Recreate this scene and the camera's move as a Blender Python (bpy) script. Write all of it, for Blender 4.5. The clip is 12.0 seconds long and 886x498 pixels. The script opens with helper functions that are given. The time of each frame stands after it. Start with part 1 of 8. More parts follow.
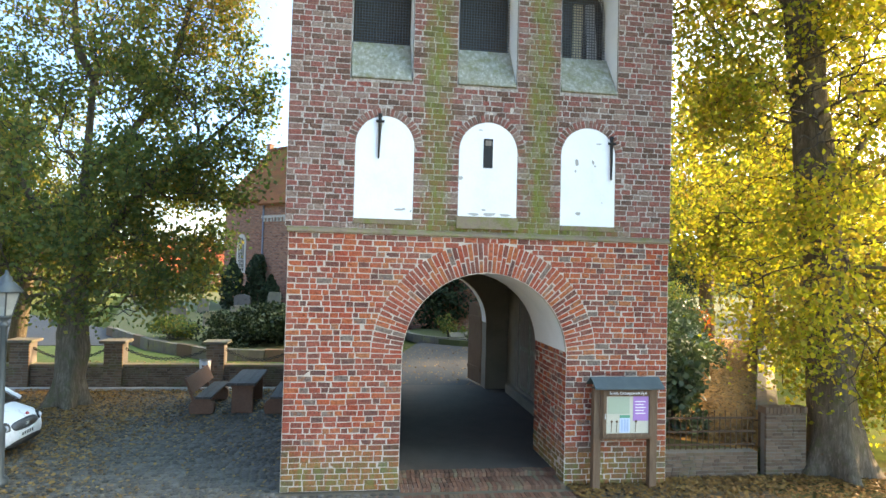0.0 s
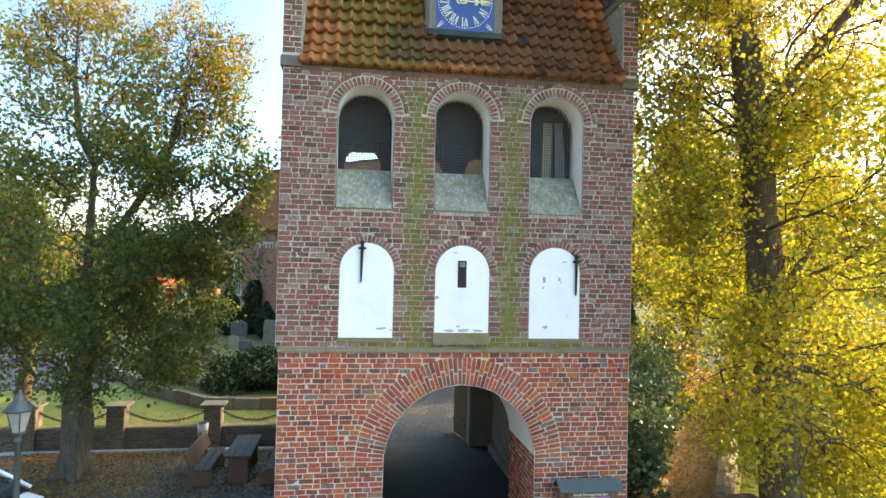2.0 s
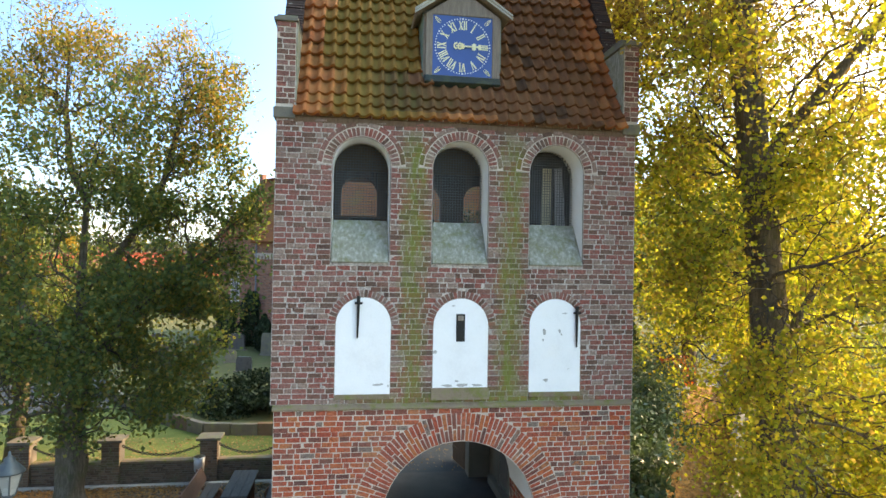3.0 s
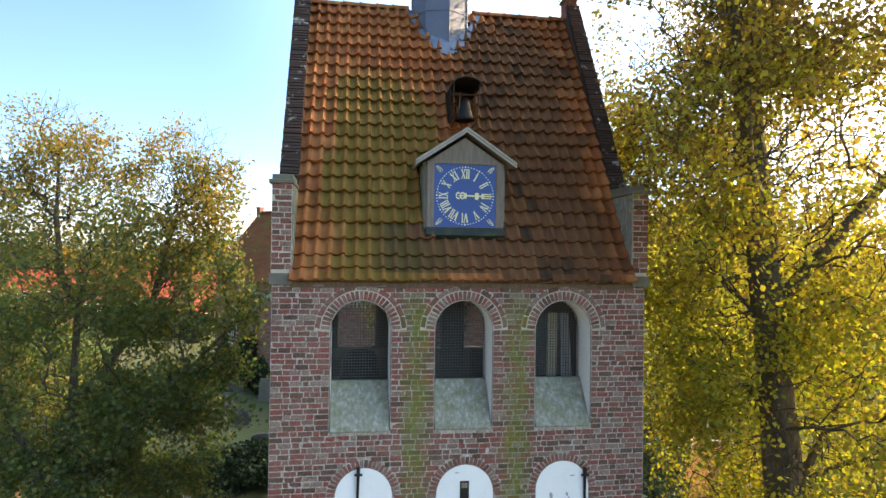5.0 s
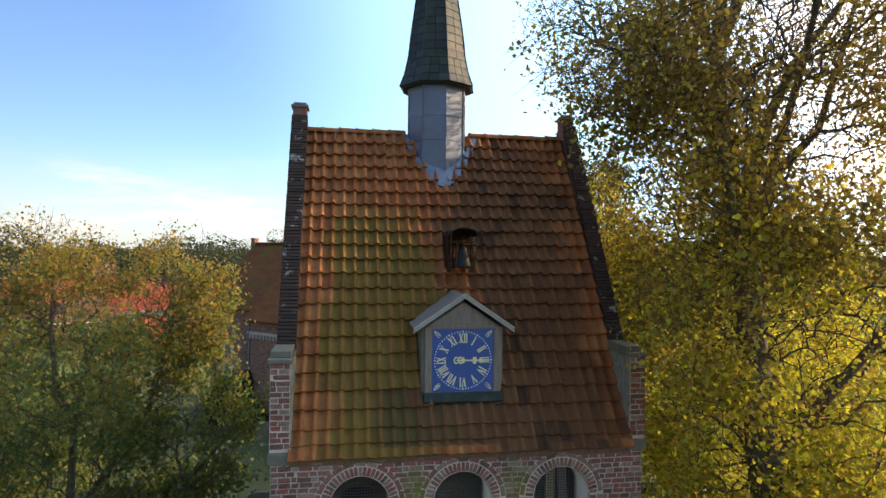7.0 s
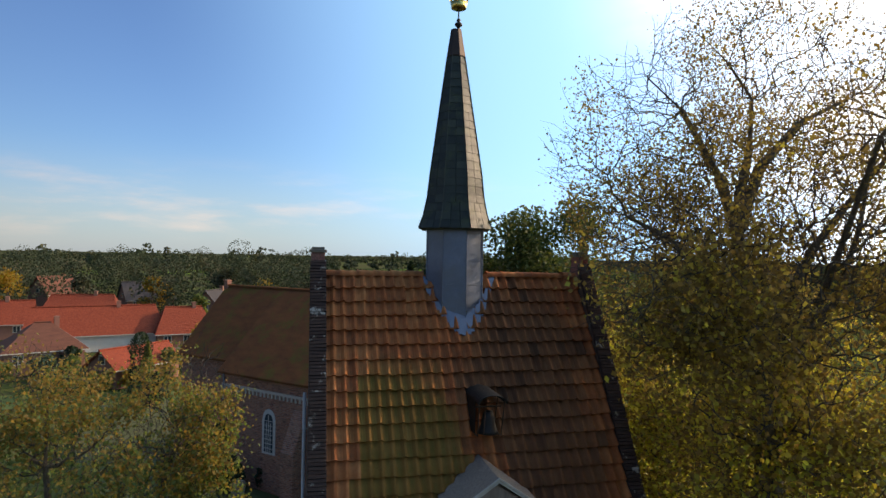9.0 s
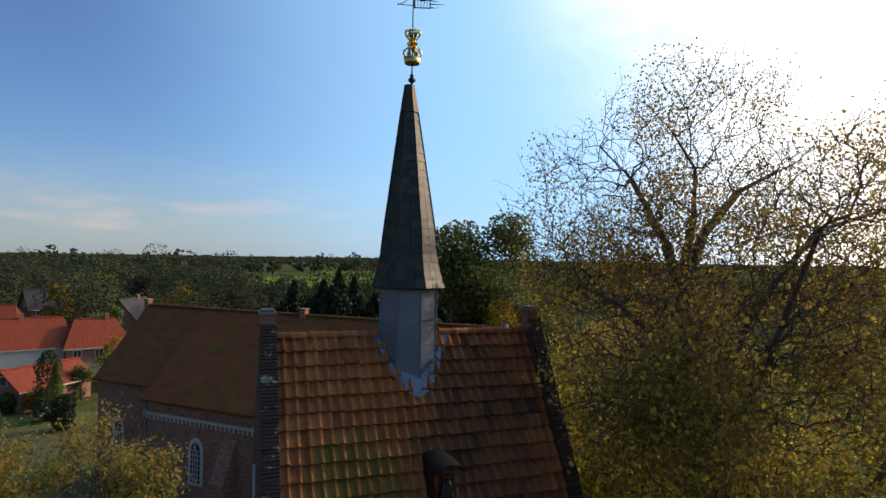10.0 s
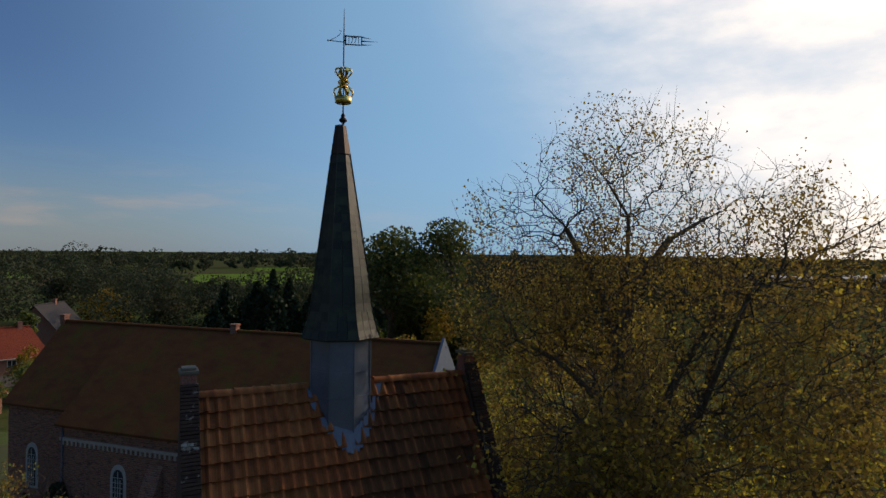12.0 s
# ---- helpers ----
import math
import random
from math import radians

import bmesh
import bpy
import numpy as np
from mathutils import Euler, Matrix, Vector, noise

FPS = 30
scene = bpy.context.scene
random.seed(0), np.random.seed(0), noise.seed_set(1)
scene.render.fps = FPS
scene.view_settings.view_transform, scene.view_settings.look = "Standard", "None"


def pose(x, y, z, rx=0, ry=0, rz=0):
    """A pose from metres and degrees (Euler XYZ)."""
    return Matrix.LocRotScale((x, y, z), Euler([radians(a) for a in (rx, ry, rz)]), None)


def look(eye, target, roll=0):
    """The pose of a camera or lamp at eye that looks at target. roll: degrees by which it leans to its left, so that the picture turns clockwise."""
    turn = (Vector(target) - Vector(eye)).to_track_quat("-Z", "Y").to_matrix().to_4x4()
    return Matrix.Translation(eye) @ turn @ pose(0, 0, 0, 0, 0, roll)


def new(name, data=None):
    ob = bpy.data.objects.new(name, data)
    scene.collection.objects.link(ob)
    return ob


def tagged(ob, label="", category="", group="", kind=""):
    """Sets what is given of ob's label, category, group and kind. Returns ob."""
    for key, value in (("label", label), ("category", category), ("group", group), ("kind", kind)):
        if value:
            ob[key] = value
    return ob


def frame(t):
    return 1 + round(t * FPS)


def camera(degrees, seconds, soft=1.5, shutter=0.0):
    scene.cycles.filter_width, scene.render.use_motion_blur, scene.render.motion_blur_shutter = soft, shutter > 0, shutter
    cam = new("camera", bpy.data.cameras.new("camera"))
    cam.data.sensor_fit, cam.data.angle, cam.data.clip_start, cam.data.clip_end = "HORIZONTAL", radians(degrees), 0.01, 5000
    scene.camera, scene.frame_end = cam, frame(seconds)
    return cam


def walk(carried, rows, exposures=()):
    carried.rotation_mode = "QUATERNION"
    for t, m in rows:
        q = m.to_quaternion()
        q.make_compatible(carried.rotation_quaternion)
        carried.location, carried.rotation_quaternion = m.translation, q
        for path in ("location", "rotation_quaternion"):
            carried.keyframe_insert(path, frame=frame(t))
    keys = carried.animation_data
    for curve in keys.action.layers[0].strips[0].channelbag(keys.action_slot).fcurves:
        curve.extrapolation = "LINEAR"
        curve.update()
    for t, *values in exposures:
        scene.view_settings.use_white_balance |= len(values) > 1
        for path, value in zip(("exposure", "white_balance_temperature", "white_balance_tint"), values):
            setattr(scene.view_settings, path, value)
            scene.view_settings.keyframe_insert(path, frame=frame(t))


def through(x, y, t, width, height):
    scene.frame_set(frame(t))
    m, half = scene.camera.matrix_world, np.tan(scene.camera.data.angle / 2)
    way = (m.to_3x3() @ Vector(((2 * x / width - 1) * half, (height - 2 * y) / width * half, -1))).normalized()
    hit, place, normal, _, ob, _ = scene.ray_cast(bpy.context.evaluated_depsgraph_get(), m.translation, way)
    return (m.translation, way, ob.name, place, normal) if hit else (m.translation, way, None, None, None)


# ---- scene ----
# ---------------- camera ----------------
cam = camera(71.7, 12.0)
PATH = [
    (0, (-2.036, -10.345, 3.701), (-1.756, -8.366, 3.766), 1.5),
    (0.5, (-1.998, -10.754, 4.265), (-1.715, -8.775, 4.328), 1.5),
    (1, (-1.967, -11.201, 4.796), (-1.681, -9.223, 4.854), 1.5),
    (1.5, (-1.908, -11.389, 5.339), (-1.621, -9.411, 5.391), 1.4),
    (2, (-1.862, -11.379, 5.922), (-1.573, -9.4, 5.969), 1.3),
    (2.5, (-1.839, -11.254, 6.419), (-1.548, -9.276, 6.457), 1.2),
    (2.7, (-1.837, -11.208, 6.624), (-1.546, -9.23, 6.659), 1.1),
    (4.3, (-1.867, -11.011, 8.852), (-1.565, -9.035, 8.883), 0.8),
    (4.5, (-1.864, -10.937, 9.107), (-1.564, -8.96, 9.144), 0.9),
    (5, (-1.905, -10.769, 9.968), (-1.605, -8.792, 9.995), 0.8),
    (5.5, (-1.948, -10.668, 10.694), (-1.647, -8.691, 10.712), 0.8),
    (6, (-1.979, -10.589, 11.518), (-1.674, -8.612, 11.53), 0.8),
    (6.5, (-1.938, -10.66, 12.292), (-1.635, -8.683, 12.297), 0.7),
    (7, (-2.008, -10.783, 13.166), (-1.69, -8.808, 13.171), 0.6),
    (7.2, (-2.116, -10.782, 13.441), (-1.787, -8.809, 13.456), 0.7),
    (8.8, (-3.099, -10.417, 16.23), (-2.687, -8.46, 16.247), 1.1),
    (9, (-3.378, -10.462, 16.46), (-2.937, -8.512, 16.48), 1.0),
    (9.5, (-3.803, -10.318, 17.132), (-3.259, -8.394, 17.154), 1.0),
    (10, (-4.005, -10.185, 17.836), (-3.333, -8.301, 17.861), 1.0),
    (10.5, (-3.977, -10.018, 18.396), (-3.246, -8.157, 18.422), 0.8),
    (11, (-3.858, -9.927, 18.714), (-3.084, -8.082, 18.739), 0.6),
    (11.5, (-3.809, -9.869, 18.899), (-2.995, -8.043, 18.921), 0.7),
    (12, (-3.797, -9.837, 19.074), (-2.938, -8.03, 19.082), 0.6),
]
EXPOSURES = [(0, 2.4, 11500, 18), (2.5, 2.08, 11500, 18), (5.5, 1.48, 10600, 20), (7.0, 0.95, 10100, 21), (9.0, 0.12, 9000, 20), (10.5, -0.5, 8400, 20), (12.0, -1.1, 8400, 20)]
walk(cam, [(t, look(e, g, r)) for t, e, g, r in PATH], EXPOSURES)

# ---------------- light ----------------
SUN_AZ, SUN_EL = radians(79), radians(23)   # azimuth from +y towards +x
world = bpy.data.worlds.new("sky")
scene.world = world
world.use_nodes = True
wn = world.node_tree
sky = wn.nodes.new("ShaderNodeTexSky")
sky.sky_type, sky.sun_disc = "NISHITA", False
sky.sun_elevation, sky.sun_rotation = SUN_EL, SUN_AZ
sky.air_density, sky.dust_density, sky.ozone_density = 1.0, 0.4, 3.0
wbg = wn.nodes["Background"]
wbg.inputs["Strength"].default_value = 0.15
# thin bright veil round the sun, pale haze along the horizon and a few low clouds
wco = wn.nodes.new("ShaderNodeTexCoord").outputs["Generated"]


def wmath(op, a, b=0.0, clamp=False):
    n = wn.nodes.new("ShaderNodeMath")
    n.operation, n.use_clamp = op, clamp
    for i, v in enumerate((a, b)):
        if isinstance(v, (int, float)):
            n.inputs[i].default_value = v
        else:
            wn.links.new(v, n.inputs[i])
    return n.outputs[0]


def wrange(v, a, b, c=0.0, d=1.0):
    n = wn.nodes.new("ShaderNodeMapRange")
    n.interpolation_type = "SMOOTHSTEP"
    for i, q in enumerate((a, b, c, d), 1):
        n.inputs[i].default_value = q
    wn.links.new(v, n.inputs[0])
    return n.outputs[0]


def wnoise(scale, stretch):
    mp = wn.nodes.new("ShaderNodeMapping")
    mp.inputs["Scale"].default_value = stretch
    wn.links.new(wco, mp.inputs["Vector"])
    n = wn.nodes.new("ShaderNodeTexNoise")
    n.inputs["Scale"].default_value, n.inputs["Detail"].default_value, n.inputs["Roughness"].default_value = scale, 6.0, 0.6
    wn.links.new(mp.outputs[0], n.inputs["Vector"])
    return n.outputs["Fac"]


def wmix(fac, a, colour):
    n = wn.nodes.new("ShaderNodeMix")
    n.data_type = "RGBA"
    wn.links.new(fac, n.inputs[0])
    wn.links.new(a, n.inputs[6])
    n.inputs[7].default_value = (*colour, 1)
    return n.outputs[2]


wdot = wn.nodes.new("ShaderNodeVectorMath")
wdot.operation = "DOT_PRODUCT"
wn.links.new(wco, wdot.inputs[0])
wdot.inputs[1].default_value = (math.sin(SUN_AZ) * math.cos(SUN_EL), math.cos(SUN_AZ) * math.cos(SUN_EL), math.sin(SUN_EL))
wz = wn.nodes.new("ShaderNodeSeparateXYZ")
wn.links.new(wco, wz.inputs[0])
wdeep = wn.nodes.new("ShaderNodeMix")
wdeep.data_type, wdeep.blend_type = "RGBA", "MULTIPLY"
wdeep.inputs[0].default_value, wdeep.inputs[7].default_value = 1.0, (0.52, 0.9, 1.36, 1)
wn.links.new(sky.outputs["Color"], wdeep.inputs[6])
haze = wmath("MULTIPLY", wrange(wz.outputs[2], 0.17, -0.01), 0.6)
wcol = wmix(haze, wdeep.outputs[2], (2.8, 3.7, 5.1))
cloud = wmath("MULTIPLY", wrange(wnoise(4.0, (1, 1, 5)), 0.46, 0.74), wmath("MULTIPLY", wrange(wz.outputs[2], 0.15, 0.06), wrange(wz.outputs[2], 0.0, 0.05)))
wcol = wmix(wmath("MULTIPLY", cloud, 0.6), wcol, (5.2, 5.1, 5.4))
wcol = wmix(wmath("MULTIPLY", wrange(wdot.outputs["Value"], 0.06, 0.72), 0.82), wcol, (2.8, 7.0, 12.2))
veil = wmath("MULTIPLY", wmath("POWER", wrange(wdot.outputs["Value"], 0.56, 0.99), 1.7), wrange(wnoise(2.6, (1, 1, 2.6)), 0.25, 0.75, 0.45, 1.5), True)
wcol = wmix(veil, wcol, (17.5, 18.4, 18.8))
# dims and greys the sky away from the sun, to darken sides facing the viewer
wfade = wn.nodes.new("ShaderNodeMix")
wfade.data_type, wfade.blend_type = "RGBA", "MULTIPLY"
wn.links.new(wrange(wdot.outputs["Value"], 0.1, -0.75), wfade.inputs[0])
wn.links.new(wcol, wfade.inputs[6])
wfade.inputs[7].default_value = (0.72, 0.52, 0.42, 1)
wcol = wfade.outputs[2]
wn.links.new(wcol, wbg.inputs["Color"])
sun_data = bpy.data.lights.new("sun", "SUN")
sun_data.energy, sun_data.angle, sun_data.color = 3.3, radians(0.6), (1.0, 0.9, 0.76)
sun = new("sun", sun_data)
sun.matrix_world = look(
    (60 * math.sin(SUN_AZ) * math.cos(SUN_EL), 60 * math.cos(SUN_AZ) * math.cos(SUN_EL), 60 * math.sin(SUN_EL)), (0, 0, 0))

# ---------------- materials ----------------
def nodes_of(name):
    m = bpy.data.materials.new(name)
    m.use_nodes = True
    nt = m.node_tree
    return m, nt, nt.nodes["Principled BSDF"]


def add(nt, kind, **values):
    n = nt.nodes.new(kind)
    for key, value in values.items():
        n.inputs[key.replace("_", " ")].default_value = value
    return n


def math_node(nt, op, a, b=0.0):
    n = nt.nodes.new("ShaderNodeMath")
    n.operation = op
    for i, v in enumerate((a, b)):
        if isinstance(v, (int, float)):
            n.inputs[i].default_value = v
        else:
            nt.links.new(v, n.inputs[i])
    return n.outputs[0]


def ramp(nt, fac, stops):
    n = nt.nodes.new("ShaderNodeValToRGB")
    el = n.color_ramp.elements
    while len(el) < len(stops):
        el.new(0.5)
    for e, (p, c) in zip(el, stops):
        e.position, e.color = p, (*c, 1)
    nt.links.new(fac, n.inputs[0])
    return n.outputs[0]


def noise_of(nt, pos, scale, detail=4.0, rough=0.6, stretch=None):
    n = add(nt, "ShaderNodeTexNoise", Scale=scale, Detail=detail, Roughness=rough)
    if stretch:
        mp = nt.nodes.new("ShaderNodeMapping")
        mp.inputs["Scale"].default_value = stretch
        nt.links.new(pos, mp.inputs["Vector"])
        pos = mp.outputs[0]
    nt.links.new(pos, n.inputs["Vector"])
    return n.outputs["Fac"]


def mix(nt, fac, a, b, how="MIX"):
    n = nt.nodes.new("ShaderNodeMix")
    n.data_type, n.blend_type = "RGBA", how
    for i, v in ((0, fac), (6, a), (7, b)):
        if isinstance(v, (int, float)):
            n.inputs[i].default_value = v
        elif isinstance(v, tuple):
            n.inputs[i].default_value = (*v, 1)
        else:
            nt.links.new(v, n.inputs[i])
    return n.outputs[2]


def piece_random(nt):
    """A random number for each piece, be it an object or an island of a joined mesh."""
    o = nt.nodes.new("ShaderNodeObjectInfo").outputs["Random"]
    g = nt.nodes.new("ShaderNodeNewGeometry").outputs["Random Per Island"]
    return math_node(nt, "FRACT", math_node(nt, "ADD", o, math_node(nt, "MULTIPLY", g, 7.31)))


def where(nt):
    return nt.nodes.new("ShaderNodeNewGeometry").outputs["Position"]


def bump(nt, bsdf, height, strength, distance=0.02):
    b = add(nt, "ShaderNodeBump", Strength=strength, Distance=distance)
    nt.links.new(height, b.inputs["Height"])
    nt.links.new(b.outputs[0], bsdf.inputs["Normal"])


def surface(name, stops, scale=3.0, fine=40.0, rough=0.8, metal=0.0, relief=0.4, stretch=None, grime=None, random_piece=0.0, moss=None, grime_at=(0.48, 0.68)):
    """A surface whose colour runs over the stops by a coarse and a fine noise."""
    m, nt, b = nodes_of(name)
    p = where(nt)
    coarse, grain = noise_of(nt, p, scale, 5.0, 0.65, stretch), noise_of(nt, p, fine, 3.0, 0.6, stretch)
    f = math_node(nt, "ADD", math_node(nt, "MULTIPLY", coarse, 0.75), math_node(nt, "MULTIPLY", grain, 0.25))
    if random_piece:
        f = math_node(nt, "ADD", math_node(nt, "MULTIPLY", f, 1 - random_piece), math_node(nt, "MULTIPLY", piece_random(nt), random_piece))
    n = len(stops)
    c = ramp(nt, f, [(0.28 + 0.44 * i / max(n - 1, 1), s) if not random_piece else (0.15 + 0.7 * i / max(n - 1, 1), s) for i, s in enumerate(stops)])
    if grime:
        g = ramp(nt, noise_of(nt, p, scale * 0.35, 6.0, 0.7), [(grime_at[0], (0, 0, 0)), (grime_at[1], (1, 1, 1))])
        c = mix(nt, math_node(nt, "MULTIPLY", g, 0.8), c, grime)
    if moss:
        g = ramp(nt, noise_of(nt, p, scale * 0.6 + 0.3, 8.0, 0.75), [(0.5, (0, 0, 0)), (0.62, (1, 1, 1))])
        c = mix(nt, math_node(nt, "MULTIPLY", g, 0.75), c, moss)
    nt.links.new(c, b.inputs["Base Color"])
    b.inputs["Roughness"].default_value, b.inputs["Metallic"].default_value = rough, metal
    if rough > 0.68 and not metal:
        b.inputs["Specular IOR Level"].default_value = 0.15
    r = math_node(nt, "ADD", math_node(nt, "MULTIPLY", coarse, 0.25), rough - 0.12)
    nt.links.new(r, b.inputs["Roughness"])
    if relief:
        bump(nt, b, math_node(nt, "ADD", math_node(nt, "MULTIPLY", coarse, 0.5), grain), relief, 0.01)
    return m


def band(nt, value, centre, half, soft):
    """1 within half of the centre, falling to 0 over soft."""
    d = math_node(nt, "ABSOLUTE", math_node(nt, "SUBTRACT", value, centre))
    n = nt.nodes.new("ShaderNodeMapRange")
    for i, v in enumerate((half + soft, half, 0.0, 1.0), 1):
        n.inputs[i].default_value = v
    nt.links.new(d, n.inputs[0])
    return n.outputs[0]


def tower_brick(name, stops, streaks, foot):
    """Old hand-made brick: a colour for each brick, mottling, and the green algae streaks of the facade."""
    m, nt, b = nodes_of(name)
    p = where(nt)
    grain, blotch = noise_of(nt, p, 45, 4), noise_of(nt, p, 7, 4)
    rnd = piece_random(nt)
    f = math_node(nt, "ADD", math_node(nt, "MULTIPLY", rnd, 0.86), math_node(nt, "MULTIPLY", blotch, 0.14))
    c = ramp(nt, f, stops)
    pit = ramp(nt, noise_of(nt, p, 24, 6, 0.75), [(0.34, (0.34, 0.31, 0.31)), (0.5, (0.95, 0.95, 0.95)), (0.66, (1.5, 1.42, 1.35))])
    c = mix(nt, 0.85, c, pit, "MULTIPLY")
    c = mix(nt, math_node(nt, "MULTIPLY", ramp(nt, noise_of(nt, p, 1.1, 6, 0.7), [(0.44, (0, 0, 0)), (0.70, (1, 1, 1))]), 0.26), c, (0.34, 0.25, 0.2))
    smear = ramp(nt, noise_of(nt, p, 13, 6, 0.75), [(0.55, (0, 0, 0)), (0.7, (1, 1, 1))])
    c = mix(nt, math_node(nt, "MULTIPLY", smear, 0.16), c, (0.44, 0.35, 0.29))
    xyz = nt.nodes.new("ShaderNodeSeparateXYZ")
    nt.links.new(p, xyz.inputs[0])
    x, z = xyz.outputs[0], xyz.outputs[2]
    wob = math_node(nt, "MULTIPLY", math_node(nt, "SUBTRACT", noise_of(nt, p, 2.2, 6, 0.7), 0.5), 0.6)
    xx = math_node(nt, "ADD", x, wob)
    total = None
    for cx, half in streaks:
        s = band(nt, xx, cx, half, 0.26)
        total = s if total is None else math_node(nt, "MAXIMUM", total, s)
    if total is not None:
        tall = band(nt, z, 6.7, 2.25, 0.5)
        total = math_node(nt, "MULTIPLY", total, tall)
        ledge = math_node(nt, "MULTIPLY", band(nt, math_node(nt, "ADD", z, wob), 4.36, 0.08, 0.22), band(nt, x, 0.4, 1.6, 1.0))
        total = math_node(nt, "MAXIMUM", total, ledge)
    else:
        total = math_node(nt, "MULTIPLY", band(nt, math_node(nt, "ADD", z, wob), 0.15, 0.2, 0.45), 1.0)
    patch = ramp(nt, noise_of(nt, p, 5, 8, 0.75, (1.6, 1.6, 0.45)), [(0.33, (0.08, 0.08, 0.08)), (0.6, (1, 1, 1))])
    total = math_node(nt, "MULTIPLY", math_node(nt, "MULTIPLY", total, patch), 0.86)
    c = mix(nt, total, c, foot)
    nt.links.new(c, b.inputs["Base Color"])
    b.inputs["Roughness"].default_value = 0.88
    b.inputs["Specular IOR Level"].default_value = 0.2
    bump(nt, b, math_node(nt, "ADD", grain, blotch), 0.8, 0.02)
    return m


def leaf_material(name, stops, through=0.5, turning=None, patch=0.55, share=0.4):
    m, nt, b = nodes_of(name)
    rnd = piece_random(nt)
    p = where(nt)
    f = math_node(nt, "ADD", math_node(nt, "MULTIPLY", rnd, 1 - share), math_node(nt, "MULTIPLY", noise_of(nt, p, patch, 3), share))
    if turning:
        # leaves turn first at the top of the crown, where the lime's ramp also darkens
        xyz = nt.nodes.new("ShaderNodeSeparateXYZ")
        nt.links.new(p, xyz.inputs[0])
        r = nt.nodes.new("ShaderNodeMapRange")
        for i, v in enumerate((turning[0], turning[1], -0.12, turning[2]), 1):
            r.inputs[i].default_value = v
        nt.links.new(xyz.outputs[2], r.inputs[0])
        f = math_node(nt, "ADD", f, r.outputs[0])
    n = len(stops)
    c = ramp(nt, f, [(0.2 + 0.6 * i / (n - 1), s) for i, s in enumerate(stops)])
    nt.links.new(c, b.inputs["Base Color"])
    b.inputs["Roughness"].default_value = 0.6
    b.inputs["Specular IOR Level"].default_value = 0.2
    t = nt.nodes.new("ShaderNodeBsdfTranslucent")
    bright = mix(nt, 1.0, c, (1.7, 1.7, 0.95), "MULTIPLY")
    nt.links.new(bright, t.inputs["Color"])
    sh = nt.nodes.new("ShaderNodeMixShader")
    sh.inputs[0].default_value = through
    nt.links.new(b.outputs[0], sh.inputs[1])
    nt.links.new(t.outputs[0], sh.inputs[2])
    nt.links.new(sh.outputs[0], nt.nodes["Material Output"].inputs["Surface"])
    return m


MORTAR = surface("lime_mortar", [(0.42, 0.32, 0.26), (0.55, 0.44, 0.365), (0.65, 0.55, 0.47)], 2.5, 60, 0.95, relief=0.5)
RED_BRICK = tower_brick("red_brick", [(0.0, (0.10, 0.055, 0.05)), (0.16, (0.20, 0.065, 0.05)), (0.34, (0.32, 0.075, 0.048)), (0.58, (0.42, 0.075, 0.042)), (0.76, (0.48, 0.105, 0.046)), (0.87, (0.47, 0.14, 0.055)), (0.90, (0.19, 0.125, 0.105)), (1.0, (0.26, 0.205, 0.17))], [], (0.17, 0.17, 0.05))
BROWN_BRICK = tower_brick("brown_brick", [(0.0, (0.085, 0.05, 0.044)), (0.2, (0.17, 0.085, 0.062)), (0.40, (0.25, 0.097, 0.08)), (0.62, (0.31, 0.088, 0.07)), (0.78, (0.245, 0.145, 0.122)), (1.0, (0.34, 0.24, 0.2))], [(-0.72, 0.06), (1.12, 0.06)], (0.15, 0.18, 0.03))
OLD_MORTAR = tower_brick("mossy_mortar", [(0.0, (0.36, 0.3, 0.268)), (0.5, (0.46, 0.395, 0.355)), (1.0, (0.54, 0.47, 0.425))], [(-0.72, 0.06), (1.12, 0.06)], (0.17, 0.19, 0.04))
WHITE_PLASTER = surface("white_limewash", [(0.74, 0.74, 0.74), (0.82, 0.82, 0.82), (0.86, 0.86, 0.86)], 1.5, 30, 0.85, relief=0.25)
GREY_PLASTER = surface("weathered_plaster", [(0.17, 0.16, 0.115), (0.26, 0.25, 0.2), (0.5, 0.49, 0.45)], 7.0, 60, 0.9, relief=0.5, stretch=(2.2, 2.2, 0.7), moss=(0.18, 0.175, 0.085))
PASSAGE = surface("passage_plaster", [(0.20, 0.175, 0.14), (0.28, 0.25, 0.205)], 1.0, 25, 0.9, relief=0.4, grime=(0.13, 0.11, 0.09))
MOSSY_STONE = surface("mossy_ledge", [(0.15, 0.10, 0.075), (0.24, 0.17, 0.12), (0.20, 0.20, 0.07)], 4.0, 40, 0.95, relief=1.0, moss=(0.14, 0.16, 0.03))
CAP_STONE = surface("coping_stone", [(0.12, 0.105, 0.088), (0.2, 0.178, 0.148)], 3.0, 40, 0.9, relief=0.6, moss=(0.2, 0.2, 0.1))
PALE_STONE = surface("pale_granite", [(0.42, 0.41, 0.39), (0.55, 0.54, 0.52)], 4.0, 80, 0.8, relief=0.4)
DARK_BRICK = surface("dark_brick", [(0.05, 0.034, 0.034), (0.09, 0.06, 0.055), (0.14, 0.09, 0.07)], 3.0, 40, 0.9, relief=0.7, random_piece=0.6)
IRON = surface("black_iron", [(0.015, 0.015, 0.016), (0.035, 0.032, 0.03)], 6, 60, 0.55, 0.6, 0.3)
RUST_IRON = surface("rusty_iron", [(0.05, 0.03, 0.02), (0.12, 0.06, 0.035)], 8, 60, 0.75, 0.4, 0.4)
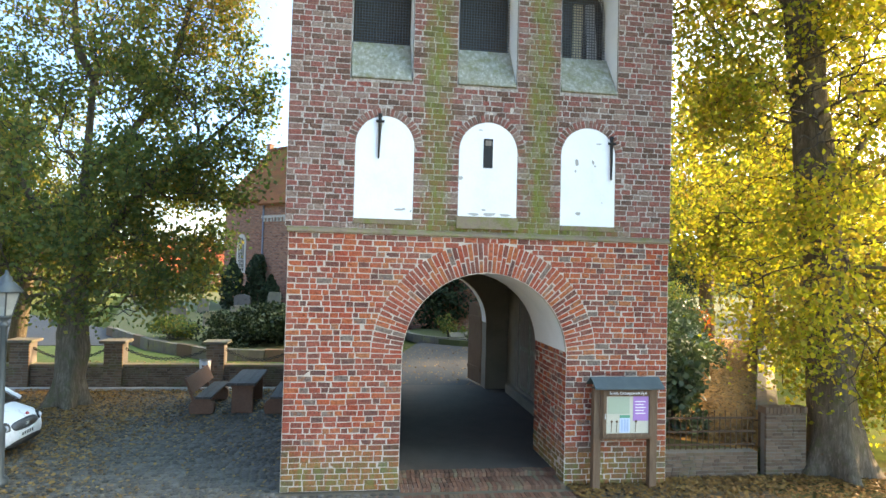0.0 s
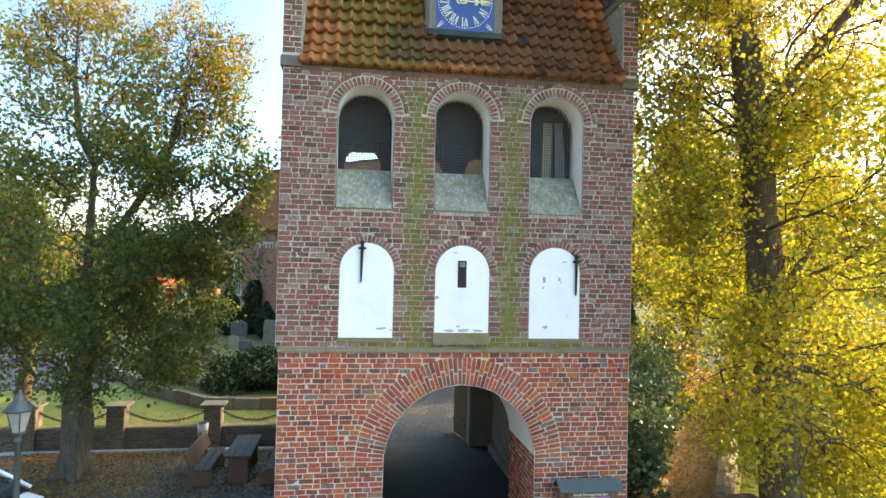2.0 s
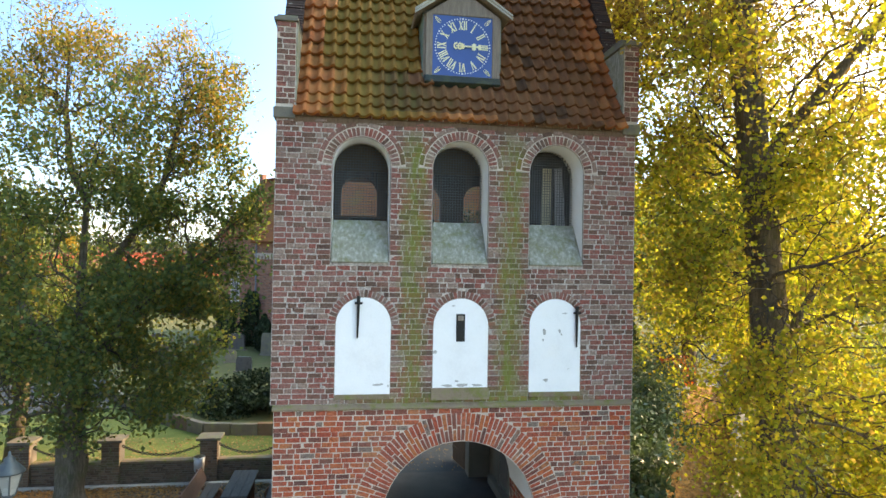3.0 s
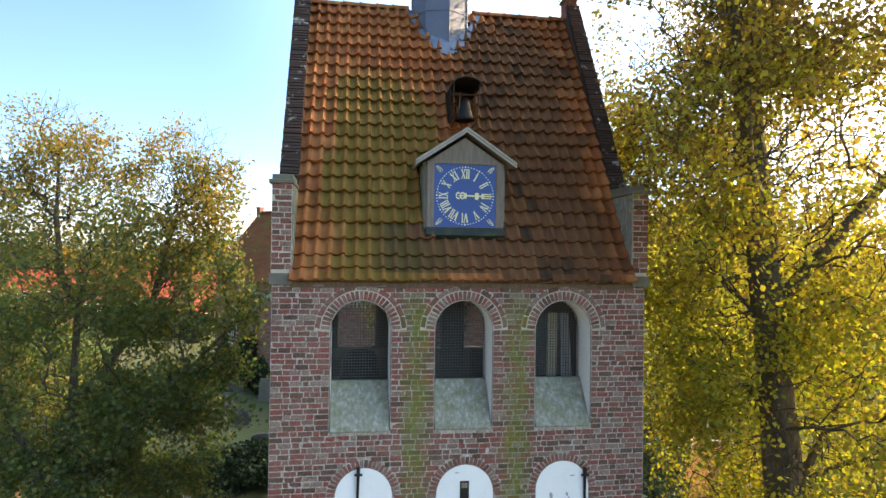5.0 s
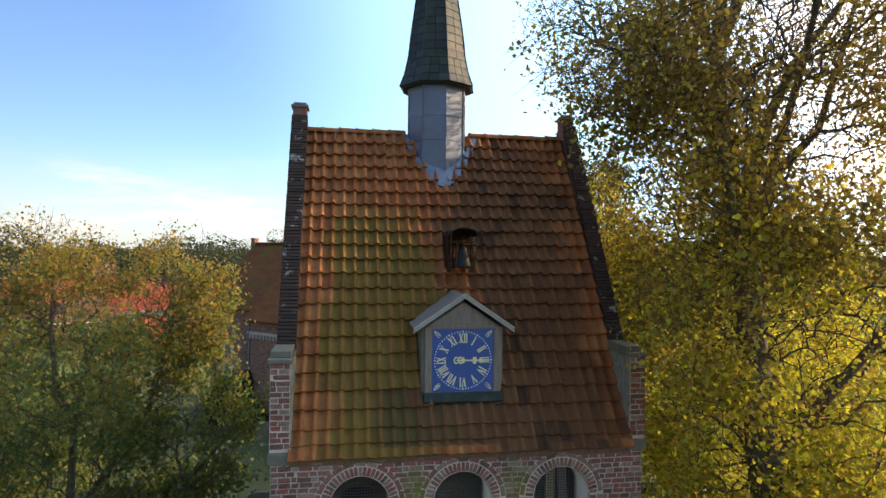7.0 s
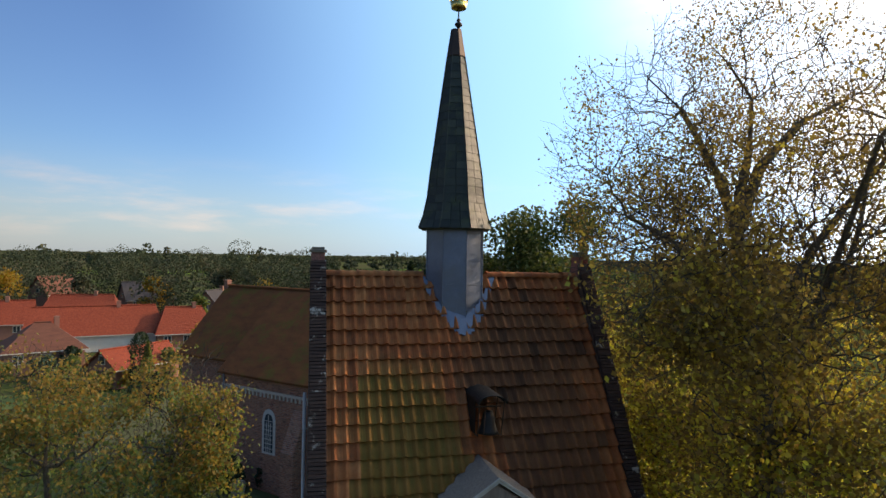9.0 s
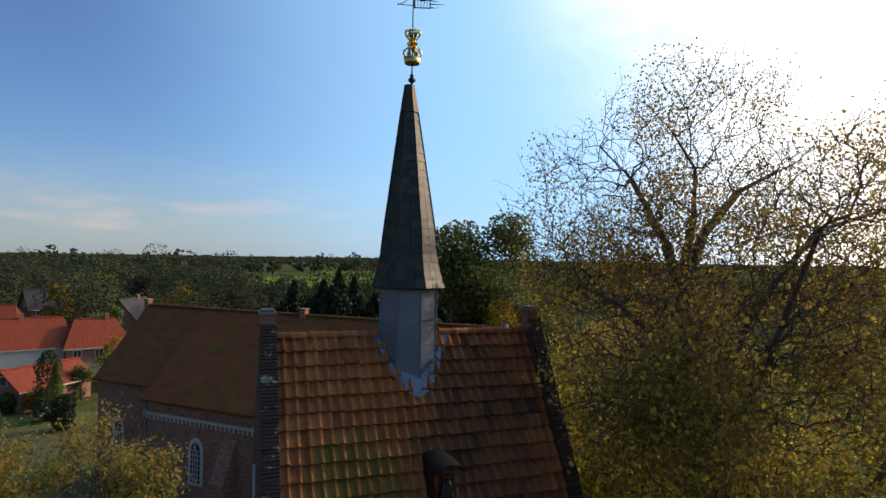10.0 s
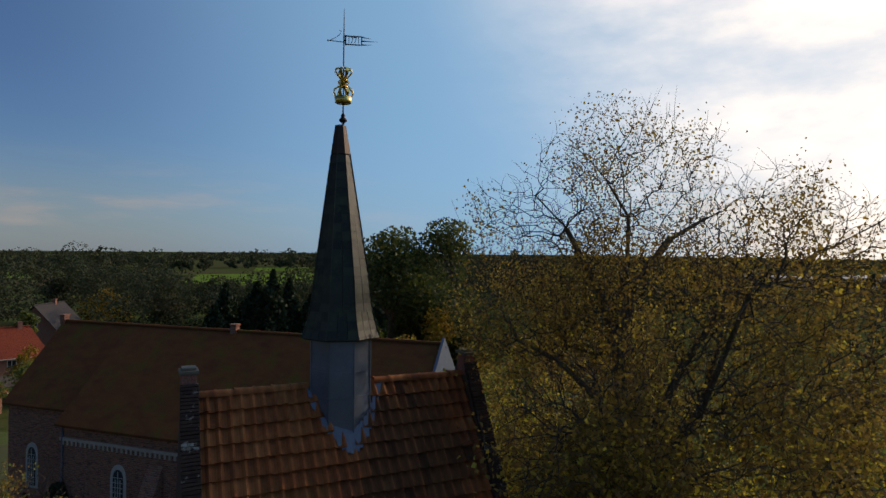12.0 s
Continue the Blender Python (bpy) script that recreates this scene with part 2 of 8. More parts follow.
LEAD = surface("lead_sheet", [(0.10, 0.135, 0.20), (0.14, 0.185, 0.26), (0.2, 0.245, 0.33)], 2.2, 30, 0.45, 0.3, 0.3, grime=(0.15, 0.17, 0.2))
SLATE = surface("spire_slate", [(0.015, 0.021, 0.02), (0.027, 0.036, 0.031), (0.05, 0.062, 0.048)], 3.0, 50, 0.42, relief=0.35, random_piece=0.5, moss=(0.06, 0.075, 0.035))
SLATE.node_tree.nodes["Principled BSDF"].inputs["Specular IOR Level"].default_value = 0.25
COPPER_CAP = surface("brown_copper", [(0.04, 0.026, 0.022), (0.07, 0.045, 0.036)], 4, 40, 0.5, 0.6, 0.2)
GOLD = surface("gilding", [(0.75, 0.52, 0.16), (0.9, 0.66, 0.24)], 4, 40, 0.28, 1.0, 0.1)
CLOCK_BLUE = surface("clock_blue", [(0.012, 0.075, 0.27), (0.018, 0.10, 0.34)], 2, 40, 0.45, relief=0.05)
CLOCK_GOLD = surface("clock_gilding", [(0.84, 0.75, 0.45), (0.9, 0.83, 0.56)], 5, 60, 0.45, 0.1, 0.05)
GREY_WOOD = surface("weathered_wood", [(0.17, 0.13, 0.105), (0.26, 0.205, 0.17), (0.34, 0.28, 0.24)], 4, 50, 0.85, relief=0.5, stretch=(6, 6, 0.7))
BROWN_WOOD = surface("brown_stained_wood", [(0.10, 0.06, 0.04), (0.17, 0.10, 0.065), (0.22, 0.14, 0.09)], 4, 50, 0.7, relief=0.4, stretch=(6, 6, 0.7))
RED_WOOD = surface("reddish_bench_wood", [(0.085, 0.036, 0.02), (0.14, 0.056, 0.03), (0.18, 0.08, 0.045)], 4, 50, 0.65, relief=0.4, stretch=(6, 1.2, 6))
GREY_TOP = surface("greyed_table_wood", [(0.045, 0.04, 0.038), (0.08, 0.071, 0.066), (0.12, 0.106, 0.097)], 4, 50, 0.75, relief=0.4, stretch=(8, 0.8, 6))
LEADED_GREEN = surface("verdigris_sheet", [(0.10, 0.15, 0.12), (0.15, 0.21, 0.17), (0.2, 0.22, 0.17)], 3, 40, 0.7, 0.2, 0.3)
DARK_ROOFING = surface("slate_grey_felt", [(0.06, 0.085, 0.092), (0.1, 0.135, 0.142)], 3, 90, 0.8, relief=0.3)
BARK = surface("tree_bark", [(0.05, 0.038, 0.028), (0.12, 0.093, 0.068), (0.22, 0.178, 0.135)], 7, 30, 0.95, relief=1.0, stretch=(3, 3, 0.45), moss=(0.085, 0.085, 0.04))
TWIG = surface("twig_bark", [(0.045, 0.038, 0.032), (0.085, 0.07, 0.058)], 5, 30, 0.9, relief=0.3)
# last stops: autumn brown, darkened further to look backlit at the crown top
LIME_LEAF = leaf_material("autumn_lime_leaf", [(0.165, 0.195, 0.038), (0.27, 0.28, 0.052), (0.36, 0.33, 0.064), (0.30, 0.235, 0.062), (0.215, 0.145, 0.053), (0.15, 0.1, 0.046)], 0.58, (8.5, 16.5, 0.34))
GREEN_LEAF = leaf_material("green_autumn_leaf", [(0.07, 0.108, 0.046), (0.096, 0.135, 0.052), (0.135, 0.165, 0.056), (0.22, 0.182, 0.056), (0.28, 0.17, 0.056)], 0.5, (8.5, 14.0, 0.3))
SHRUB_LEAF = leaf_material("evergreen_leaf", [(0.028, 0.058, 0.032), (0.05, 0.088, 0.05), (0.085, 0.13, 0.08)], 0.2)
SHRUB_LEAF.node_tree.nodes["Principled BSDF"].inputs["Specular IOR Level"].default_value = 0.3
SHRUB_LEAF.node_tree.nodes["Principled BSDF"].inputs["Roughness"].default_value = 0.42
OAK_LEAF = leaf_material("oak_leaf", [(0.035, 0.055, 0.02), (0.055, 0.08, 0.026), (0.085, 0.105, 0.034), (0.12, 0.12, 0.04)], 0.35)
CONIFER = leaf_material("dark_conifer", [(0.012, 0.025, 0.014), (0.025, 0.045, 0.022), (0.04, 0.06, 0.03)], 0.15)
FAR_LEAF = leaf_material("far_woodland", [(0.03, 0.043, 0.03), (0.042, 0.058, 0.038), (0.06, 0.074, 0.046), (0.08, 0.076, 0.05), (0.105, 0.082, 0.052)], 0.15, None, 0.085, 0.75)
FAR_LEAF.node_tree.nodes["Principled BSDF"].inputs["Specular IOR Level"].default_value = 0.0
ORANGE_LEAF = leaf_material("orange_leaf", [(0.20, 0.12, 0.02), (0.32, 0.17, 0.03), (0.22, 0.2, 0.03)], 0.4)
FALLEN = leaf_material("fallen_leaf", [(0.11, 0.056, 0.024), (0.2, 0.105, 0.04), (0.29, 0.17, 0.06), (0.17, 0.088, 0.038)], 0.1)

# ---------------- mesh tools ----------------
class Shape:
    """Corners and faces of one mesh."""

    def __init__(self):
        self.v, self.f = [], []

    def face(self, *points):
        n = len(self.v)
        self.v += [tuple(p) for p in points]
        self.f.append(tuple(range(n, n + len(points))))
        return self

    def box(self, x0, x1, y0, y1, z0, z1, m=None):
        c = [Vector((x, y, z)) for z in (z0, z1) for y in (y0, y1) for x in (x0, x1)]
        if m is not None:
            c = [m @ p for p in c]
        n = len(self.v)
        self.v += [tuple(p) for p in c]
        self.f += [tuple(n + i for i in q) for q in ((0, 2, 3, 1), (4, 5, 7, 6), (0, 1, 5, 4), (2, 6, 7, 3), (0, 4, 6, 2), (1, 3, 7, 5))]
        return self

    def rings(self, rings, close=True, caps=True):
        """Skin over rings of equally many points."""
        n, k = len(self.v), len(rings[0])
        for r in rings:
            self.v += [tuple(p) for p in r]
        for i in range(len(rings) - 1):
            for j in range(k if close else k - 1):
                a, b = n + i * k + j, n + i * k + (j + 1) % k
                self.f.append((a, b, b + k, a + k))
        if caps and close:
            self.f.append(tuple(n + j for j in reversed(range(k))))
            self.f.append(tuple(n + (len(rings) - 1) * k + j for j in range(k)))
        return self

    def lathe(self, profile, x=0, y=0, sides=16, turn=0.0, caps=True):
        return self.rings([[(x + r * math.cos(turn + 2 * math.pi * j / sides), y + r * math.sin(turn + 2 * math.pi * j / sides), z) for j in range(sides)] for r, z in profile], True, caps)

    def tube(self, points, radii, sides=6, caps=True):
        pts = [Vector(p) for p in points]
        if isinstance(radii, (int, float)):
            radii = [radii] * len(pts)
        out = []
        for i, p in enumerate(pts):
            d = (pts[min(i + 1, len(pts) - 1)] - pts[max(i - 1, 0)]).normalized()
            a = d.cross(Vector((0.31, 0.2, 0.93)) if abs(d.z) < 0.9 else Vector((1, 0.13, 0))).normalized()
            b = d.cross(a)
            out.append([p + float(radii[i]) * (math.cos(2 * math.pi * j / sides) * a + math.sin(2 * math.pi * j / sides) * b) for j in range(sides)])
        return self.rings(out, True, caps)

    def extrude(self, outline, axis, lo, hi):
        """A flat outline of pairs, drawn out along an axis."""
        put = {"x": lambda a, b, t: (t, a, b), "y": lambda a, b, t: (a, t, b), "z": lambda a, b, t: (a, b, t)}[axis]
        return self.rings([[put(a, b, lo) for a, b in outline], [put(a, b, hi) for a, b in outline]])

    def mesh(self, name, material, smooth=False):
        me = bpy.data.meshes.new(name)
        me.from_pydata(self.v, [], self.f)
        me.validate()
        b = bmesh.new()
        b.from_mesh(me)
        if len(b.faces) < 60000:
            bmesh.ops.recalc_face_normals(b, faces=b.faces)
        b.to_mesh(me)
        b.free()
        if material:
            me.materials.append(material)
        if smooth:
            me.polygons.foreach_set("use_smooth", [True] * len(me.polygons))
        return me


def thing(name, at, label, category, group="", kind=""):
    ob = new(name)
    ob.location = at
    ob.empty_display_size = 0.2
    return tagged(ob, label, category, group, kind)


def hang(ob, parent):
    """Make ob a child of parent without moving it."""
    ob.parent = parent
    ob.matrix_parent_inverse = (parent_world(parent)).inverted()
    return ob


def parent_world(ob):
    m = ob.matrix_parent_inverse @ ob.matrix_basis if ob.parent else ob.matrix_basis
    return parent_world(ob.parent) @ m if ob.parent else m


def part(name, shape, material, parent=None, label="", smooth=False, bevel=0.0, kind=""):
    ob = new(name, shape.mesh(name, material, smooth) if isinstance(shape, Shape) else shape)
    if bevel:
        mod = ob.modifiers.new("edge", "BEVEL")
        mod.width, mod.segments, mod.limit_method = bevel, 2, "ANGLE"
    if parent:
        hang(ob, parent)
    return tagged(ob, label, kind=kind)


def solo(name, shape, material, label, category, group="", kind="", smooth=False, bevel=0.0):
    return tagged(part(name, shape, material, None, label, smooth, bevel), label, category, group, kind)


# a brick with worn arrises, 1 x 1 x 1, its face towards -y
BRICK_V = [(x, y, z) for y, i in ((0.5, 0.5), (-0.40, 0.5), (-0.5, 0.445)) for x, z in ((-i, -i), (i, -i), (i, i), (-i, i))]
BRICK_F = [(0, 1, 5, 4), (1, 2, 6, 5), (2, 3, 7, 6), (3, 0, 4, 7), (4, 5, 9, 8), (5, 6, 10, 9), (6, 7, 11, 10), (7, 4, 8, 11), (8, 9, 10, 11)]


def worn_bricks(count, seed):
    """Corner lists of bricks, each with its own crooked and chipped face."""
    g, out = random.Random(seed), []
    for _ in range(count):
        v = []
        for x, y, z in BRICK_V:
            chip = 0.9 if y < -0.45 and g.random() < 0.18 else 1.0
            k = 0.0 if y > 0.4 else 1.0
            v.append((x * chip + k * g.gauss(0, 0.014), y + (k * g.uniform(0.0, 0.06) if y < -0.45 else 0.0), z * chip + k * g.gauss(0, 0.022)))
        out.append(v)
    return out


BRICK_KINDS = worn_bricks(6, 12)


def brick_mesh(name, material):
    out = []
    for v in BRICK_KINDS:
        s = Shape()
        s.v, s.f = list(v), list(BRICK_F)
        out.append(s.mesh(name, material))
    return out


def lay_pieces(name, poses, mesh, verts, faces, material, parent, near, limit=300):
    """Pieces by their matrices: the near ones as objects on one mesh, the rest joined."""
    own = [m for m in poses if near(m.translation)][:limit]
    chosen = set(id(m) for m in own)
    meshes = mesh if isinstance(mesh, list) else [mesh]
    for i, m in enumerate(own):
        ob = new(name, meshes[i * 7 % 11 % len(meshes)])
        ob.matrix_basis = m
        hang(ob, parent)
    rest = [m for m in poses if id(m) not in chosen]
    if rest:
        s, kinds = Shape(), BRICK_KINDS if verts is BRICK_V else [verts]
        bases = [np.array([(*v, 1.0) for v in k]) for k in kinds]
        for i, m in enumerate(rest):
            n = len(s.v)
            s.v += (bases[i * 7 % 11 % len(bases)] @ np.array(m).T)[:, :3].tolist()
            s.f += [tuple(n + i for i in f) for f in faces]
        part(name + "_bulk", s, material, parent, kind="stuff")


def brick_pose(centre, size, rng, turn=None, wobble=1.0):
    m = Matrix.Translation(centre)
    if turn is not None:
        m = m @ turn
    w = Euler([rng.gauss(0, 0.014) * wobble for _ in range(3)]).to_matrix().to_4x4()
    return m @ w @ Matrix.Diagonal((*size, 1))


def arch_top(cx, half, spring, x):
    d = half * half - (x - cx) ** 2
    return spring + math.sqrt(max(d, 0.0))


def pierced_wall(x0, x1, z0, z1, y0, y1, openings, steps=14):
    """A wall with round-headed openings (centre, half width, sill, spring) that go through it."""
    s, cuts = Shape(), {x0, x1}
    for cx, half, sill, spring in openings:
        cuts |= {cx + half * -math.cos(math.pi * i / steps) for i in range(steps + 1)}
    cuts = sorted(cuts)
    for a, b in zip(cuts, cuts[1:]):
        mid = (a + b) / 2
        inside = [o for o in openings if abs(mid - o[0]) < o[1]]
        spans, low = [], (z0, z0)
        for cx, half, sill, spring in inside:
            if sill > z0 + 1e-4:
                spans.append((low, (sill, sill)))
                s.face((a, y0, sill), (b, y0, sill), (b, y1, sill), (a, y1, sill))
            low = (arch_top(cx, half, spring, a), arch_top(cx, half, spring, b))
            s.face((a, y0, low[0]), (a, y1, low[0]), (b, y1, low[1]), (b, y0, low[1]))
        spans.append((low, (z1, z1)))
        for (la, lb), (ha, hb) in spans:
            for y in (y0, y1):
                s.face((a, y, la), (b, y, lb), (b, y, hb), (a, y, ha))
        s.face((a, y0, z1), (b, y0, z1), (b, y1, z1), (a, y1, z1))
    for cx, half, sill, spring in openings:
        for x in (cx - half, cx + half):
            s.face((x, y0, sill), (x, y1, sill), (x, y1, spring), (x, y0, spring))
    for x in (x0, x1):
        s.face((x, y0, z0), (x, y1, z0), (x, y1, z1), (x, y0, z1))
    return s


def course_bricks(x0, x1, z0, z1, y, course, rng, blocked, long=0.232, joint=0.0125, depth=0.09):
    """Matrices of the bricks of a wall face that looks towards -y. blocked(z): the stretches of x that are left out."""
    out, rows = [], max(1, round((z1 - z0) / course))
    course = (z1 - z0) / rows
    for r in range(rows):
        z = z0 + (r + 0.5) * course
        spans, at = [], x0
        for a, b in sorted(blocked(z)):
            if a > at:
                spans.append((at, a))
            at = max(at, b)
        if at < x1:
            spans.append((at, x1))
        for a, b in spans:
            x, k = a, rng.randrange(3)
            while x < b - 0.03:
                length = (long if (k + r) % 2 or rng.random() < 0.25 else long * 0.56) * rng.uniform(0.78, 1.16)
                k += 1
                if b - (x + length) < 0.09:
                    length = b - x
                lift = min(rng.gauss(0, 0.003), 0.004)
                out.append(brick_pose((x + length / 2, y + depth / 2 - 0.009 + lift, z + rng.gauss(0, 0.003) + 0.006 * math.sin(x * 1.3 + r * 0.15) * min(1.0, 4.0 * (z - z0), 4.0 * (z1 - z))), (length - joint, depth, course - joint * rng.uniform(0.85, 1.35)), rng))
                x += length
    return out


def ring_bricks(cx, cz, y, inner, outer, a0, a1, count, rng, split=False, depth=0.09, joint=0.0155):
    """Voussoirs on edge round an arch, between two angles."""
    out = []
    for i in range(count):
        a = a0 + (a1 - a0) * (i + 0.5) / count
        cut = ((inner, inner + 0.3), (inner + 0.3, outer)) if i % 2 else ((inner, inner + 0.22), (inner + 0.22, outer))
        for lo, hi in (cut if split else ((inner, outer),)):
            r = (lo + hi) / 2
            w = (a1 - a0) / count * (r if not split else r) - joint
            turn = Euler((0, -a, 0)).to_matrix().to_4x4()
            out.append(brick_pose((cx + r * math.cos(a), y + depth / 2 - 0.012 + rng.gauss(0, 0.002), cz + r * math.sin(a)), (hi - lo - joint, depth, w), rng, turn, 0.6))
    return out

# ---------------- the bell tower ----------------
rng = random.Random(4)
TX0, TX1, TY1 = -3.15, 3.52, 8.14           # lower storey
UX0, UX1, UY = -3.22, 3.57, 0.05            # upper storeys
DEEP, LY1 = 1.85, 8.6                       # depth of the front arch, back of the lower storey
LEDGE, EAVE, RIDGE, RIDGE_Y = 4.25, 9.62, 15.97, 4.07
ARCH = (0.215, 1.435, 0.0, 2.21)            # centre, half width, sill, spring
BELFRY = [(-1.69, 0.53, 6.9, 8.67), (0.145, 0.53, 6.9, 8.67), (2.0, 0.535, 6.9, 8.67)]
NICHES = [(-1.605, 0.495, 4.52, 5.775), (0.19, 0.515, 4.62, 5.75), (2.005, 0.5, 4.52, 5.77)]
tower = thing("bell_tower", (0.2, RIDGE_Y, 0), "old red brick bell tower with archway, clock and pantile roof", "bell tower")

lower_wall = part("lower_wall", pierced_wall(TX0, TX1, 0, LEDGE, 0, DEEP, [ARCH], 28), MORTAR, tower, "red brick wall with pale lime joints")
for a, b in ((TX0, TX0 + 0.9), (TX1 - 0.9, TX1)):
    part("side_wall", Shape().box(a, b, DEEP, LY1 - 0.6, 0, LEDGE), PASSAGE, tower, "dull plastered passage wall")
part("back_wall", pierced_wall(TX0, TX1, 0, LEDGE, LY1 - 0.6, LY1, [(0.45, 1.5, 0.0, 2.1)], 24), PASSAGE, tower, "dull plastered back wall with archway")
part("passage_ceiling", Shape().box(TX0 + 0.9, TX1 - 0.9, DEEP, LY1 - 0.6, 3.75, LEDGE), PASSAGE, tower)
upper_wall = part("upper_wall", pierced_wall(UX0, UX1, LEDGE + 0.1, EAVE, UY, 0.82, BELFRY), OLD_MORTAR, tower, "brown weathered brick wall with green algae streaks")
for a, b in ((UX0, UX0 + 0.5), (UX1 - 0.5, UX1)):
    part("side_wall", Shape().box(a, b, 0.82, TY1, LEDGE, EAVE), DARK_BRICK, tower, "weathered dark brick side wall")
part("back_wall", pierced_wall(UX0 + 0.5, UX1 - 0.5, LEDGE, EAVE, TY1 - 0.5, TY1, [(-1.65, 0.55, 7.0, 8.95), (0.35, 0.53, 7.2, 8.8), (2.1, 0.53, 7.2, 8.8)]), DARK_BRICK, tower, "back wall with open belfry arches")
part("belfry_floor", Shape().box(UX0 + 0.5, UX1 - 0.5, 0.82, TY1 - 0.5, 6.3, 6.42), BROWN_WOOD, tower, "dark timber floor boards")

# ledge between the storeys, weathered to a slope
s = Shape()
s.extrude([(-0.03, LEDGE), (0.3, LEDGE), (0.3, LEDGE + 0.11), (UY, LEDGE + 0.10), (-0.025, LEDGE + 0.04)], "x", TX0 - 0.03, TX1 + 0.03)
part("ledge", s, MOSSY_STONE, tower, "mossy sloping brick ledge", bevel=0.012)

# white soffit of the front arch, and the jamb below it
s = Shape()
cx, half, _, spring = ARCH
arc = [(cx + (half - 0.006) * math.cos(math.pi * i / 28), spring + (half - 0.006) * math.sin(math.pi * i / 28)) for i in range(29)]
arc = [(cx + half - 0.006, 2.3)] + [a for a in arc if a[1] > 2.32] + [(cx - half + 0.006, 2.3)]
s.rings([[(x, 0.05, z) for x, z in arc], [(x, DEEP + 0.01, z) for x, z in arc]], False)
soffit = part("soffit", s, WHITE_PLASTER, tower, "whitewashed arch soffit", True)

s = Shape()
arc = [(0.45 + 1.49 * math.cos(math.pi * i / 24), 2.1 + 1.49 * math.sin(math.pi * i / 24)) for i in range(25)]
s.rings([[(x, LY1 - 0.58, z) for x, z in arc], [(x, LY1 + 0.01, z) for x, z in arc]], False)
part("soffit", s, WHITE_PLASTER, tower, "whitewashed soffit of the back arch", True)
brick_red, brick_brown = brick_mesh("brick", RED_BRICK), brick_mesh("brick", BROWN_BRICK)


def arch_gap(openings, extra):
    def gaps(z):
        out = []
        for cx, half, sill, spring in openings:
            R = half + extra
            if sill - 0.02 < z < spring:
                out.append((cx - half, cx + half))
            elif spring <= z < spring + R:
                w = math.sqrt(R * R - (z - spring) ** 2)
                out.append((cx - w, cx + w))
        return out
    return gaps


# lower storey: courses, arch ring and right-hand jamb
poses = course_bricks(TX0, TX1, 0.0, LEDGE, 0.0, 0.095, rng, arch_gap([ARCH], 0.53))
lay_pieces("brick", poses, brick_red, BRICK_V, BRICK_F, RED_BRICK, lower_wall, lambda p: 2.3 < p.z < 4.3)
arch_ring = part("arch_ring", Shape().rings([[(cx + r * math.cos(math.pi * i / 28), y, spring + r * math.sin(math.pi * i / 28)) for i in range(29)] for r, y in ((half, 0.02), (half, -0.002), (half + 0.53, -0.002), (half + 0.53, 0.02))], False), MORTAR, tower, "brick arch ring of upright bricks")
poses = ring_bricks(cx, spring, 0.0, half, half + 0.53, math.radians(-1.2), math.radians(181.2), 66, rng, True)
lay_pieces("brick", poses, brick_red, BRICK_V, BRICK_F, RED_BRICK, arch_ring, lambda p: True)
turn = Euler((0, 0, -math.pi / 2)).to_matrix().to_4x4()
poses = []
for m in course_bricks(0.0, DEEP, 0.0, 2.3, 0.0, 0.101, rng, lambda z: []):
    poses.append(Matrix.Translation((cx + half, 0, 0)) @ Matrix.Rotation(-math.pi / 2, 4, "Z") @ Matrix.Translation((-DEEP, 0, 0)) @ m)
jamb = part("jamb", Shape().box(cx + half - 0.002, cx + half + 0.05, 0.02, DEEP, 0, 2.3), MORTAR, tower, "brick jamb of the archway")
lay_pieces("brick", poses, brick_red, BRICK_V, BRICK_F, RED_BRICK, jamb, lambda p: True)

# upper storeys
def upper_gaps(z):
    out = arch_gap(BELFRY, 0.27)(z)
    for cx, half, sill, spring in NICHES:
        R = half + 0.15
        if sill - 0.09 < z < spring:
            out.append((cx - half, cx + half))
        elif spring <= z < spring + R:
            w = math.sqrt(R * R - (z - spring) ** 2)
            out.append((cx - w, cx + w))
    return out


poses = course_bricks(UX0, UX1, LEDGE + 0.1, EAVE, UY, 0.095, rng, upper_gaps, 0.232, 0.0135)
lay_pieces("brick", poses, brick_brown, BRICK_V, BRICK_F, BROWN_BRICK, upper_wall, lambda p: 7.4 < p.z < 9.3)

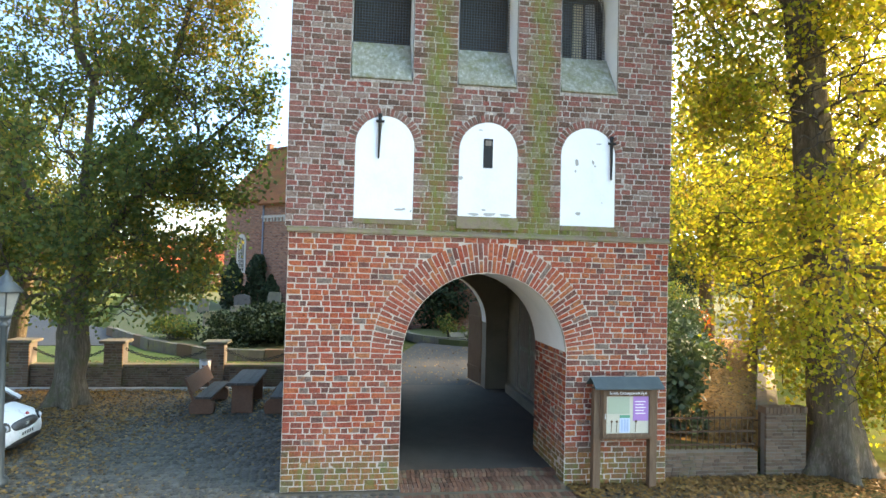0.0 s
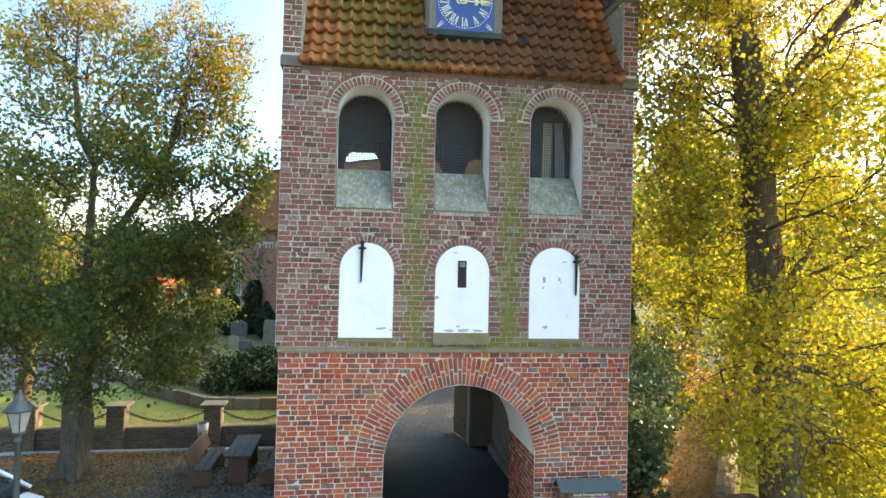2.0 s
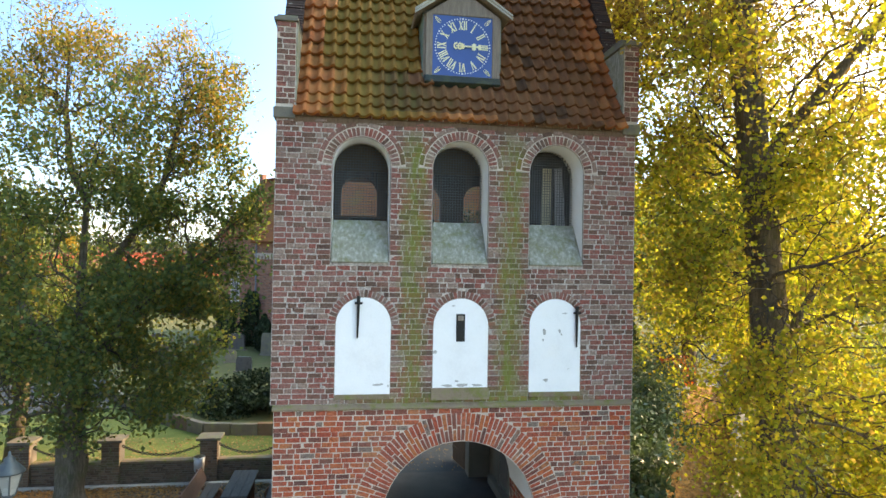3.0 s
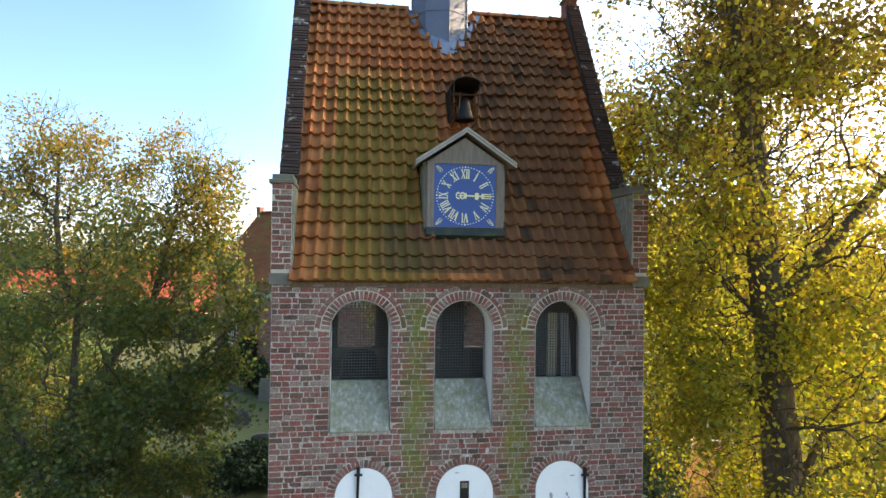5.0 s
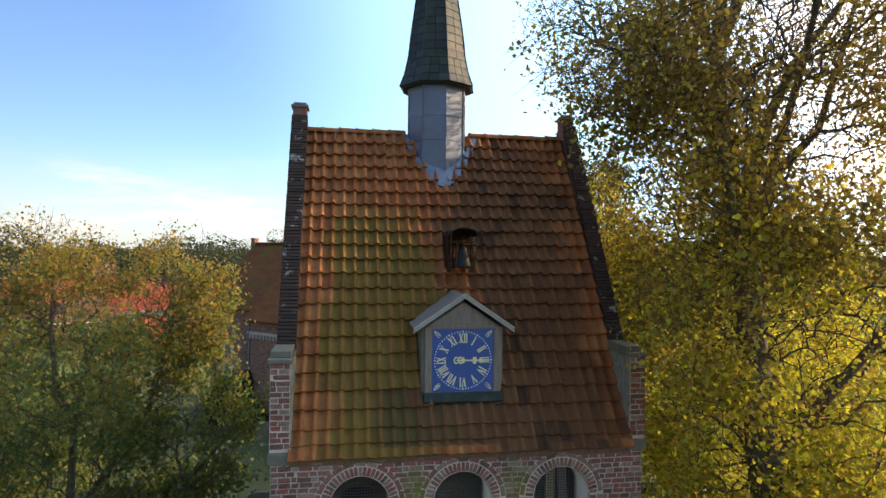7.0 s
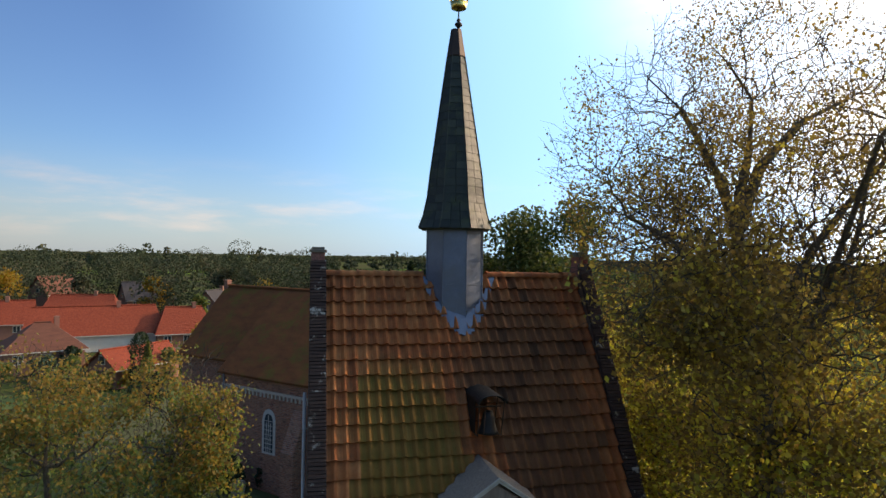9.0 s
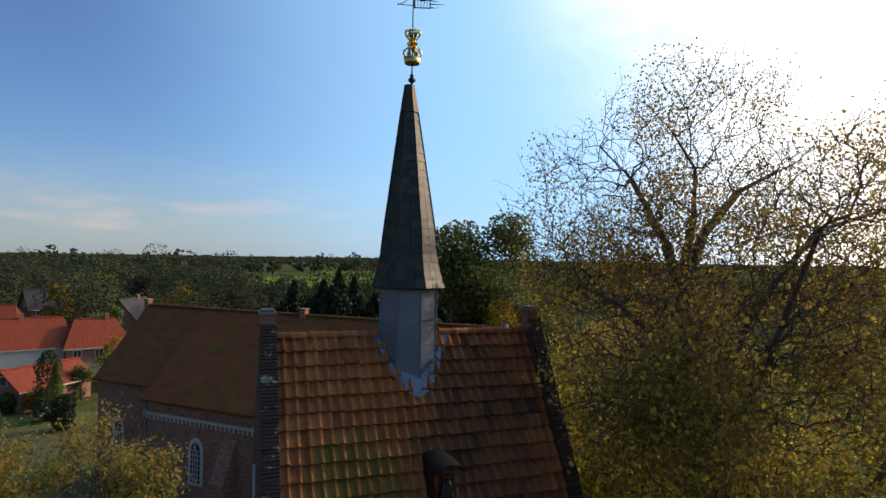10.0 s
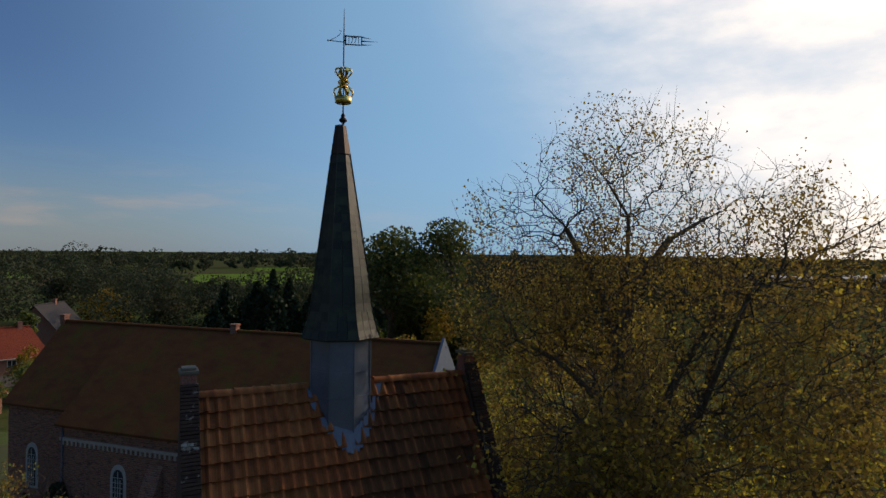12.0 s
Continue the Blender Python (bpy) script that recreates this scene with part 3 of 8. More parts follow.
GRILLE = surface("grille_zinc", [(0.075, 0.075, 0.075), (0.125, 0.125, 0.125)], 5, 60, 0.6, 0.3, 0.1)
for i, (cx, half, sill, spring) in enumerate(BELFRY):
    win = part("belfry_opening", Shape().rings([[(cx + (half - 0.012) * math.cos(a), y, spring + (half - 0.012) * math.sin(a)) if 0 <= a <= math.pi else (cx + (half - 0.012) * (1 if a < 0 else -1), y, sill) for a in [-1] + [math.pi * k / 20 for k in range(21)] + [4]] for y in (UY + 0.02, 0.80)], False), WHITE_PLASTER, tower, "round-headed belfry opening with whitewashed reveal", True)
    # sloping sill panel
    s = Shape().extrude([(UY - 0.04, sill + 0.03), (UY - 0.04, sill), (0.66, sill), (0.66, 7.70), (0.55, 7.70)], "x", cx - half + 0.015, cx + half - 0.015)
    part("sill", s, GREY_PLASTER, win, "sloping plastered sill with green algae", bevel=0.012)
    # bird netting of dark bars
    s = Shape()
    y, step = 0.64, 0.052
    k = -int(half / step)
    while k * step < half:
        x = cx + k * step
        if abs(k * step) < half - 0.02:
            s.box(x - 0.0055, x + 0.0055, y - 0.006, y + 0.006, 7.66, arch_top(cx, half - 0.03, spring, x))
        k += 1
    z = 7.7
    while z < spring + half - 0.06:
        w = half - 0.02 if z < spring else math.sqrt(max((half - 0.03) ** 2 - (z - spring) ** 2, 0.01))
        s.box(cx - w, cx + w, y - 0.007, y + 0.007, z - 0.0055, z + 0.0055)
        z += step
    part("bird_grille", s, GRILLE, win, "grey square-meshed bird grille")
    ring = part("arch_ring", Shape().rings([[(cx + r * math.cos(math.pi * k / 20), yy, spring + r * math.sin(math.pi * k / 20)) for k in range(21)] for r, yy in ((half, UY + 0.02), (half, UY - 0.002), (half + 0.27, UY - 0.002), (half + 0.27, UY + 0.02))], False), MORTAR, tower, "red brick arch ring of two courses")
    poses = ring_bricks(cx, spring, UY, half, half + 0.17, math.radians(1), math.radians(179), 25, rng) + ring_bricks(cx, spring, UY, half + 0.17, half + 0.27, math.radians(3), math.radians(177), 11, rng)
    lay_pieces("brick", poses, brick_brown, BRICK_V, BRICK_F, BROWN_BRICK, ring, lambda p: True)
for i, (cx, half, sill, spring) in enumerate(NICHES):
    outline = [(cx + half * math.cos(math.pi * k / 20), spring + half * math.sin(math.pi * k / 20)) for k in range(21)]
    niche = part("blind_niche", Shape().extrude([(cx + half, sill)] + outline + [(cx - half, sill)], "y", UY - 0.003, UY + 0.03), WHITE_PLASTER, tower, "whitewashed round-headed blind niche")
    poses = ring_bricks(cx, spring, UY, half, half + 0.15, math.radians(1), math.radians(179), 24, rng)
    lay_pieces("brick", poses, brick_brown, BRICK_V, BRICK_F, BROWN_BRICK, niche, lambda p: True)
    if i != 1:
        part("sill", Shape().box(cx - half, cx + half, UY - 0.025, UY + 0.06, sill - 0.09, sill), MOSSY_STONE, niche, "brown brick sill", bevel=0.008)
    else:
        part("sill", Shape().extrude([(UY - 0.06, sill - 0.22), (UY + 0.05, sill - 0.22), (UY + 0.05, sill), (UY - 0.015, sill)], "x", cx - half - 0.03, cx + half + 0.03), MOSSY_STONE, niche, "green mossy sloping sill", bevel=0.01)
        # no hole here: the slit's inner shade is a black block on the plaster
        part("slit", Shape().box(0.10, 0.265, UY - 0.012, UY + 0.02, 5.47, 5.98), IRON, niche, "black block in place of the slit's dark opening")
        part("slit_board", Shape().box(0.13, 0.235, UY - 0.018, UY, 5.86, 5.95), GREY_WOOD, niche)
# chipped and stained plaster
CHIP = surface("bare_grey_plaster", [(0.33, 0.32, 0.30), (0.46, 0.45, 0.43)], 9, 60, 0.95, relief=0.5)
for cx, cz, w, h in ((-1.34, 4.69, 0.10, 0.025), (-1.26, 4.70, 0.04, 0.02), (-1.14, 4.67, 0.018, 0.03), (-0.29, 5.28, 0.05, 0.035), (-0.05, 4.66, 0.12, 0.03), (0.22, 4.67, 0.16, 0.035), (0.5, 4.66, 0.13, 0.03), (0.12, 4.74, 0.06, 0.02), (0.05, 6.13, 0.05, 0.014), (1.79, 5.66, 0.045, 0.075), (1.77, 5.5, 0.02, 0.03), (2.09, 5.67, 0.03, 0.05), (2.13, 5.6, 0.02, 0.02), (1.83, 4.74, 0.06, 0.045), (2.2, 6.0, 0.06, 0.014), (2.27, 4.95, 0.012, 0.018)):
    n = 9
    out = [(cx + w * rng.uniform(0.5, 1.15) * math.cos(2 * math.pi * k / n), cz + h * rng.uniform(0.5, 1.15) * math.sin(2 * math.pi * k / n)) for k in range(n)]
    part("plaster_chip", Shape().extrude(out, "y", UY - 0.0055, UY - 0.001), CHIP, tower)
# wall anchors in the shape of long crosses
for x, z0, z1, lean in ((-1.70, 5.54, 6.28, 0.01), (2.425, 5.36, 6.12, 0.0)):
    s = Shape().tube([(x - lean, UY - 0.03, z0), (x, UY - 0.035, z1)], [0.016, 0.034], 6)
    s.tube([(x - 0.07, UY - 0.045, z1 - 0.11), (x + 0.07, UY - 0.045, z1 - 0.11)], 0.024, 6).box(x - 0.03, x + 0.03, UY - 0.06, UY, z1 - 0.04, z1 + 0.02)
    part("wall_anchor", s, IRON, tower, "black iron wall anchor shaped like a cross", bevel=0.004)

# ---------------- tower roof ----------------
SLOPE = Vector((0, RIDGE_Y - 0.0, RIDGE - 9.56))
SLOPE_LEN = SLOPE.length
SLOPE.normalize()
OUT = Vector((0, -SLOPE.z, SLOPE.y))
roof = part("roof", Shape().extrude([(0.03, 9.50), (RIDGE_Y, RIDGE - 0.09), (2 * RIDGE_Y + 0.05, 9.44), (2 * RIDGE_Y, 9.36), (RIDGE_Y, RIDGE - 0.22), (0.05, 9.40)], "x", -2.92, 3.34), BROWN_WOOD, tower, "steep roof of old orange and mossy pantiles")


def pantile_material():
    m, nt, b = nodes_of("pantile")
    p = where(nt)
    rnd, blot, grain = piece_random(nt), noise_of(nt, p, 0.55, 5, 0.6), noise_of(nt, p, 30, 4)
    f = math_node(nt, "ADD", math_node(nt, "MULTIPLY", rnd, 0.34), math_node(nt, "MULTIPLY", noise_of(nt, p, 5, 5, 0.7), 0.66))
    c = ramp(nt, f, [(0.12, (0.15, 0.06, 0.035)), (0.4, (0.43, 0.125, 0.048)), (0.6, (0.55, 0.18, 0.066)), (0.85, (0.62, 0.255, 0.105))])
    xyz = nt.nodes.new("ShaderNodeSeparateXYZ")
    nt.links.new(p, xyz.inputs[0])
    x, z = xyz.outputs[0], xyz.outputs[2]
    # one place for each tile, so that stains change at the tiles' edges
    step_x = math_node(nt, "MULTIPLY", math_node(nt, "FLOOR", math_node(nt, "MULTIPLY", math_node(nt, "ADD", x, 2.92), 27 / 6.26)), 6.26 / 27)
    step_z = math_node(nt, "MULTIPLY", math_node(nt, "FLOOR", math_node(nt, "MULTIPLY", math_node(nt, "SUBTRACT", z, 9.99), 1 / 0.2985)), 0.2985)
    snap = nt.nodes.new("ShaderNodeCombineXYZ")
    nt.links.new(step_x, snap.inputs[0])
    nt.links.new(step_z, snap.inputs[2])
    patch, tile = noise_of(nt, snap.outputs[0], 0.75, 3, 0.6), noise_of(nt, snap.outputs[0], 9.0, 1, 0.5)
    blur = math_node(nt, "ADD", math_node(nt, "MULTIPLY", patch, 0.6), math_node(nt, "MULTIPLY", blot, 0.4))
    xw = math_node(nt, "ADD", math_node(nt, "SUBTRACT", step_x, 2.8), math_node(nt, "MULTIPLY", math_node(nt, "SUBTRACT", patch, 0.5), 3.0))
    # green algae over the middle left of the roof, clean orange tiles at the verges
    green = math_node(nt, "MULTIPLY", band(nt, xw, -1.3, 0.55, 1.1), band(nt, z, 11.6, 1.5, 1.9))
    # dark lichen over the right, deepened to stand in for the lime's shade
    dark = math_node(nt, "MULTIPLY", band(nt, xw, 1.7, 0.75, 1.3), band(nt, z, 12.0, 2.4, 3.0))
    low = math_node(nt, "MULTIPLY", band(nt, math_node(nt, "SUBTRACT", step_x, 2.8), 0.5, 1.7, 0.5), band(nt, step_z, 0.0, 0.35, 0.3))
    dark = math_node(nt, "MAXIMUM", dark, low)
    tile_on = math_node(nt, "ADD", math_node(nt, "MULTIPLY", tile, 0.5), math_node(nt, "MULTIPLY", blur, 0.75))
    gmask = ramp(nt, math_node(nt, "MULTIPLY", green, math_node(nt, "ADD", tile_on, 0.2)), [(0.3, (0, 0, 0)), (0.58, (1, 1, 1))])
    dmask = ramp(nt, math_node(nt, "MULTIPLY", dark, math_node(nt, "ADD", tile_on, 0.2)), [(0.34, (0, 0, 0)), (0.62, (1, 1, 1))])
    c = mix(nt, math_node(nt, "MULTIPLY", gmask, 0.6), c, (0.15, 0.125, 0.025))
    c = mix(nt, math_node(nt, "MULTIPLY", dmask, 0.66), c, (0.095, 0.06, 0.038))
    # a few tiles gone black on the darker side
    black = math_node(nt, "MULTIPLY", ramp(nt, tile, [(0.6, (0, 0, 0)), (0.68, (1, 1, 1))]), band(nt, xw, 2.0, 0.9, 0.9))
    c = mix(nt, math_node(nt, "MULTIPLY", black, 0.7), c, (0.045, 0.032, 0.025))
    # pan of each tile darkened: dirt and algae, plus the groove's shade between rolls
    pan = math_node(nt, "FRACT", math_node(nt, "MULTIPLY", math_node(nt, "ADD", x, 2.92), 27 / 6.26))
    pan = math_node(nt, "MULTIPLY", band(nt, pan, 0.33, 0.10, 0.26), ramp(nt, noise_of(nt, p, 3.5, 5, 0.7), [(0.3, (0.25, 0.25, 0.25)), (0.65, (1, 1, 1))]))
    c = mix(nt, math_node(nt, "MULTIPLY", pan, 0.5), c, mix(nt, gmask, (0.13, 0.06, 0.03), (0.085, 0.095, 0.02)))
    c = mix(nt, math_node(nt, "MULTIPLY", grain, 0.35), c, (0.2, 0.15, 0.12), "MULTIPLY")
    nt.links.new(c, b.inputs["Base Color"])
    b.inputs["Roughness"].default_value = 0.78
    b.inputs["Specular IOR Level"].default_value = 0.1
    bump(nt, b, grain, 0.4, 0.01)
    return m


PANTILE = pantile_material()
ROWS, COLS = 22, 27
tw, tl = 6.26 / COLS, 0.362
# the two rows at the eave overlap more
row_at = [0.0, 0.26, 0.52] + [0.52 + (SLOPE_LEN - 0.52) * i / 20 for i in range(1, 20)]
prof = [(-0.5, 0.2), (-0.38, 0.02), (-0.18, -0.08), (0.05, 0.0), (0.2, 0.28), (0.34, 0.5), (0.47, 0.42), (0.56, 0.18)]
TILE_V, TILE_F = [], []
for v, lift in ((-0.14, 0.66), (1.0, -0.02)):
    TILE_V += [(x, v, z * 1.0 + lift) for x, z in prof]
TILE_V += [(x, -0.135, z + 0.66 - 0.5) for x, z in prof]
k = len(prof)
for i in range(k - 1):
    TILE_F += [(i, i + 1, k + i + 1, k + i), (2 * k + i, 2 * k + i + 1, i + 1, i)]
tile_mesh = bpy.data.meshes.new("pantile")
tile_mesh.from_pydata(TILE_V, [], TILE_F)
tile_mesh.materials.append(PANTILE)
tile_mesh.polygons.foreach_set("use_smooth", [i % 2 == 0 for i in range(len(TILE_F))])
basis = Matrix(((1, 0, 0), (0, SLOPE.y, OUT.y), (0, SLOPE.z, OUT.z))).to_4x4()
poses = []
for r in range(ROWS):
    for c in range(COLS):
        x = -2.92 + (c + 0.5) * tw
        o = Vector((x + rng.gauss(0, 0.004), 0, 9.56)) + SLOPE * (row_at[r] + rng.gauss(0, 0.008)) + OUT * (0.0 + rng.gauss(0, 0.004) + 0.02 * math.sin(x * 0.9 + r * 0.4))
        m = Matrix.Translation(o) @ basis @ Matrix.Rotation(rng.gauss(0, 0.012), 4, "Z") @ Matrix.Diagonal((tw * 1.0, tl, 0.13, 1))
        u = o + SLOPE * tl * 0.6
        # left out under the lead skirt of the turret
        if u.z > 14.75 + 1.9 * abs(u.x - 0.25) and abs(u.x - 0.25) < 0.75:
            continue
        if abs(u.x - 0.2) < 0.5 and 10.45 < u.z < 11.6:
            continue
        poses.append(m)
lay_pieces("pantile", poses, tile_mesh, TILE_V, TILE_F, PANTILE, roof, lambda p: p.z < 12.4)
# ridge tiles
s0 = Shape().rings([[(x, r * math.cos(math.pi * j / 8), r * math.sin(math.pi * j / 8) - 0.03) for j in range(9)] for x, r in ((-0.2, 0.125), (0.2, 0.115))], False)
s0.rings([[(x, r * math.cos(math.pi * j / 8), r * math.sin(math.pi * j / 8) - 0.03) for j in range(9)] for x, r in ((-0.205, 0.14), (-0.17, 0.14))], False)
ridge_mesh = s0.mesh("ridge_tile", PANTILE, True)
for i in range(16):
    x = -2.75 + i * 0.395
    if abs(x - 0.22) < 0.85:
        continue
    ob = new("ridge_tile", ridge_mesh)
    ob.matrix_basis = pose(x, RIDGE_Y, RIDGE + 0.01 + rng.gauss(0, 0.006), 0, rng.gauss(0, 0.7), 0)
    hang(ob, roof)

# gable parapets with kneelers and stub pinnacles
for x0, x1, name in ((UX0 - 0.02, -2.90, "left"), (3.33, UX1 + 0.07, "right")):
    lift = 0.42
    sx = SLOPE.z / SLOPE.y
    prof2 = [(0.55, 9.5), (0.95, 11.15), (RIDGE_Y - 0.22, RIDGE + 0.30), (RIDGE_Y + 0.22, RIDGE + 0.30), (2 * RIDGE_Y - 0.95, 11.15), (2 * RIDGE_Y - 0.55, 9.5)]
    g = part("gable_parapet", Shape().extrude(prof2, "x", x0 + 0.03, x1), DARK_BRICK, tower, "dark weathered brick gable parapet with pale lichen", bevel=0.01)
    # brick-on-edge coping, one brick after another
    d = Vector((0, prof2[2][0] - prof2[1][0], prof2[2][1] - prof2[1][1]))
    n, L = d.normalized(), d.length
    up = Vector((0, -n.z, n.y))
    ps = []
    count = int(L / 0.075)
    for i in range(count):
        o = Vector(((x0 + x1) / 2 + 0.01, prof2[1][0], prof2[1][1])) + n * (i + 0.5) * L / count + up * (0.02 + rng.gauss(0, 0.006))
        ps.append(Matrix.Translation(o) @ Matrix(((1, 0, 0), (0, -up.y, n.y), (0, -up.z, n.z))).to_4x4() @ Matrix.Rotation(rng.gauss(0, 0.02), 4, "Y") @ Matrix.Diagonal((x1 - x0 + 0.02, 0.1, L / count - 0.012, 1)))
    COPE = bpy.data.materials.get("lichen_brick") or surface("lichen_brick", [(0.03, 0.021, 0.02), (0.055, 0.034, 0.03), (0.085, 0.052, 0.042)], 12, 40, 0.9, relief=0.7, random_piece=0.3, grime=(0.38, 0.37, 0.34), grime_at=(0.6, 0.66))
    lay_pieces("coping_brick", ps, brick_mesh("coping_brick", COPE), BRICK_V, BRICK_F, COPE, g, lambda p: True)
    kn = part("kneeler", Shape().box(x0, x1 - (0.03 if name == "right" else 0.0), UY, 1.0, EAVE, 11.2), MORTAR, tower, "brick kneeler at the foot of the gable, plastered inside")
    ps = course_bricks(x0 - 0.0, x1 if name == "left" else x1, EAVE + 0.1, 11.2, UY, 0.1, rng, lambda z: [], 0.23)
    lay_pieces("brick", ps, brick_brown, BRICK_V, BRICK_F, BROWN_BRICK, kn, lambda p: True)
    part("inner_plaster", Shape().box(*((x1 - 0.002, x1 + 0.02) if name == "left" else (x0 - 0.02, x0 + 0.002)), UY + 0.004, 0.98, EAVE, 11.19), GREY_PLASTER, kn, "grey plastered inner face")
    part("cap", Shape().box(x0 - 0.05, x1 + 0.03, UY - 0.05, 1.1, 11.2, 11.27).box(x0 - 0.02, x1, UY + 0.15, 1.2, 11.27, 11.38), CAP_STONE, kn, "stone cap", bevel=0.012)
    part("foot_stone", Shape().box(x0 - 0.03, x1 + 0.01, UY - 0.05, 0.4, EAVE - 0.16, EAVE + 0.04), CAP_STONE, kn, "grey foot stone", bevel=0.015)
    p = part("stub_pinnacle", Shape().box(x0 + 0.02, x1 - 0.01, RIDGE_Y - 0.2, RIDGE_Y + 0.2, RIDGE, RIDGE + 0.5), BROWN_BRICK, g, "short brick stub at the gable top", bevel=0.01)
    part("cap", Shape().box(x0 - 0.02, x1 + 0.03, RIDGE_Y - 0.24, RIDGE_Y + 0.24, RIDGE + 0.5, RIDGE + 0.57).box(x0 + 0.03, x1 - 0.02, RIDGE_Y - 0.17, RIDGE_Y + 0.17, RIDGE + 0.57, RIDGE + 0.63), CAP_STONE, g, "stone cap", bevel=0.012)

s = Shape().tube([(-3.31, 3.3, 0.0), (-3.31, 3.3, 13.4)], 0.038, 8)
for z in (1.5, 4.8, 7.4, 10.0, 12.6):
    s.box(-3.36, -3.2, 3.285, 3.315, z, z + 0.03)
part("downpipe", s, PALE_STONE, tower, "pale narrow pipe down the gable wall", True)

# ---------------- clock dormer ----------------
CX, CZ, CR, CY = 0.205, 11.12, 0.585, 0.5
dormer = part("clock_dormer", Shape().extrude([(CX - 0.76, 10.42), (CX + 0.76, 10.42), (CX + 0.76, 11.72), (CX, 12.22), (CX - 0.76, 11.72)], "y", CY + 0.03, 2.3), GREY_WOOD, tower, "gabled wooden clock dormer on the roof")
for sx in (-1, 1):
    part("cheek", Shape().box(CX + sx * 0.765 - 0.015, CX + sx * 0.765 + 0.015, CY + 0.06, 1.5, 10.25, 11.74), LEADED_GREEN, dormer, "green weathered sheet cheek")
for a, b in ((CX - 0.72, CX - CR - 0.005), (CX + CR + 0.005, CX + 0.72)):
    part("surround", Shape().box(a, b, CY - 0.04, CY + 0.03, 10.5, 11.74), GREY_WOOD, dormer, "weathered wooden post beside the dial", bevel=0.008)
part("gable_board", Shape().extrude([(CX - 0.74, 11.71), (CX + 0.74, 11.71), (CX, 12.2)], "y", CY - 0.03, CY + 0.03), GREY_WOOD, dormer, "grey wooden gable board")
part("head_rail", Shape().box(CX - 0.6, CX + 0.6, CY - 0.045, CY + 0.02, 11.71, 11.755), GREY_WOOD, dormer, bevel=0.006)
part("lead_apron", Shape().extrude([(CY - 0.15, 10.38), (CY - 0.05, 10.3), (CY + 0.1, 10.52), (CY - 0.045, 10.53)], "x", CX - 0.74, CX + 0.74), SLATE, dormer, "blue-grey lead apron", bevel=0.01)
s = Shape()
for sx in (-1, 1):
    p0, p1 = Vector((CX, 0, 12.36)), Vector((CX + sx * 0.94, 0, 11.73))
    n = Vector((sx * 0.55, 0, 0.83))
    s.rings([[(p.x + n.x * h, y, p.z + n.z * h) for y, h in ((CY - 0.16, -0.06), (2.4, -0.06), (2.4, 0.0), (CY - 0.16, 0.0))] for p in (p0, p1)])
part("dormer_roof", s, GREY_WOOD, dormer, "small weathered board roof", bevel=0.006)
s = Shape()
for sx in (-1, 1):
    p0, p1 = Vector((CX, 0, 12.37)), Vector((CX + sx * 0.95, 0, 11.735))
    for off, y in ((0.0, CY - 0.19), (-0.055, CY - 0.175)):
        s.rings([[(p.x, yy, p.z + off + h) for yy, h in ((y, -0.03), (y + 0.03, -0.03), (y + 0.03, 0.012), (y, 0.012))] for p in (p0, p1)])
part("barge_board", s, surface("pale_barge_board", [(0.36, 0.33, 0.29), (0.5, 0.47, 0.42)], 4, 40, 0.85, relief=0.5), dormer, "pale moulded barge boards")
face = part("clock_face", Shape().box(CX - CR, CX + CR, CY - 0.02, CY + 0.02, CZ - CR, CZ + CR), CLOCK_BLUE, dormer, "square blue clock face with golden numerals")
part("face_frame", Shape().box(CX - CR - 0.02, CX - CR, CY - 0.03, CY, CZ - CR - 0.02, CZ + CR + 0.02).box(CX + CR, CX + CR + 0.02, CY - 0.03, CY, CZ - CR - 0.02, CZ + CR + 0.02).box(CX - CR, CX + CR, CY - 0.03, CY, CZ - CR - 0.02, CZ - CR).box(CX - CR, CX + CR, CY - 0.03, CY, CZ + CR, CZ + CR + 0.02), GREY_WOOD, face)


def flat_text(body, size):
    cu = bpy.data.curves.new("text", "FONT")
    cu.body, cu.size, cu.align_x, cu.align_y, cu.extrude, cu.resolution_u = body, size, "CENTER", "CENTER", 0.004, 2
    return cu


def lettering(name, body, size, material, m, parent, width=1.0, label=""):
    """Words as a mesh, in the plane x, z of the matrix."""
    cu = flat_text(body, size)
    ob = bpy.data.objects.new("text", cu)
    scene.collection.objects.link(ob)
    me = bpy.data.meshes.new_from_object(ob.evaluated_get(bpy.context.evaluated_depsgraph_get()))
    bpy.data.objects.remove(ob)
    me.materials.clear()
    me.materials.append(material)
    out = new(name, me)
    out.matrix_basis = m @ Matrix.Rotation(math.pi / 2, 4, "X") @ Matrix.Diagonal((width, 1, 1, 1))
    hang(out, parent)
    return tagged(out, label)


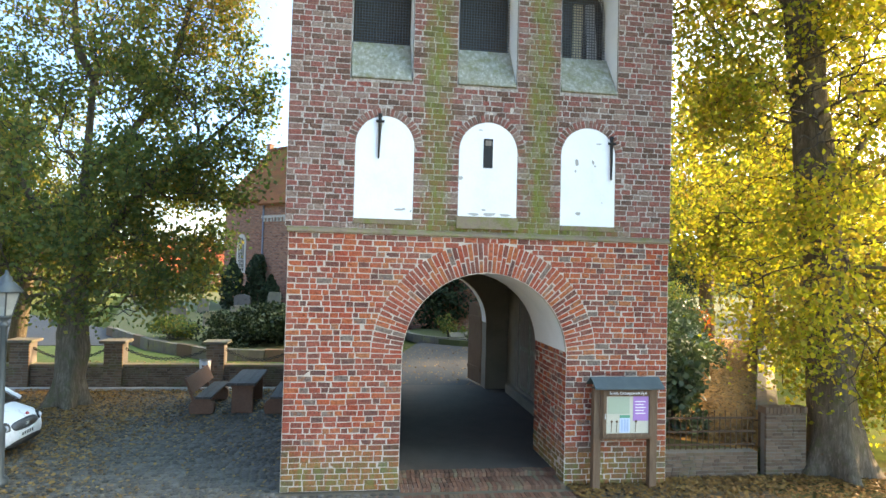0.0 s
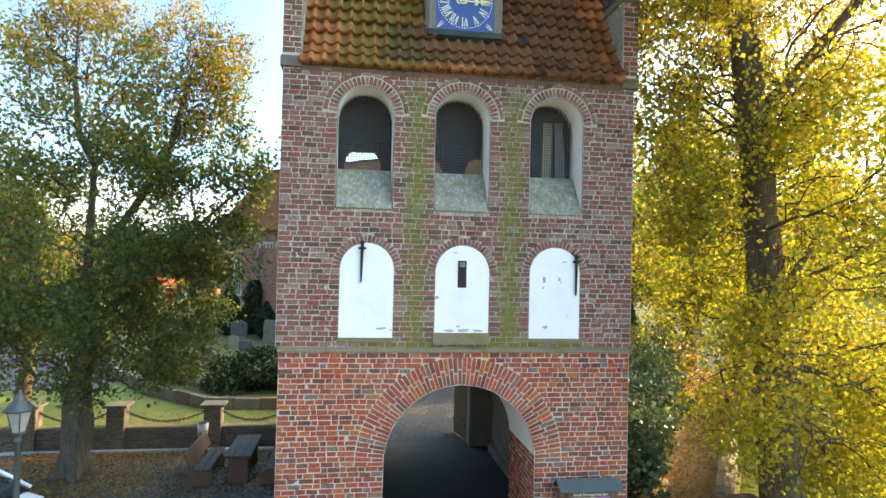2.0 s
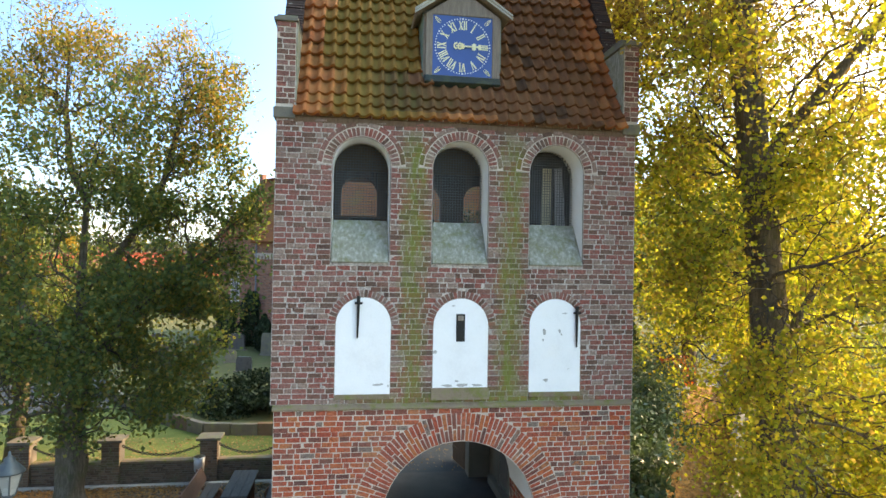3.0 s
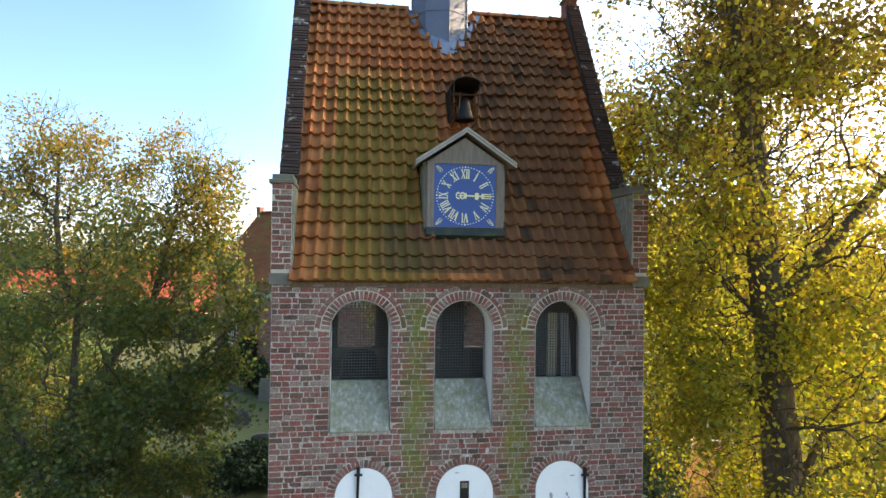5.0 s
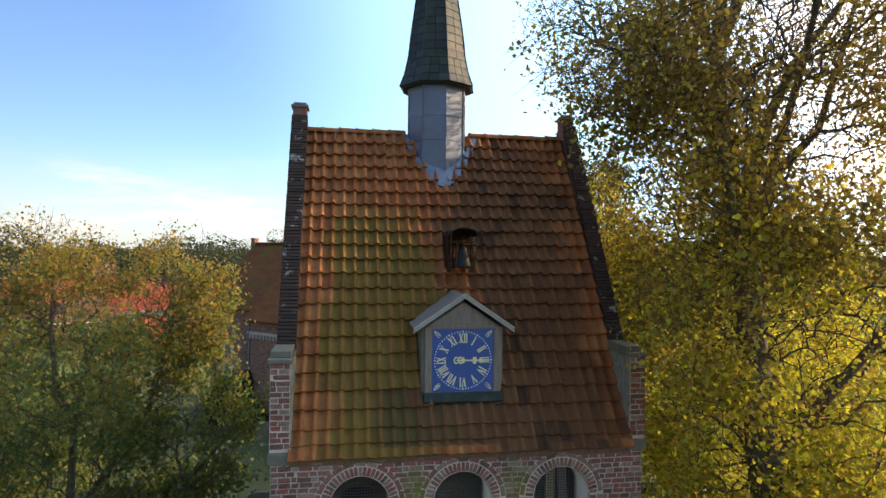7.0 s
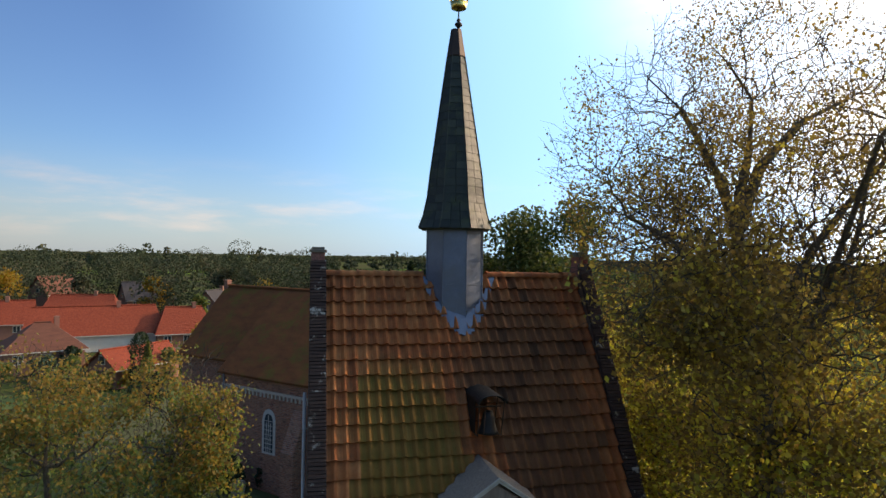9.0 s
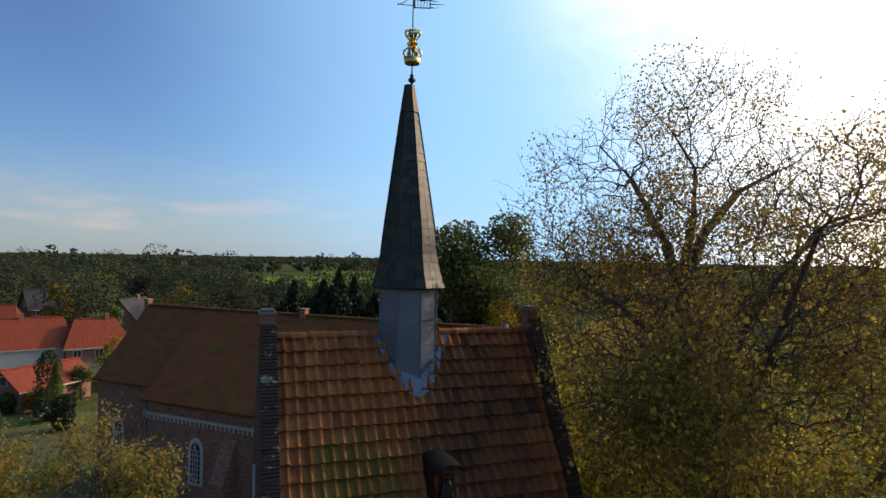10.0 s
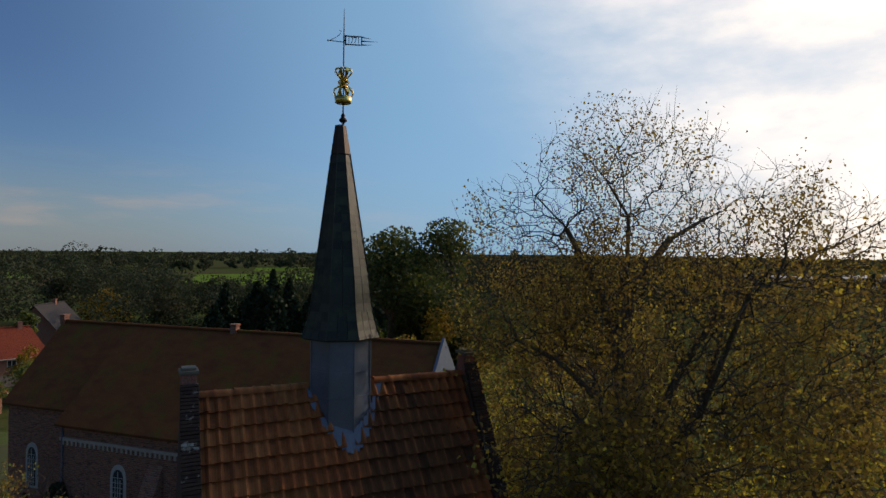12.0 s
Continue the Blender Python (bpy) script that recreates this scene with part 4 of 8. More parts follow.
def numeral(text, angle):
    """A Roman numeral of strokes, upright at the top of the dial and turned with it."""
    s, w, h = Shape(), {"I": 0.038, "V": 0.095, "X": 0.095}, 0.165
    total = sum(w[c] for c in text)
    m = Matrix.Translation((CX, CY - 0.026, CZ)) @ Matrix.Rotation(angle, 4, "Y") @ Matrix.Translation((0, 0, 0.41))
    x = -total / 2

    def stroke(xa, xb, t):
        s.rings([[m @ Vector((xx, yy, zz)) for xx, yy in ((q - t / 2, 0), (q + t / 2, 0), (q + t / 2, 0.012), (q - t / 2, 0.012))] for q, zz in ((xa, -h / 2), (xb, h / 2))])

    def serif(xc, wd, zz):
        s.box(xc - wd / 2, xc + wd / 2, 0, 0.012, zz - 0.006, zz + 0.006, m)
    for c in text:
        mid = x + w[c] / 2
        if c == "I":
            stroke(mid, mid, 0.022)
            serif(mid, 0.032, -h / 2)
            serif(mid, 0.032, h / 2)
        elif c == "V":
            stroke(mid, mid - 0.03, 0.027)
            stroke(mid, mid + 0.03, 0.016)
            serif(mid - 0.028, 0.035, h / 2)
            serif(mid + 0.028, 0.03, h / 2)
        else:
            stroke(mid + 0.028, mid - 0.03, 0.027)
            stroke(mid - 0.028, mid + 0.03, 0.016)
            for q in (-0.028, 0.028):
                serif(mid + q, 0.032, -h / 2)
                serif(mid + q, 0.032, h / 2)
        x += w[c]
    return s


for i, text in enumerate(["XII", "I", "II", "III", "IV", "V", "VI", "VII", "VIII", "IX", "X", "XI"]):
    part("numeral", numeral(text, i * math.pi / 6), CLOCK_GOLD, face, "golden Roman numeral")
s = Shape()
for i in range(60):
    a = i * math.pi / 30
    r = 0.017 if i % 5 == 0 else 0.012
    x, z = CX + 0.535 * math.sin(a), CZ + 0.535 * math.cos(a)
    s.rings([[(x + r * math.cos(2 * math.pi * j / 8), y, z + r * math.sin(2 * math.pi * j / 8)) for j in range(8)] for y in (CY - 0.03, CY - 0.018)])
part("minute_dots", s, WHITE_PLASTER, face, "ring of white minute dots")
for sx in (-1, 1):
    for sz in (-1, 1):
        s = Shape()
        for a0, ln in ((0.2, 0.17), (0.78, 0.13), (1.37, 0.17)):
            pts = [(CX + sx * (0.55 - t * ln * math.cos(a0 + 0.5 * t * (1 if a0 < 0.7 else -1 if a0 > 1 else 0))), CY - 0.026, CZ + sz * (0.55 - t * ln * math.sin(a0 + 0.5 * t * (1 if a0 < 0.7 else -1 if a0 > 1 else 0)))) for t in [0, 0.25, 0.5, 0.75, 1]]
            s.tube(pts, [0.004, 0.0075, 0.006, 0.0085, 0.003], 5)
        part("corner_scroll", s, CLOCK_GOLD, face, "pale gold corner scroll")


def hand_shape(length, back, wide):
    s = Shape()
    s.extrude([(-back, -0.012), (length * 0.55, -0.014), (length, -0.004), (length, 0.004), (length * 0.55, 0.014), (-back, 0.012)], "y", 0, 0.012)
    for x, r in ((0.0, wide * 0.6), (length * 0.62, wide * 0.75)):
        for z in (-1, 1):
            s.rings([[(x + r * math.cos(2 * math.pi * j / 10), y, z * r * 0.9 + r * 0.75 * math.sin(2 * math.pi * j / 10)) for j in range(10)] for y in (0.0, 0.012)])
    s.rings([[(-back + 0.07 * math.cos(a) * 0.75, y, 0.07 * math.sin(a)) for a in [math.pi * 0.3 + math.pi * 1.4 * j / 9 for j in range(10)]] + [(-back + 0.04 * math.cos(a) * 0.75, y, 0.04 * math.sin(a)) for a in [math.pi * 1.7 - math.pi * 1.4 * j / 9 for j in range(10)]] for y in (0, 0.012)])
    return s


for name, length, back, wide, tilt, y in (("minute_hand", 0.53, 0.13, 0.04, 0.5, -0.055), ("hour_hand", 0.36, 0.05, 0.055, 1.0, -0.042)):
    hnd = part(name, hand_shape(length, back, wide), CLOCK_GOLD, None, "gilded clock hand")
    hnd.matrix_basis = Matrix.Translation((CX, CY + y, CZ)) @ Matrix.Rotation(radians(tilt), 4, "Y")
    hang(hnd, face)

# ---------------- hooded bell on the roof slope ----------------
BX, BY, BZ = 0.40, 1.72, 12.85
bell_cote = part("bell_hood", Shape().rings([[(BX + 0.31 * math.cos(math.pi * j / 12) * k, y, BZ + 0.62 + 0.17 * math.sin(math.pi * j / 12) * k) for j in range(13)] for y, k in ((BY - 0.32, 1.0), (BY + 1.0, 1.0), (BY + 1.0, 0.92), (BY - 0.32, 0.92), (BY - 0.32, 1.0))], False), IRON, tower, "small curved metal hood over the striking bell")
part("bell", Shape().lathe([(0.02, BZ + 0.42), (0.09, BZ + 0.4), (0.13, BZ + 0.28), (0.15, BZ + 0.14), (0.19, BZ + 0.02), (0.225, BZ - 0.04), (0.2, BZ - 0.04), (0.12, BZ + 0.2)], BX, BY, 20), IRON, bell_cote, "dark bronze bell", True)
s = Shape()
for sx in (-1, 1):
    s.tube([(BX + sx * 0.27, BY - 0.25, BZ + 0.66), (BX + sx * 0.25, BY - 0.1, BZ - 0.08), (BX + sx * 0.22, BY + 0.25, BZ - 0.12)], 0.014, 6)
    s.tube([(BX + sx * 0.27, BY + 0.2, BZ + 0.66), (BX + sx * 0.25, BY + 0.35, BZ + 0.1)], 0.014, 6)
s.tube([(BX - 0.27, BY, BZ + 0.5), (BX + 0.27, BY, BZ + 0.5)], 0.02, 6).tube([(BX - 0.13, BY - 0.22, BZ + 0.5), (BX - 0.17, BY - 0.25, BZ + 0.0)], 0.012, 6)
part("bracket", s, RUST_IRON, bell_cote, "thin rusty bracket rods")
part("side_board", Shape().box(BX - 0.30, BX - 0.285, BY - 0.02, BY + 0.6, BZ - 0.05, BZ + 0.62), IRON, bell_cote)

# ---------------- lead turret and slate spire ----------------
SX, SY, TURN = 0.20, RIDGE_Y, radians(-13.5 - 90 + 22.5)


def oct_ring(r, z):
    """Octagon by its distance to the flats; the old spire leans a little to the west."""
    cx, k = SX - 0.016 * max(0.0, z - 18.4), r / math.cos(math.pi / 8)
    return [(cx + k * math.cos(TURN + math.pi / 4 * j), SY + k * math.sin(TURN + math.pi / 4 * j), z) for j in range(8)]


turret = part("turret_drum", Shape().rings([oct_ring(0.66, 14.3), oct_ring(0.66, 17.2)]), LEAD, tower, "eight-sided turret clad in blue-grey lead sheet", bevel=0.008)
s = Shape()
for z in (14.95, 15.78, 16.35, 17.0):
    s.rings([oct_ring(0.655, z - 0.012), oct_ring(0.672, z - 0.012), oct_ring(0.672, z + 0.012), oct_ring(0.655, z + 0.012)], True, False)
for j in range(8):
    a = oct_ring(0.668, 14.4)[j]
    s.tube([a, (a[0], a[1], 17.15)], 0.016, 6)
part("lead_seam", s, LEAD, turret, "rolled lead seams")
# stepped lead skirt on the roof slope: a row of overlapping sheets along a V
for i in range(-9, 10):
    t = i / 9
    x, z = SX + 0.05 + t * 0.80, 14.60 + 1.14 * abs(t) ** 1.7
    yy = (z - 9.56) / (RIDGE - 9.56) * RIDGE_Y
    m = Matrix.Translation(Vector((x, yy, z)) + OUT * (0.092 - 0.03 * abs(t) + 0.004 * (i % 2))) @ basis @ Matrix.Rotation(-t * 0.35, 4, "Z")
    part("lead_step", Shape().box(-0.062, 0.062, -0.02, 0.34 + 0.2 * (1 - abs(t)), -0.006, 0.006, m), LEAD, turret, bevel=0.003)
prof = [(0.83, 17.06), (0.865, 17.10), (0.755, 17.42), (0.67, 17.85), (0.615, 18.4), (0.205, 21.3)]
spire = part("spire", Shape().rings([oct_ring(r - 0.02, z) for r, z in prof]), SLATE, tower, "slender slate spire with mossy sides")
# slate courses on each side


def spire_r(z):
    for (r0, z0), (r1, z1) in zip(prof[1:], prof[2:]):
        if z <= z1:
            return r0 + (r1 - r0) * (z - z0) / (z1 - z0)
    return prof[-1][0]


z, row = 17.1, 0
while z < 21.25:
    h = 0.2
    for j in range(8):
        ra, rb = spire_r(z), spire_r(min(z + h * 1.15, 21.3))
        lo, hi = oct_ring(ra + 0.012, z), oct_ring(rb + 0.0, min(z + h * 1.15, 21.3))
        a0, a1, b0, b1 = Vector(lo[j]), Vector(lo[(j + 1) % 8]), Vector(hi[j]), Vector(hi[(j + 1) % 8])
        n = max(1, round((a1 - a0).length / 0.24))
        for i in range(n):
            f0, f1 = i / n + 0.008, (i + 1) / n - 0.008
            drop = Vector((0, 0, rng.gauss(0, 0.006)))
            q = [a0.lerp(a1, f0) + drop, a0.lerp(a1, f1) + drop, b0.lerp(b1, f1), b0.lerp(b1, f0)]
            inn = (Vector((SX, SY, z)) - (q[0] + q[1]) / 2).normalized() * 0.018
            s = Shape().rings([q, [p + inn for p in q]])
            part("slate", s, SLATE, spire)
    z += h
    row += 1
for j in range(8):
    part("hip_roll", Shape().tube([oct_ring(r + 0.012, z)[j] for r, z in prof[1:]], 0.012, 5), SLATE, spire)
part("cap", Shape().rings([oct_ring(0.217, 21.28), oct_ring(0.227, 21.3), oct_ring(0.125, 21.97), oct_ring(0.06, 21.99)]), COPPER_CAP, spire, "dark brown metal cap")
finial = part("finial", Shape().lathe([(0.02, 21.95), (0.03, 22.03), (0.095, 22.09), (0.095, 22.12), (0.04, 22.18), (0.055, 22.22), (0.02, 22.26), (0.016, 22.45), (0.016, 23.3), (0.014, 24.2), (0.004, 24.73)], SX, SY, 10), IRON, tower, "dark iron finial rod with knob", True)
crown = part("crown", Shape().lathe([(0.176, 22.500), (0.185, 22.508), (0.207, 22.644), (0.198, 22.644), (0.172, 22.516)], SX, SY, 24), GOLD, tower, "gilded double crown on the finial", True)
for j in range(8):
    a = j * math.pi / 4 + 0.2
    ca, sa = math.cos(a), math.sin(a)
    for rs in ([(0.194, 22.636), (0.242, 22.717), (0.229, 22.805), (0.141, 22.877), (0.053, 22.893), (0.044, 22.861)], [(0.044, 22.909), (0.106, 22.941), (0.132, 22.989), (0.088, 23.029), (0.053, 23.005)], [(0.044, 22.965), (0.062, 23.045), (0.141, 23.134), (0.207, 23.214), (0.194, 23.286), (0.123, 23.310), (0.070, 23.286)]):
        s = Shape()
        w = 0.031
        s.rings([[(SX + r * ca - sa * q, SY + r * sa + ca * q, z + dz) for q, dz in ((-w, 0), (w, 0), (w, 0.012), (-w, 0.012))] for r, z in rs])
        part("crown_strap", s, GOLD, crown)
vane = part("weather_vane", Shape().box(0.02, 0.06, -0.006, 0.006, -0.12, 0.12).box(0.06, 0.46, -0.006, 0.006, 0.085, 0.11).box(0.06, 0.46, -0.006, 0.006, -0.11, -0.085).box(0.44, 0.47, -0.006, 0.006, -0.11, 0.11), IRON, tower, "iron weather vane with cut-out year")
s = Shape()
for z0, z1, L in ((0.09, 0.06, 0.72), (0.0, 0.0, 0.88), (-0.09, -0.08, 0.72)):
    s.tube([(0.46, 0, z0), (L, 0, z1)], [0.016, 0.002], 5)
s.tube([(0, 0, -0.05), (-0.38, 0, -0.03), (-0.42, 0, -0.03)], [0.01, 0.01, 0.025], 5).tube([(-0.36, 0, -0.03), (-0.2, 0, 0.05), (-0.1, 0, 0.13), (-0.06, 0, 0.2), (-0.12, 0, 0.22)], 0.008, 5)
part("vane_tails", s, IRON, vane)
lettering("year", "1771", 0.22, IRON, Matrix.Translation((0.25, 0, 0)), vane, 0.75, "cut-out year figures")
vane.matrix_parent_inverse = parent_world(tower).inverted()
vane.matrix_basis = pose(SX, SY, 23.98, 0, 0, -16) @ Matrix.Diagonal((0.9, 1, 1, 1))

# ---------------- ground and paving ----------------
def ground_material():
    m, nt, b = nodes_of("countryside")
    p = where(nt)
    near = ramp(nt, noise_of(nt, p, 0.8, 6, 0.7), [(0.35, (0.045, 0.06, 0.02)), (0.5, (0.075, 0.09, 0.028)), (0.65, (0.11, 0.085, 0.045))])
    far = ramp(nt, noise_of(nt, p, 0.006, 3, 0.5, (1, 3, 1)), [(0.4, (0.045, 0.052, 0.025)), (0.5, (0.08, 0.105, 0.032)), (0.6, (0.085, 0.075, 0.045))])
    xyz = nt.nodes.new("ShaderNodeSeparateXYZ")
    nt.links.new(p, xyz.inputs[0])
    f = nt.nodes.new("ShaderNodeMapRange")
    for i, v in enumerate((90, 160, 0, 1), 1):
        f.inputs[i].default_value = v
    nt.links.new(xyz.outputs[1], f.inputs[0])
    nt.links.new(mix(nt, f.outputs[0], near, far), b.inputs["Base Color"])
    b.inputs["Roughness"].default_value = 0.95
    b.inputs["Specular IOR Level"].default_value = 0.0
    bump(nt, b, noise_of(nt, p, 14, 5, 0.7), 0.6, 0.03)
    return m


GROUND = ground_material()
s = Shape()
xs = [-3000, -600, -150, -60, -30, -12, 0, 12, 30, 60, 150, 600, 3000]
ys = [-300, -60, -20, 0, 20, 40, 80, 160, 320, 640, 1300, 4000]
s.v = [(x, y, -0.06) for y in ys for x in xs]
s.f = [(j * len(xs) + i, j * len(xs) + i + 1, (j + 1) * len(xs) + i + 1, (j + 1) * len(xs) + i) for j in range(len(ys) - 1) for i in range(len(xs) - 1)]
solo("ground", s, GROUND, "grass and fields reaching to a flat horizon", "ground", kind="structure")
COBBLE = surface("granite_cobble", [(0.058, 0.053, 0.046), (0.095, 0.086, 0.075), (0.145, 0.131, 0.115)], 6, 60, 0.75, relief=0.4, random_piece=0.6)
SAND = surface("sandy_joint", [(0.10, 0.085, 0.065), (0.16, 0.135, 0.10)], 2, 50, 0.95, relief=0.6)
yard = solo("pavement", Shape().box(-16, 5.2, -16, 8.5, -0.3, -0.02), SAND, "cobbled yard in front of the tower", "pavement", kind="structure")
dome = Shape()
dome.rings([[(0.5 * k * math.cos(a) * (1.08 if j % 2 else 0.98), 0.5 * k * math.sin(a), z) for j, a in enumerate([2 * math.pi * i / 7 for i in range(7)])] for k, z in ((1.0, 0.0), (0.88, 0.6), (0.5, 0.95))], True, False)
dome.f.append(tuple(range(14, 21)))
cob_mesh = dome.mesh("cobble", COBBLE, True)
poses, rng = [], random.Random(9)
y = -1.6
while y < 8.3:
    x = -11.8 + rng.uniform(0, 0.1)
    while x < 3.4:
        w = rng.uniform(0.11, 0.17)
        if not (x > -3.3 and y > -0.05) and not (-1.3 < x < 1.8 and y > -0.9) and x < (-3.2 if y > -0.1 else 3.4):
            poses.append(pose(x + w / 2, y + rng.gauss(0, 0.012), -0.03 + rng.gauss(0, 0.005), rng.gauss(0, 3), rng.gauss(0, 3), rng.uniform(-20, 20)) @ Matrix.Diagonal((w * 0.93, 0.125 * rng.uniform(0.85, 1.1), 0.034, 1)))
        x += w
    y += 0.13
lay_pieces("cobble", poses, cob_mesh, dome.v, dome.f, COBBLE, yard, lambda p: p.x > -7 and -1.2 < p.y < 1.0)
PAVER = surface("brick_paver", [(0.09, 0.05, 0.035), (0.17, 0.08, 0.055), (0.22, 0.11, 0.075), (0.15, 0.13, 0.085)], 5, 50, 0.85, relief=0.6, random_piece=0.6)
DARK_FLOOR = surface("dark_passage_floor", [(0.06, 0.05, 0.043), (0.105, 0.088, 0.076)], 2, 40, 0.8, relief=0.5)
passage = solo("floor", Shape().box(-2.2, 2.6, 0.62, 8.62, -0.2, 0.10), DARK_FLOOR, "dark paved floor of the archway", "floor", kind="structure")
steps = solo("step", Shape().box(-1.2, 1.63, -0.05, 0.62, -0.2, 0.02).box(-1.7, 1.95, -0.95, -0.05, -0.2, -0.03), MORTAR, "worn steps of red bricks on edge", "step", kind="structure")
unit_top = Matrix.Rotation(-math.pi / 2, 4, "X")
poses = []
for y, z, x0, x1, dy in ((-0.82, -0.03, -1.68, 1.93, 0.22), (-0.58, -0.03, -1.68, 1.93, 0.22), (-0.34, -0.03, -1.68, 1.93, 0.22), (0.02, 0.03, -1.2, 1.63, 0.25), (0.28, 0.03, -1.2, 1.63, 0.25), (0.52, 0.10, -1.2, 1.63, 0.24)):
    x = x0
    while x < x1 - 0.05:
        poses.append(Matrix.Translation((x + 0.037, y, z - 0.03 + rng.gauss(0, 0.004))) @ unit_top @ Matrix.Rotation(rng.gauss(0, 0.02), 4, "Y") @ Matrix.Diagonal((0.064, 0.11, dy - 0.015, 1)))
        x += 0.075
lay_pieces("paver", poses, brick_mesh("paver", PAVER), BRICK_V, BRICK_F, PAVER, steps, lambda p: True)

# ---------------- church ----------------
CU, CN = Vector((0.718, -0.696, 0)), Vector((-0.696, -0.718, 0))
CO = Vector((-9.66, 44.0, 0))
CHM = Matrix(((CU.x, CN.x, 0, CO.x), (CU.y, CN.y, 0, CO.y), (0, 0, 1, 0), (0, 0, 0, 1)))  # local x along the ridge, local y towards the viewer


def moved(shape, m):
    shape.v = [tuple(m @ Vector(p)) for p in shape.v]
    return shape


def church_brick_material():
    """Rough old brick in courses, red and buff, with pale joints and lime patches."""
    m, nt, b = nodes_of("church_brick")
    p = where(nt)
    along = nt.nodes.new("ShaderNodeVectorMath")
    along.operation = "DOT_PRODUCT"
    nt.links.new(p, along.inputs[0])
    along.inputs[1].default_value = (CU.x + CN.x * 0.6, CU.y + CN.y * 0.6, 0)
    xyz = nt.nodes.new("ShaderNodeSeparateXYZ")
    nt.links.new(p, xyz.inputs[0])
    flat = nt.nodes.new("ShaderNodeCombineXYZ")
    nt.links.new(along.outputs["Value"], flat.inputs[0])
    nt.links.new(xyz.outputs[2], flat.inputs[1])
    br = add(nt, "ShaderNodeTexBrick", Scale=1.0, Mortar_Size=0.016, Brick_Width=0.3, Row_Height=0.11, Color1=(0.22, 0.07, 0.05, 1), Color2=(0.47, 0.175, 0.105, 1), Mortar=(0.33, 0.25, 0.21, 1))
    nt.links.new(flat.outputs[0], br.inputs["Vector"])
    coarse = noise_of(nt, p, 0.9, 6, 0.7, (1, 1, 2.0))
    c = mix(nt, ramp(nt, coarse, [(0.46, (0, 0, 0)), (0.6, (0.7, 0.7, 0.7))]), br.outputs["Color"], (0.31, 0.165, 0.12))
    c = mix(nt, ramp(nt, noise_of(nt, p, 2.6, 6, 0.75, (1, 1, 3.0)), [(0.5, (0, 0, 0)), (0.64, (0.75, 0.75, 0.75))]), c, (0.10, 0.055, 0.045))
    nt.links.new(c, b.inputs["Base Color"])
    b.inputs["Roughness"].default_value = 0.9
    b.inputs["Specular IOR Level"].default_value = 0.15
    bump(nt, b, br.outputs["Fac"], -0.5, 0.02)
    return m


CH_BRICK = church_brick_material()
CH_TILE = surface("church_roof_tile", [(0.10, 0.035, 0.016), (0.17, 0.055, 0.021), (0.23, 0.075, 0.027)], 0.8, 10, 0.85, relief=0.9, stretch=(1, 1, 3), moss=(0.115, 0.09, 0.018))
church = thing("church", CO, "old brick church with long tiled roof and pointed windows", "church")
W1, W0, EV, CR_Z, END, JOIN = 5.7, 4.4, 8.15, 13.6, 30.0, 6.7
s = Shape().box(JOIN, END, -W1, W1, 0, EV)
part("nave_wall", moved(s, CHM), CH_BRICK, church, "rough red and buff brick wall")
s = Shape().extrude([(-1.05, -W0 + 1.4), (0.35, -W0), (JOIN + 0.1, -W0), (JOIN + 0.1, W0), (0.35, W0), (-1.05, W0 - 1.4)], "z", 0, EV + 0.25)
part("choir_wall", moved(s, CHM), CH_BRICK, church, "red brick choir wall")
# nave roof, choir roof with hipped end
s = Shape()
a = W1 + 0.3
s.rings([[(x, -a, EV - 0.1), (x, 0, CR_Z), (x, a, EV - 0.1), (x, a, EV - 0.25), (x, 0, CR_Z - 0.3), (x, -a, EV - 0.25)] for x in (JOIN - 0.2, END + 0.1)])
part("nave_roof", moved(s, CHM), CH_TILE, church, "long red tiled roof gone brown with moss")
b2 = W0 + 0.35
s = Shape()
R0, R1 = (0.0, 0, CR_Z - 0.02), (JOIN, 0, CR_Z - 0.02)
e = EV + 0.4
h = [(JOIN, b2, e), (0.2, b2, e), (-1.4, b2 - 1.6, e), (-1.4, -b2 + 1.6, e), (0.2, -b2, e), (JOIN, -b2, e)]
s.face(R0, R1, h[0], h[1]).face(R0, h[1], h[2]).face(R0, h[2], h[3]).face(R0, h[3], h[4]).face(R0, h[4], h[5], R1)
lower = [(x, y, z - 0.15) for x, y, z in h]
for i in range(5):
    s.face(h[i], h[i + 1], lower[i + 1], lower[i])
part("choir_roof", moved(s, CHM), CH_TILE, church, "hipped end of the tiled roof")
s = Shape()
for i in range(75):
    x = i * 0.4
    s.rings([[(x + dx, r * math.cos(math.pi * j / 6), CR_Z + r * math.sin(math.pi * j / 6) - 0.03) for j in range(7)] for dx, r in ((0, 0.15), (0.4, 0.13))], False)
part("ridge_tiles", moved(s, CHM), CH_TILE, church)
for x in (0.05, 15.3):
    s = Shape().box(x - 0.22, x + 0.22, -0.22, 0.22, CR_Z - 0.3, CR_Z + 0.45).box(x - 0.27, x + 0.27, -0.27, 0.27, CR_Z + 0.38, CR_Z + 0.47)
    part("chimney", moved(s, CHM), CH_BRICK, church, "short brick chimney", bevel=0.02)
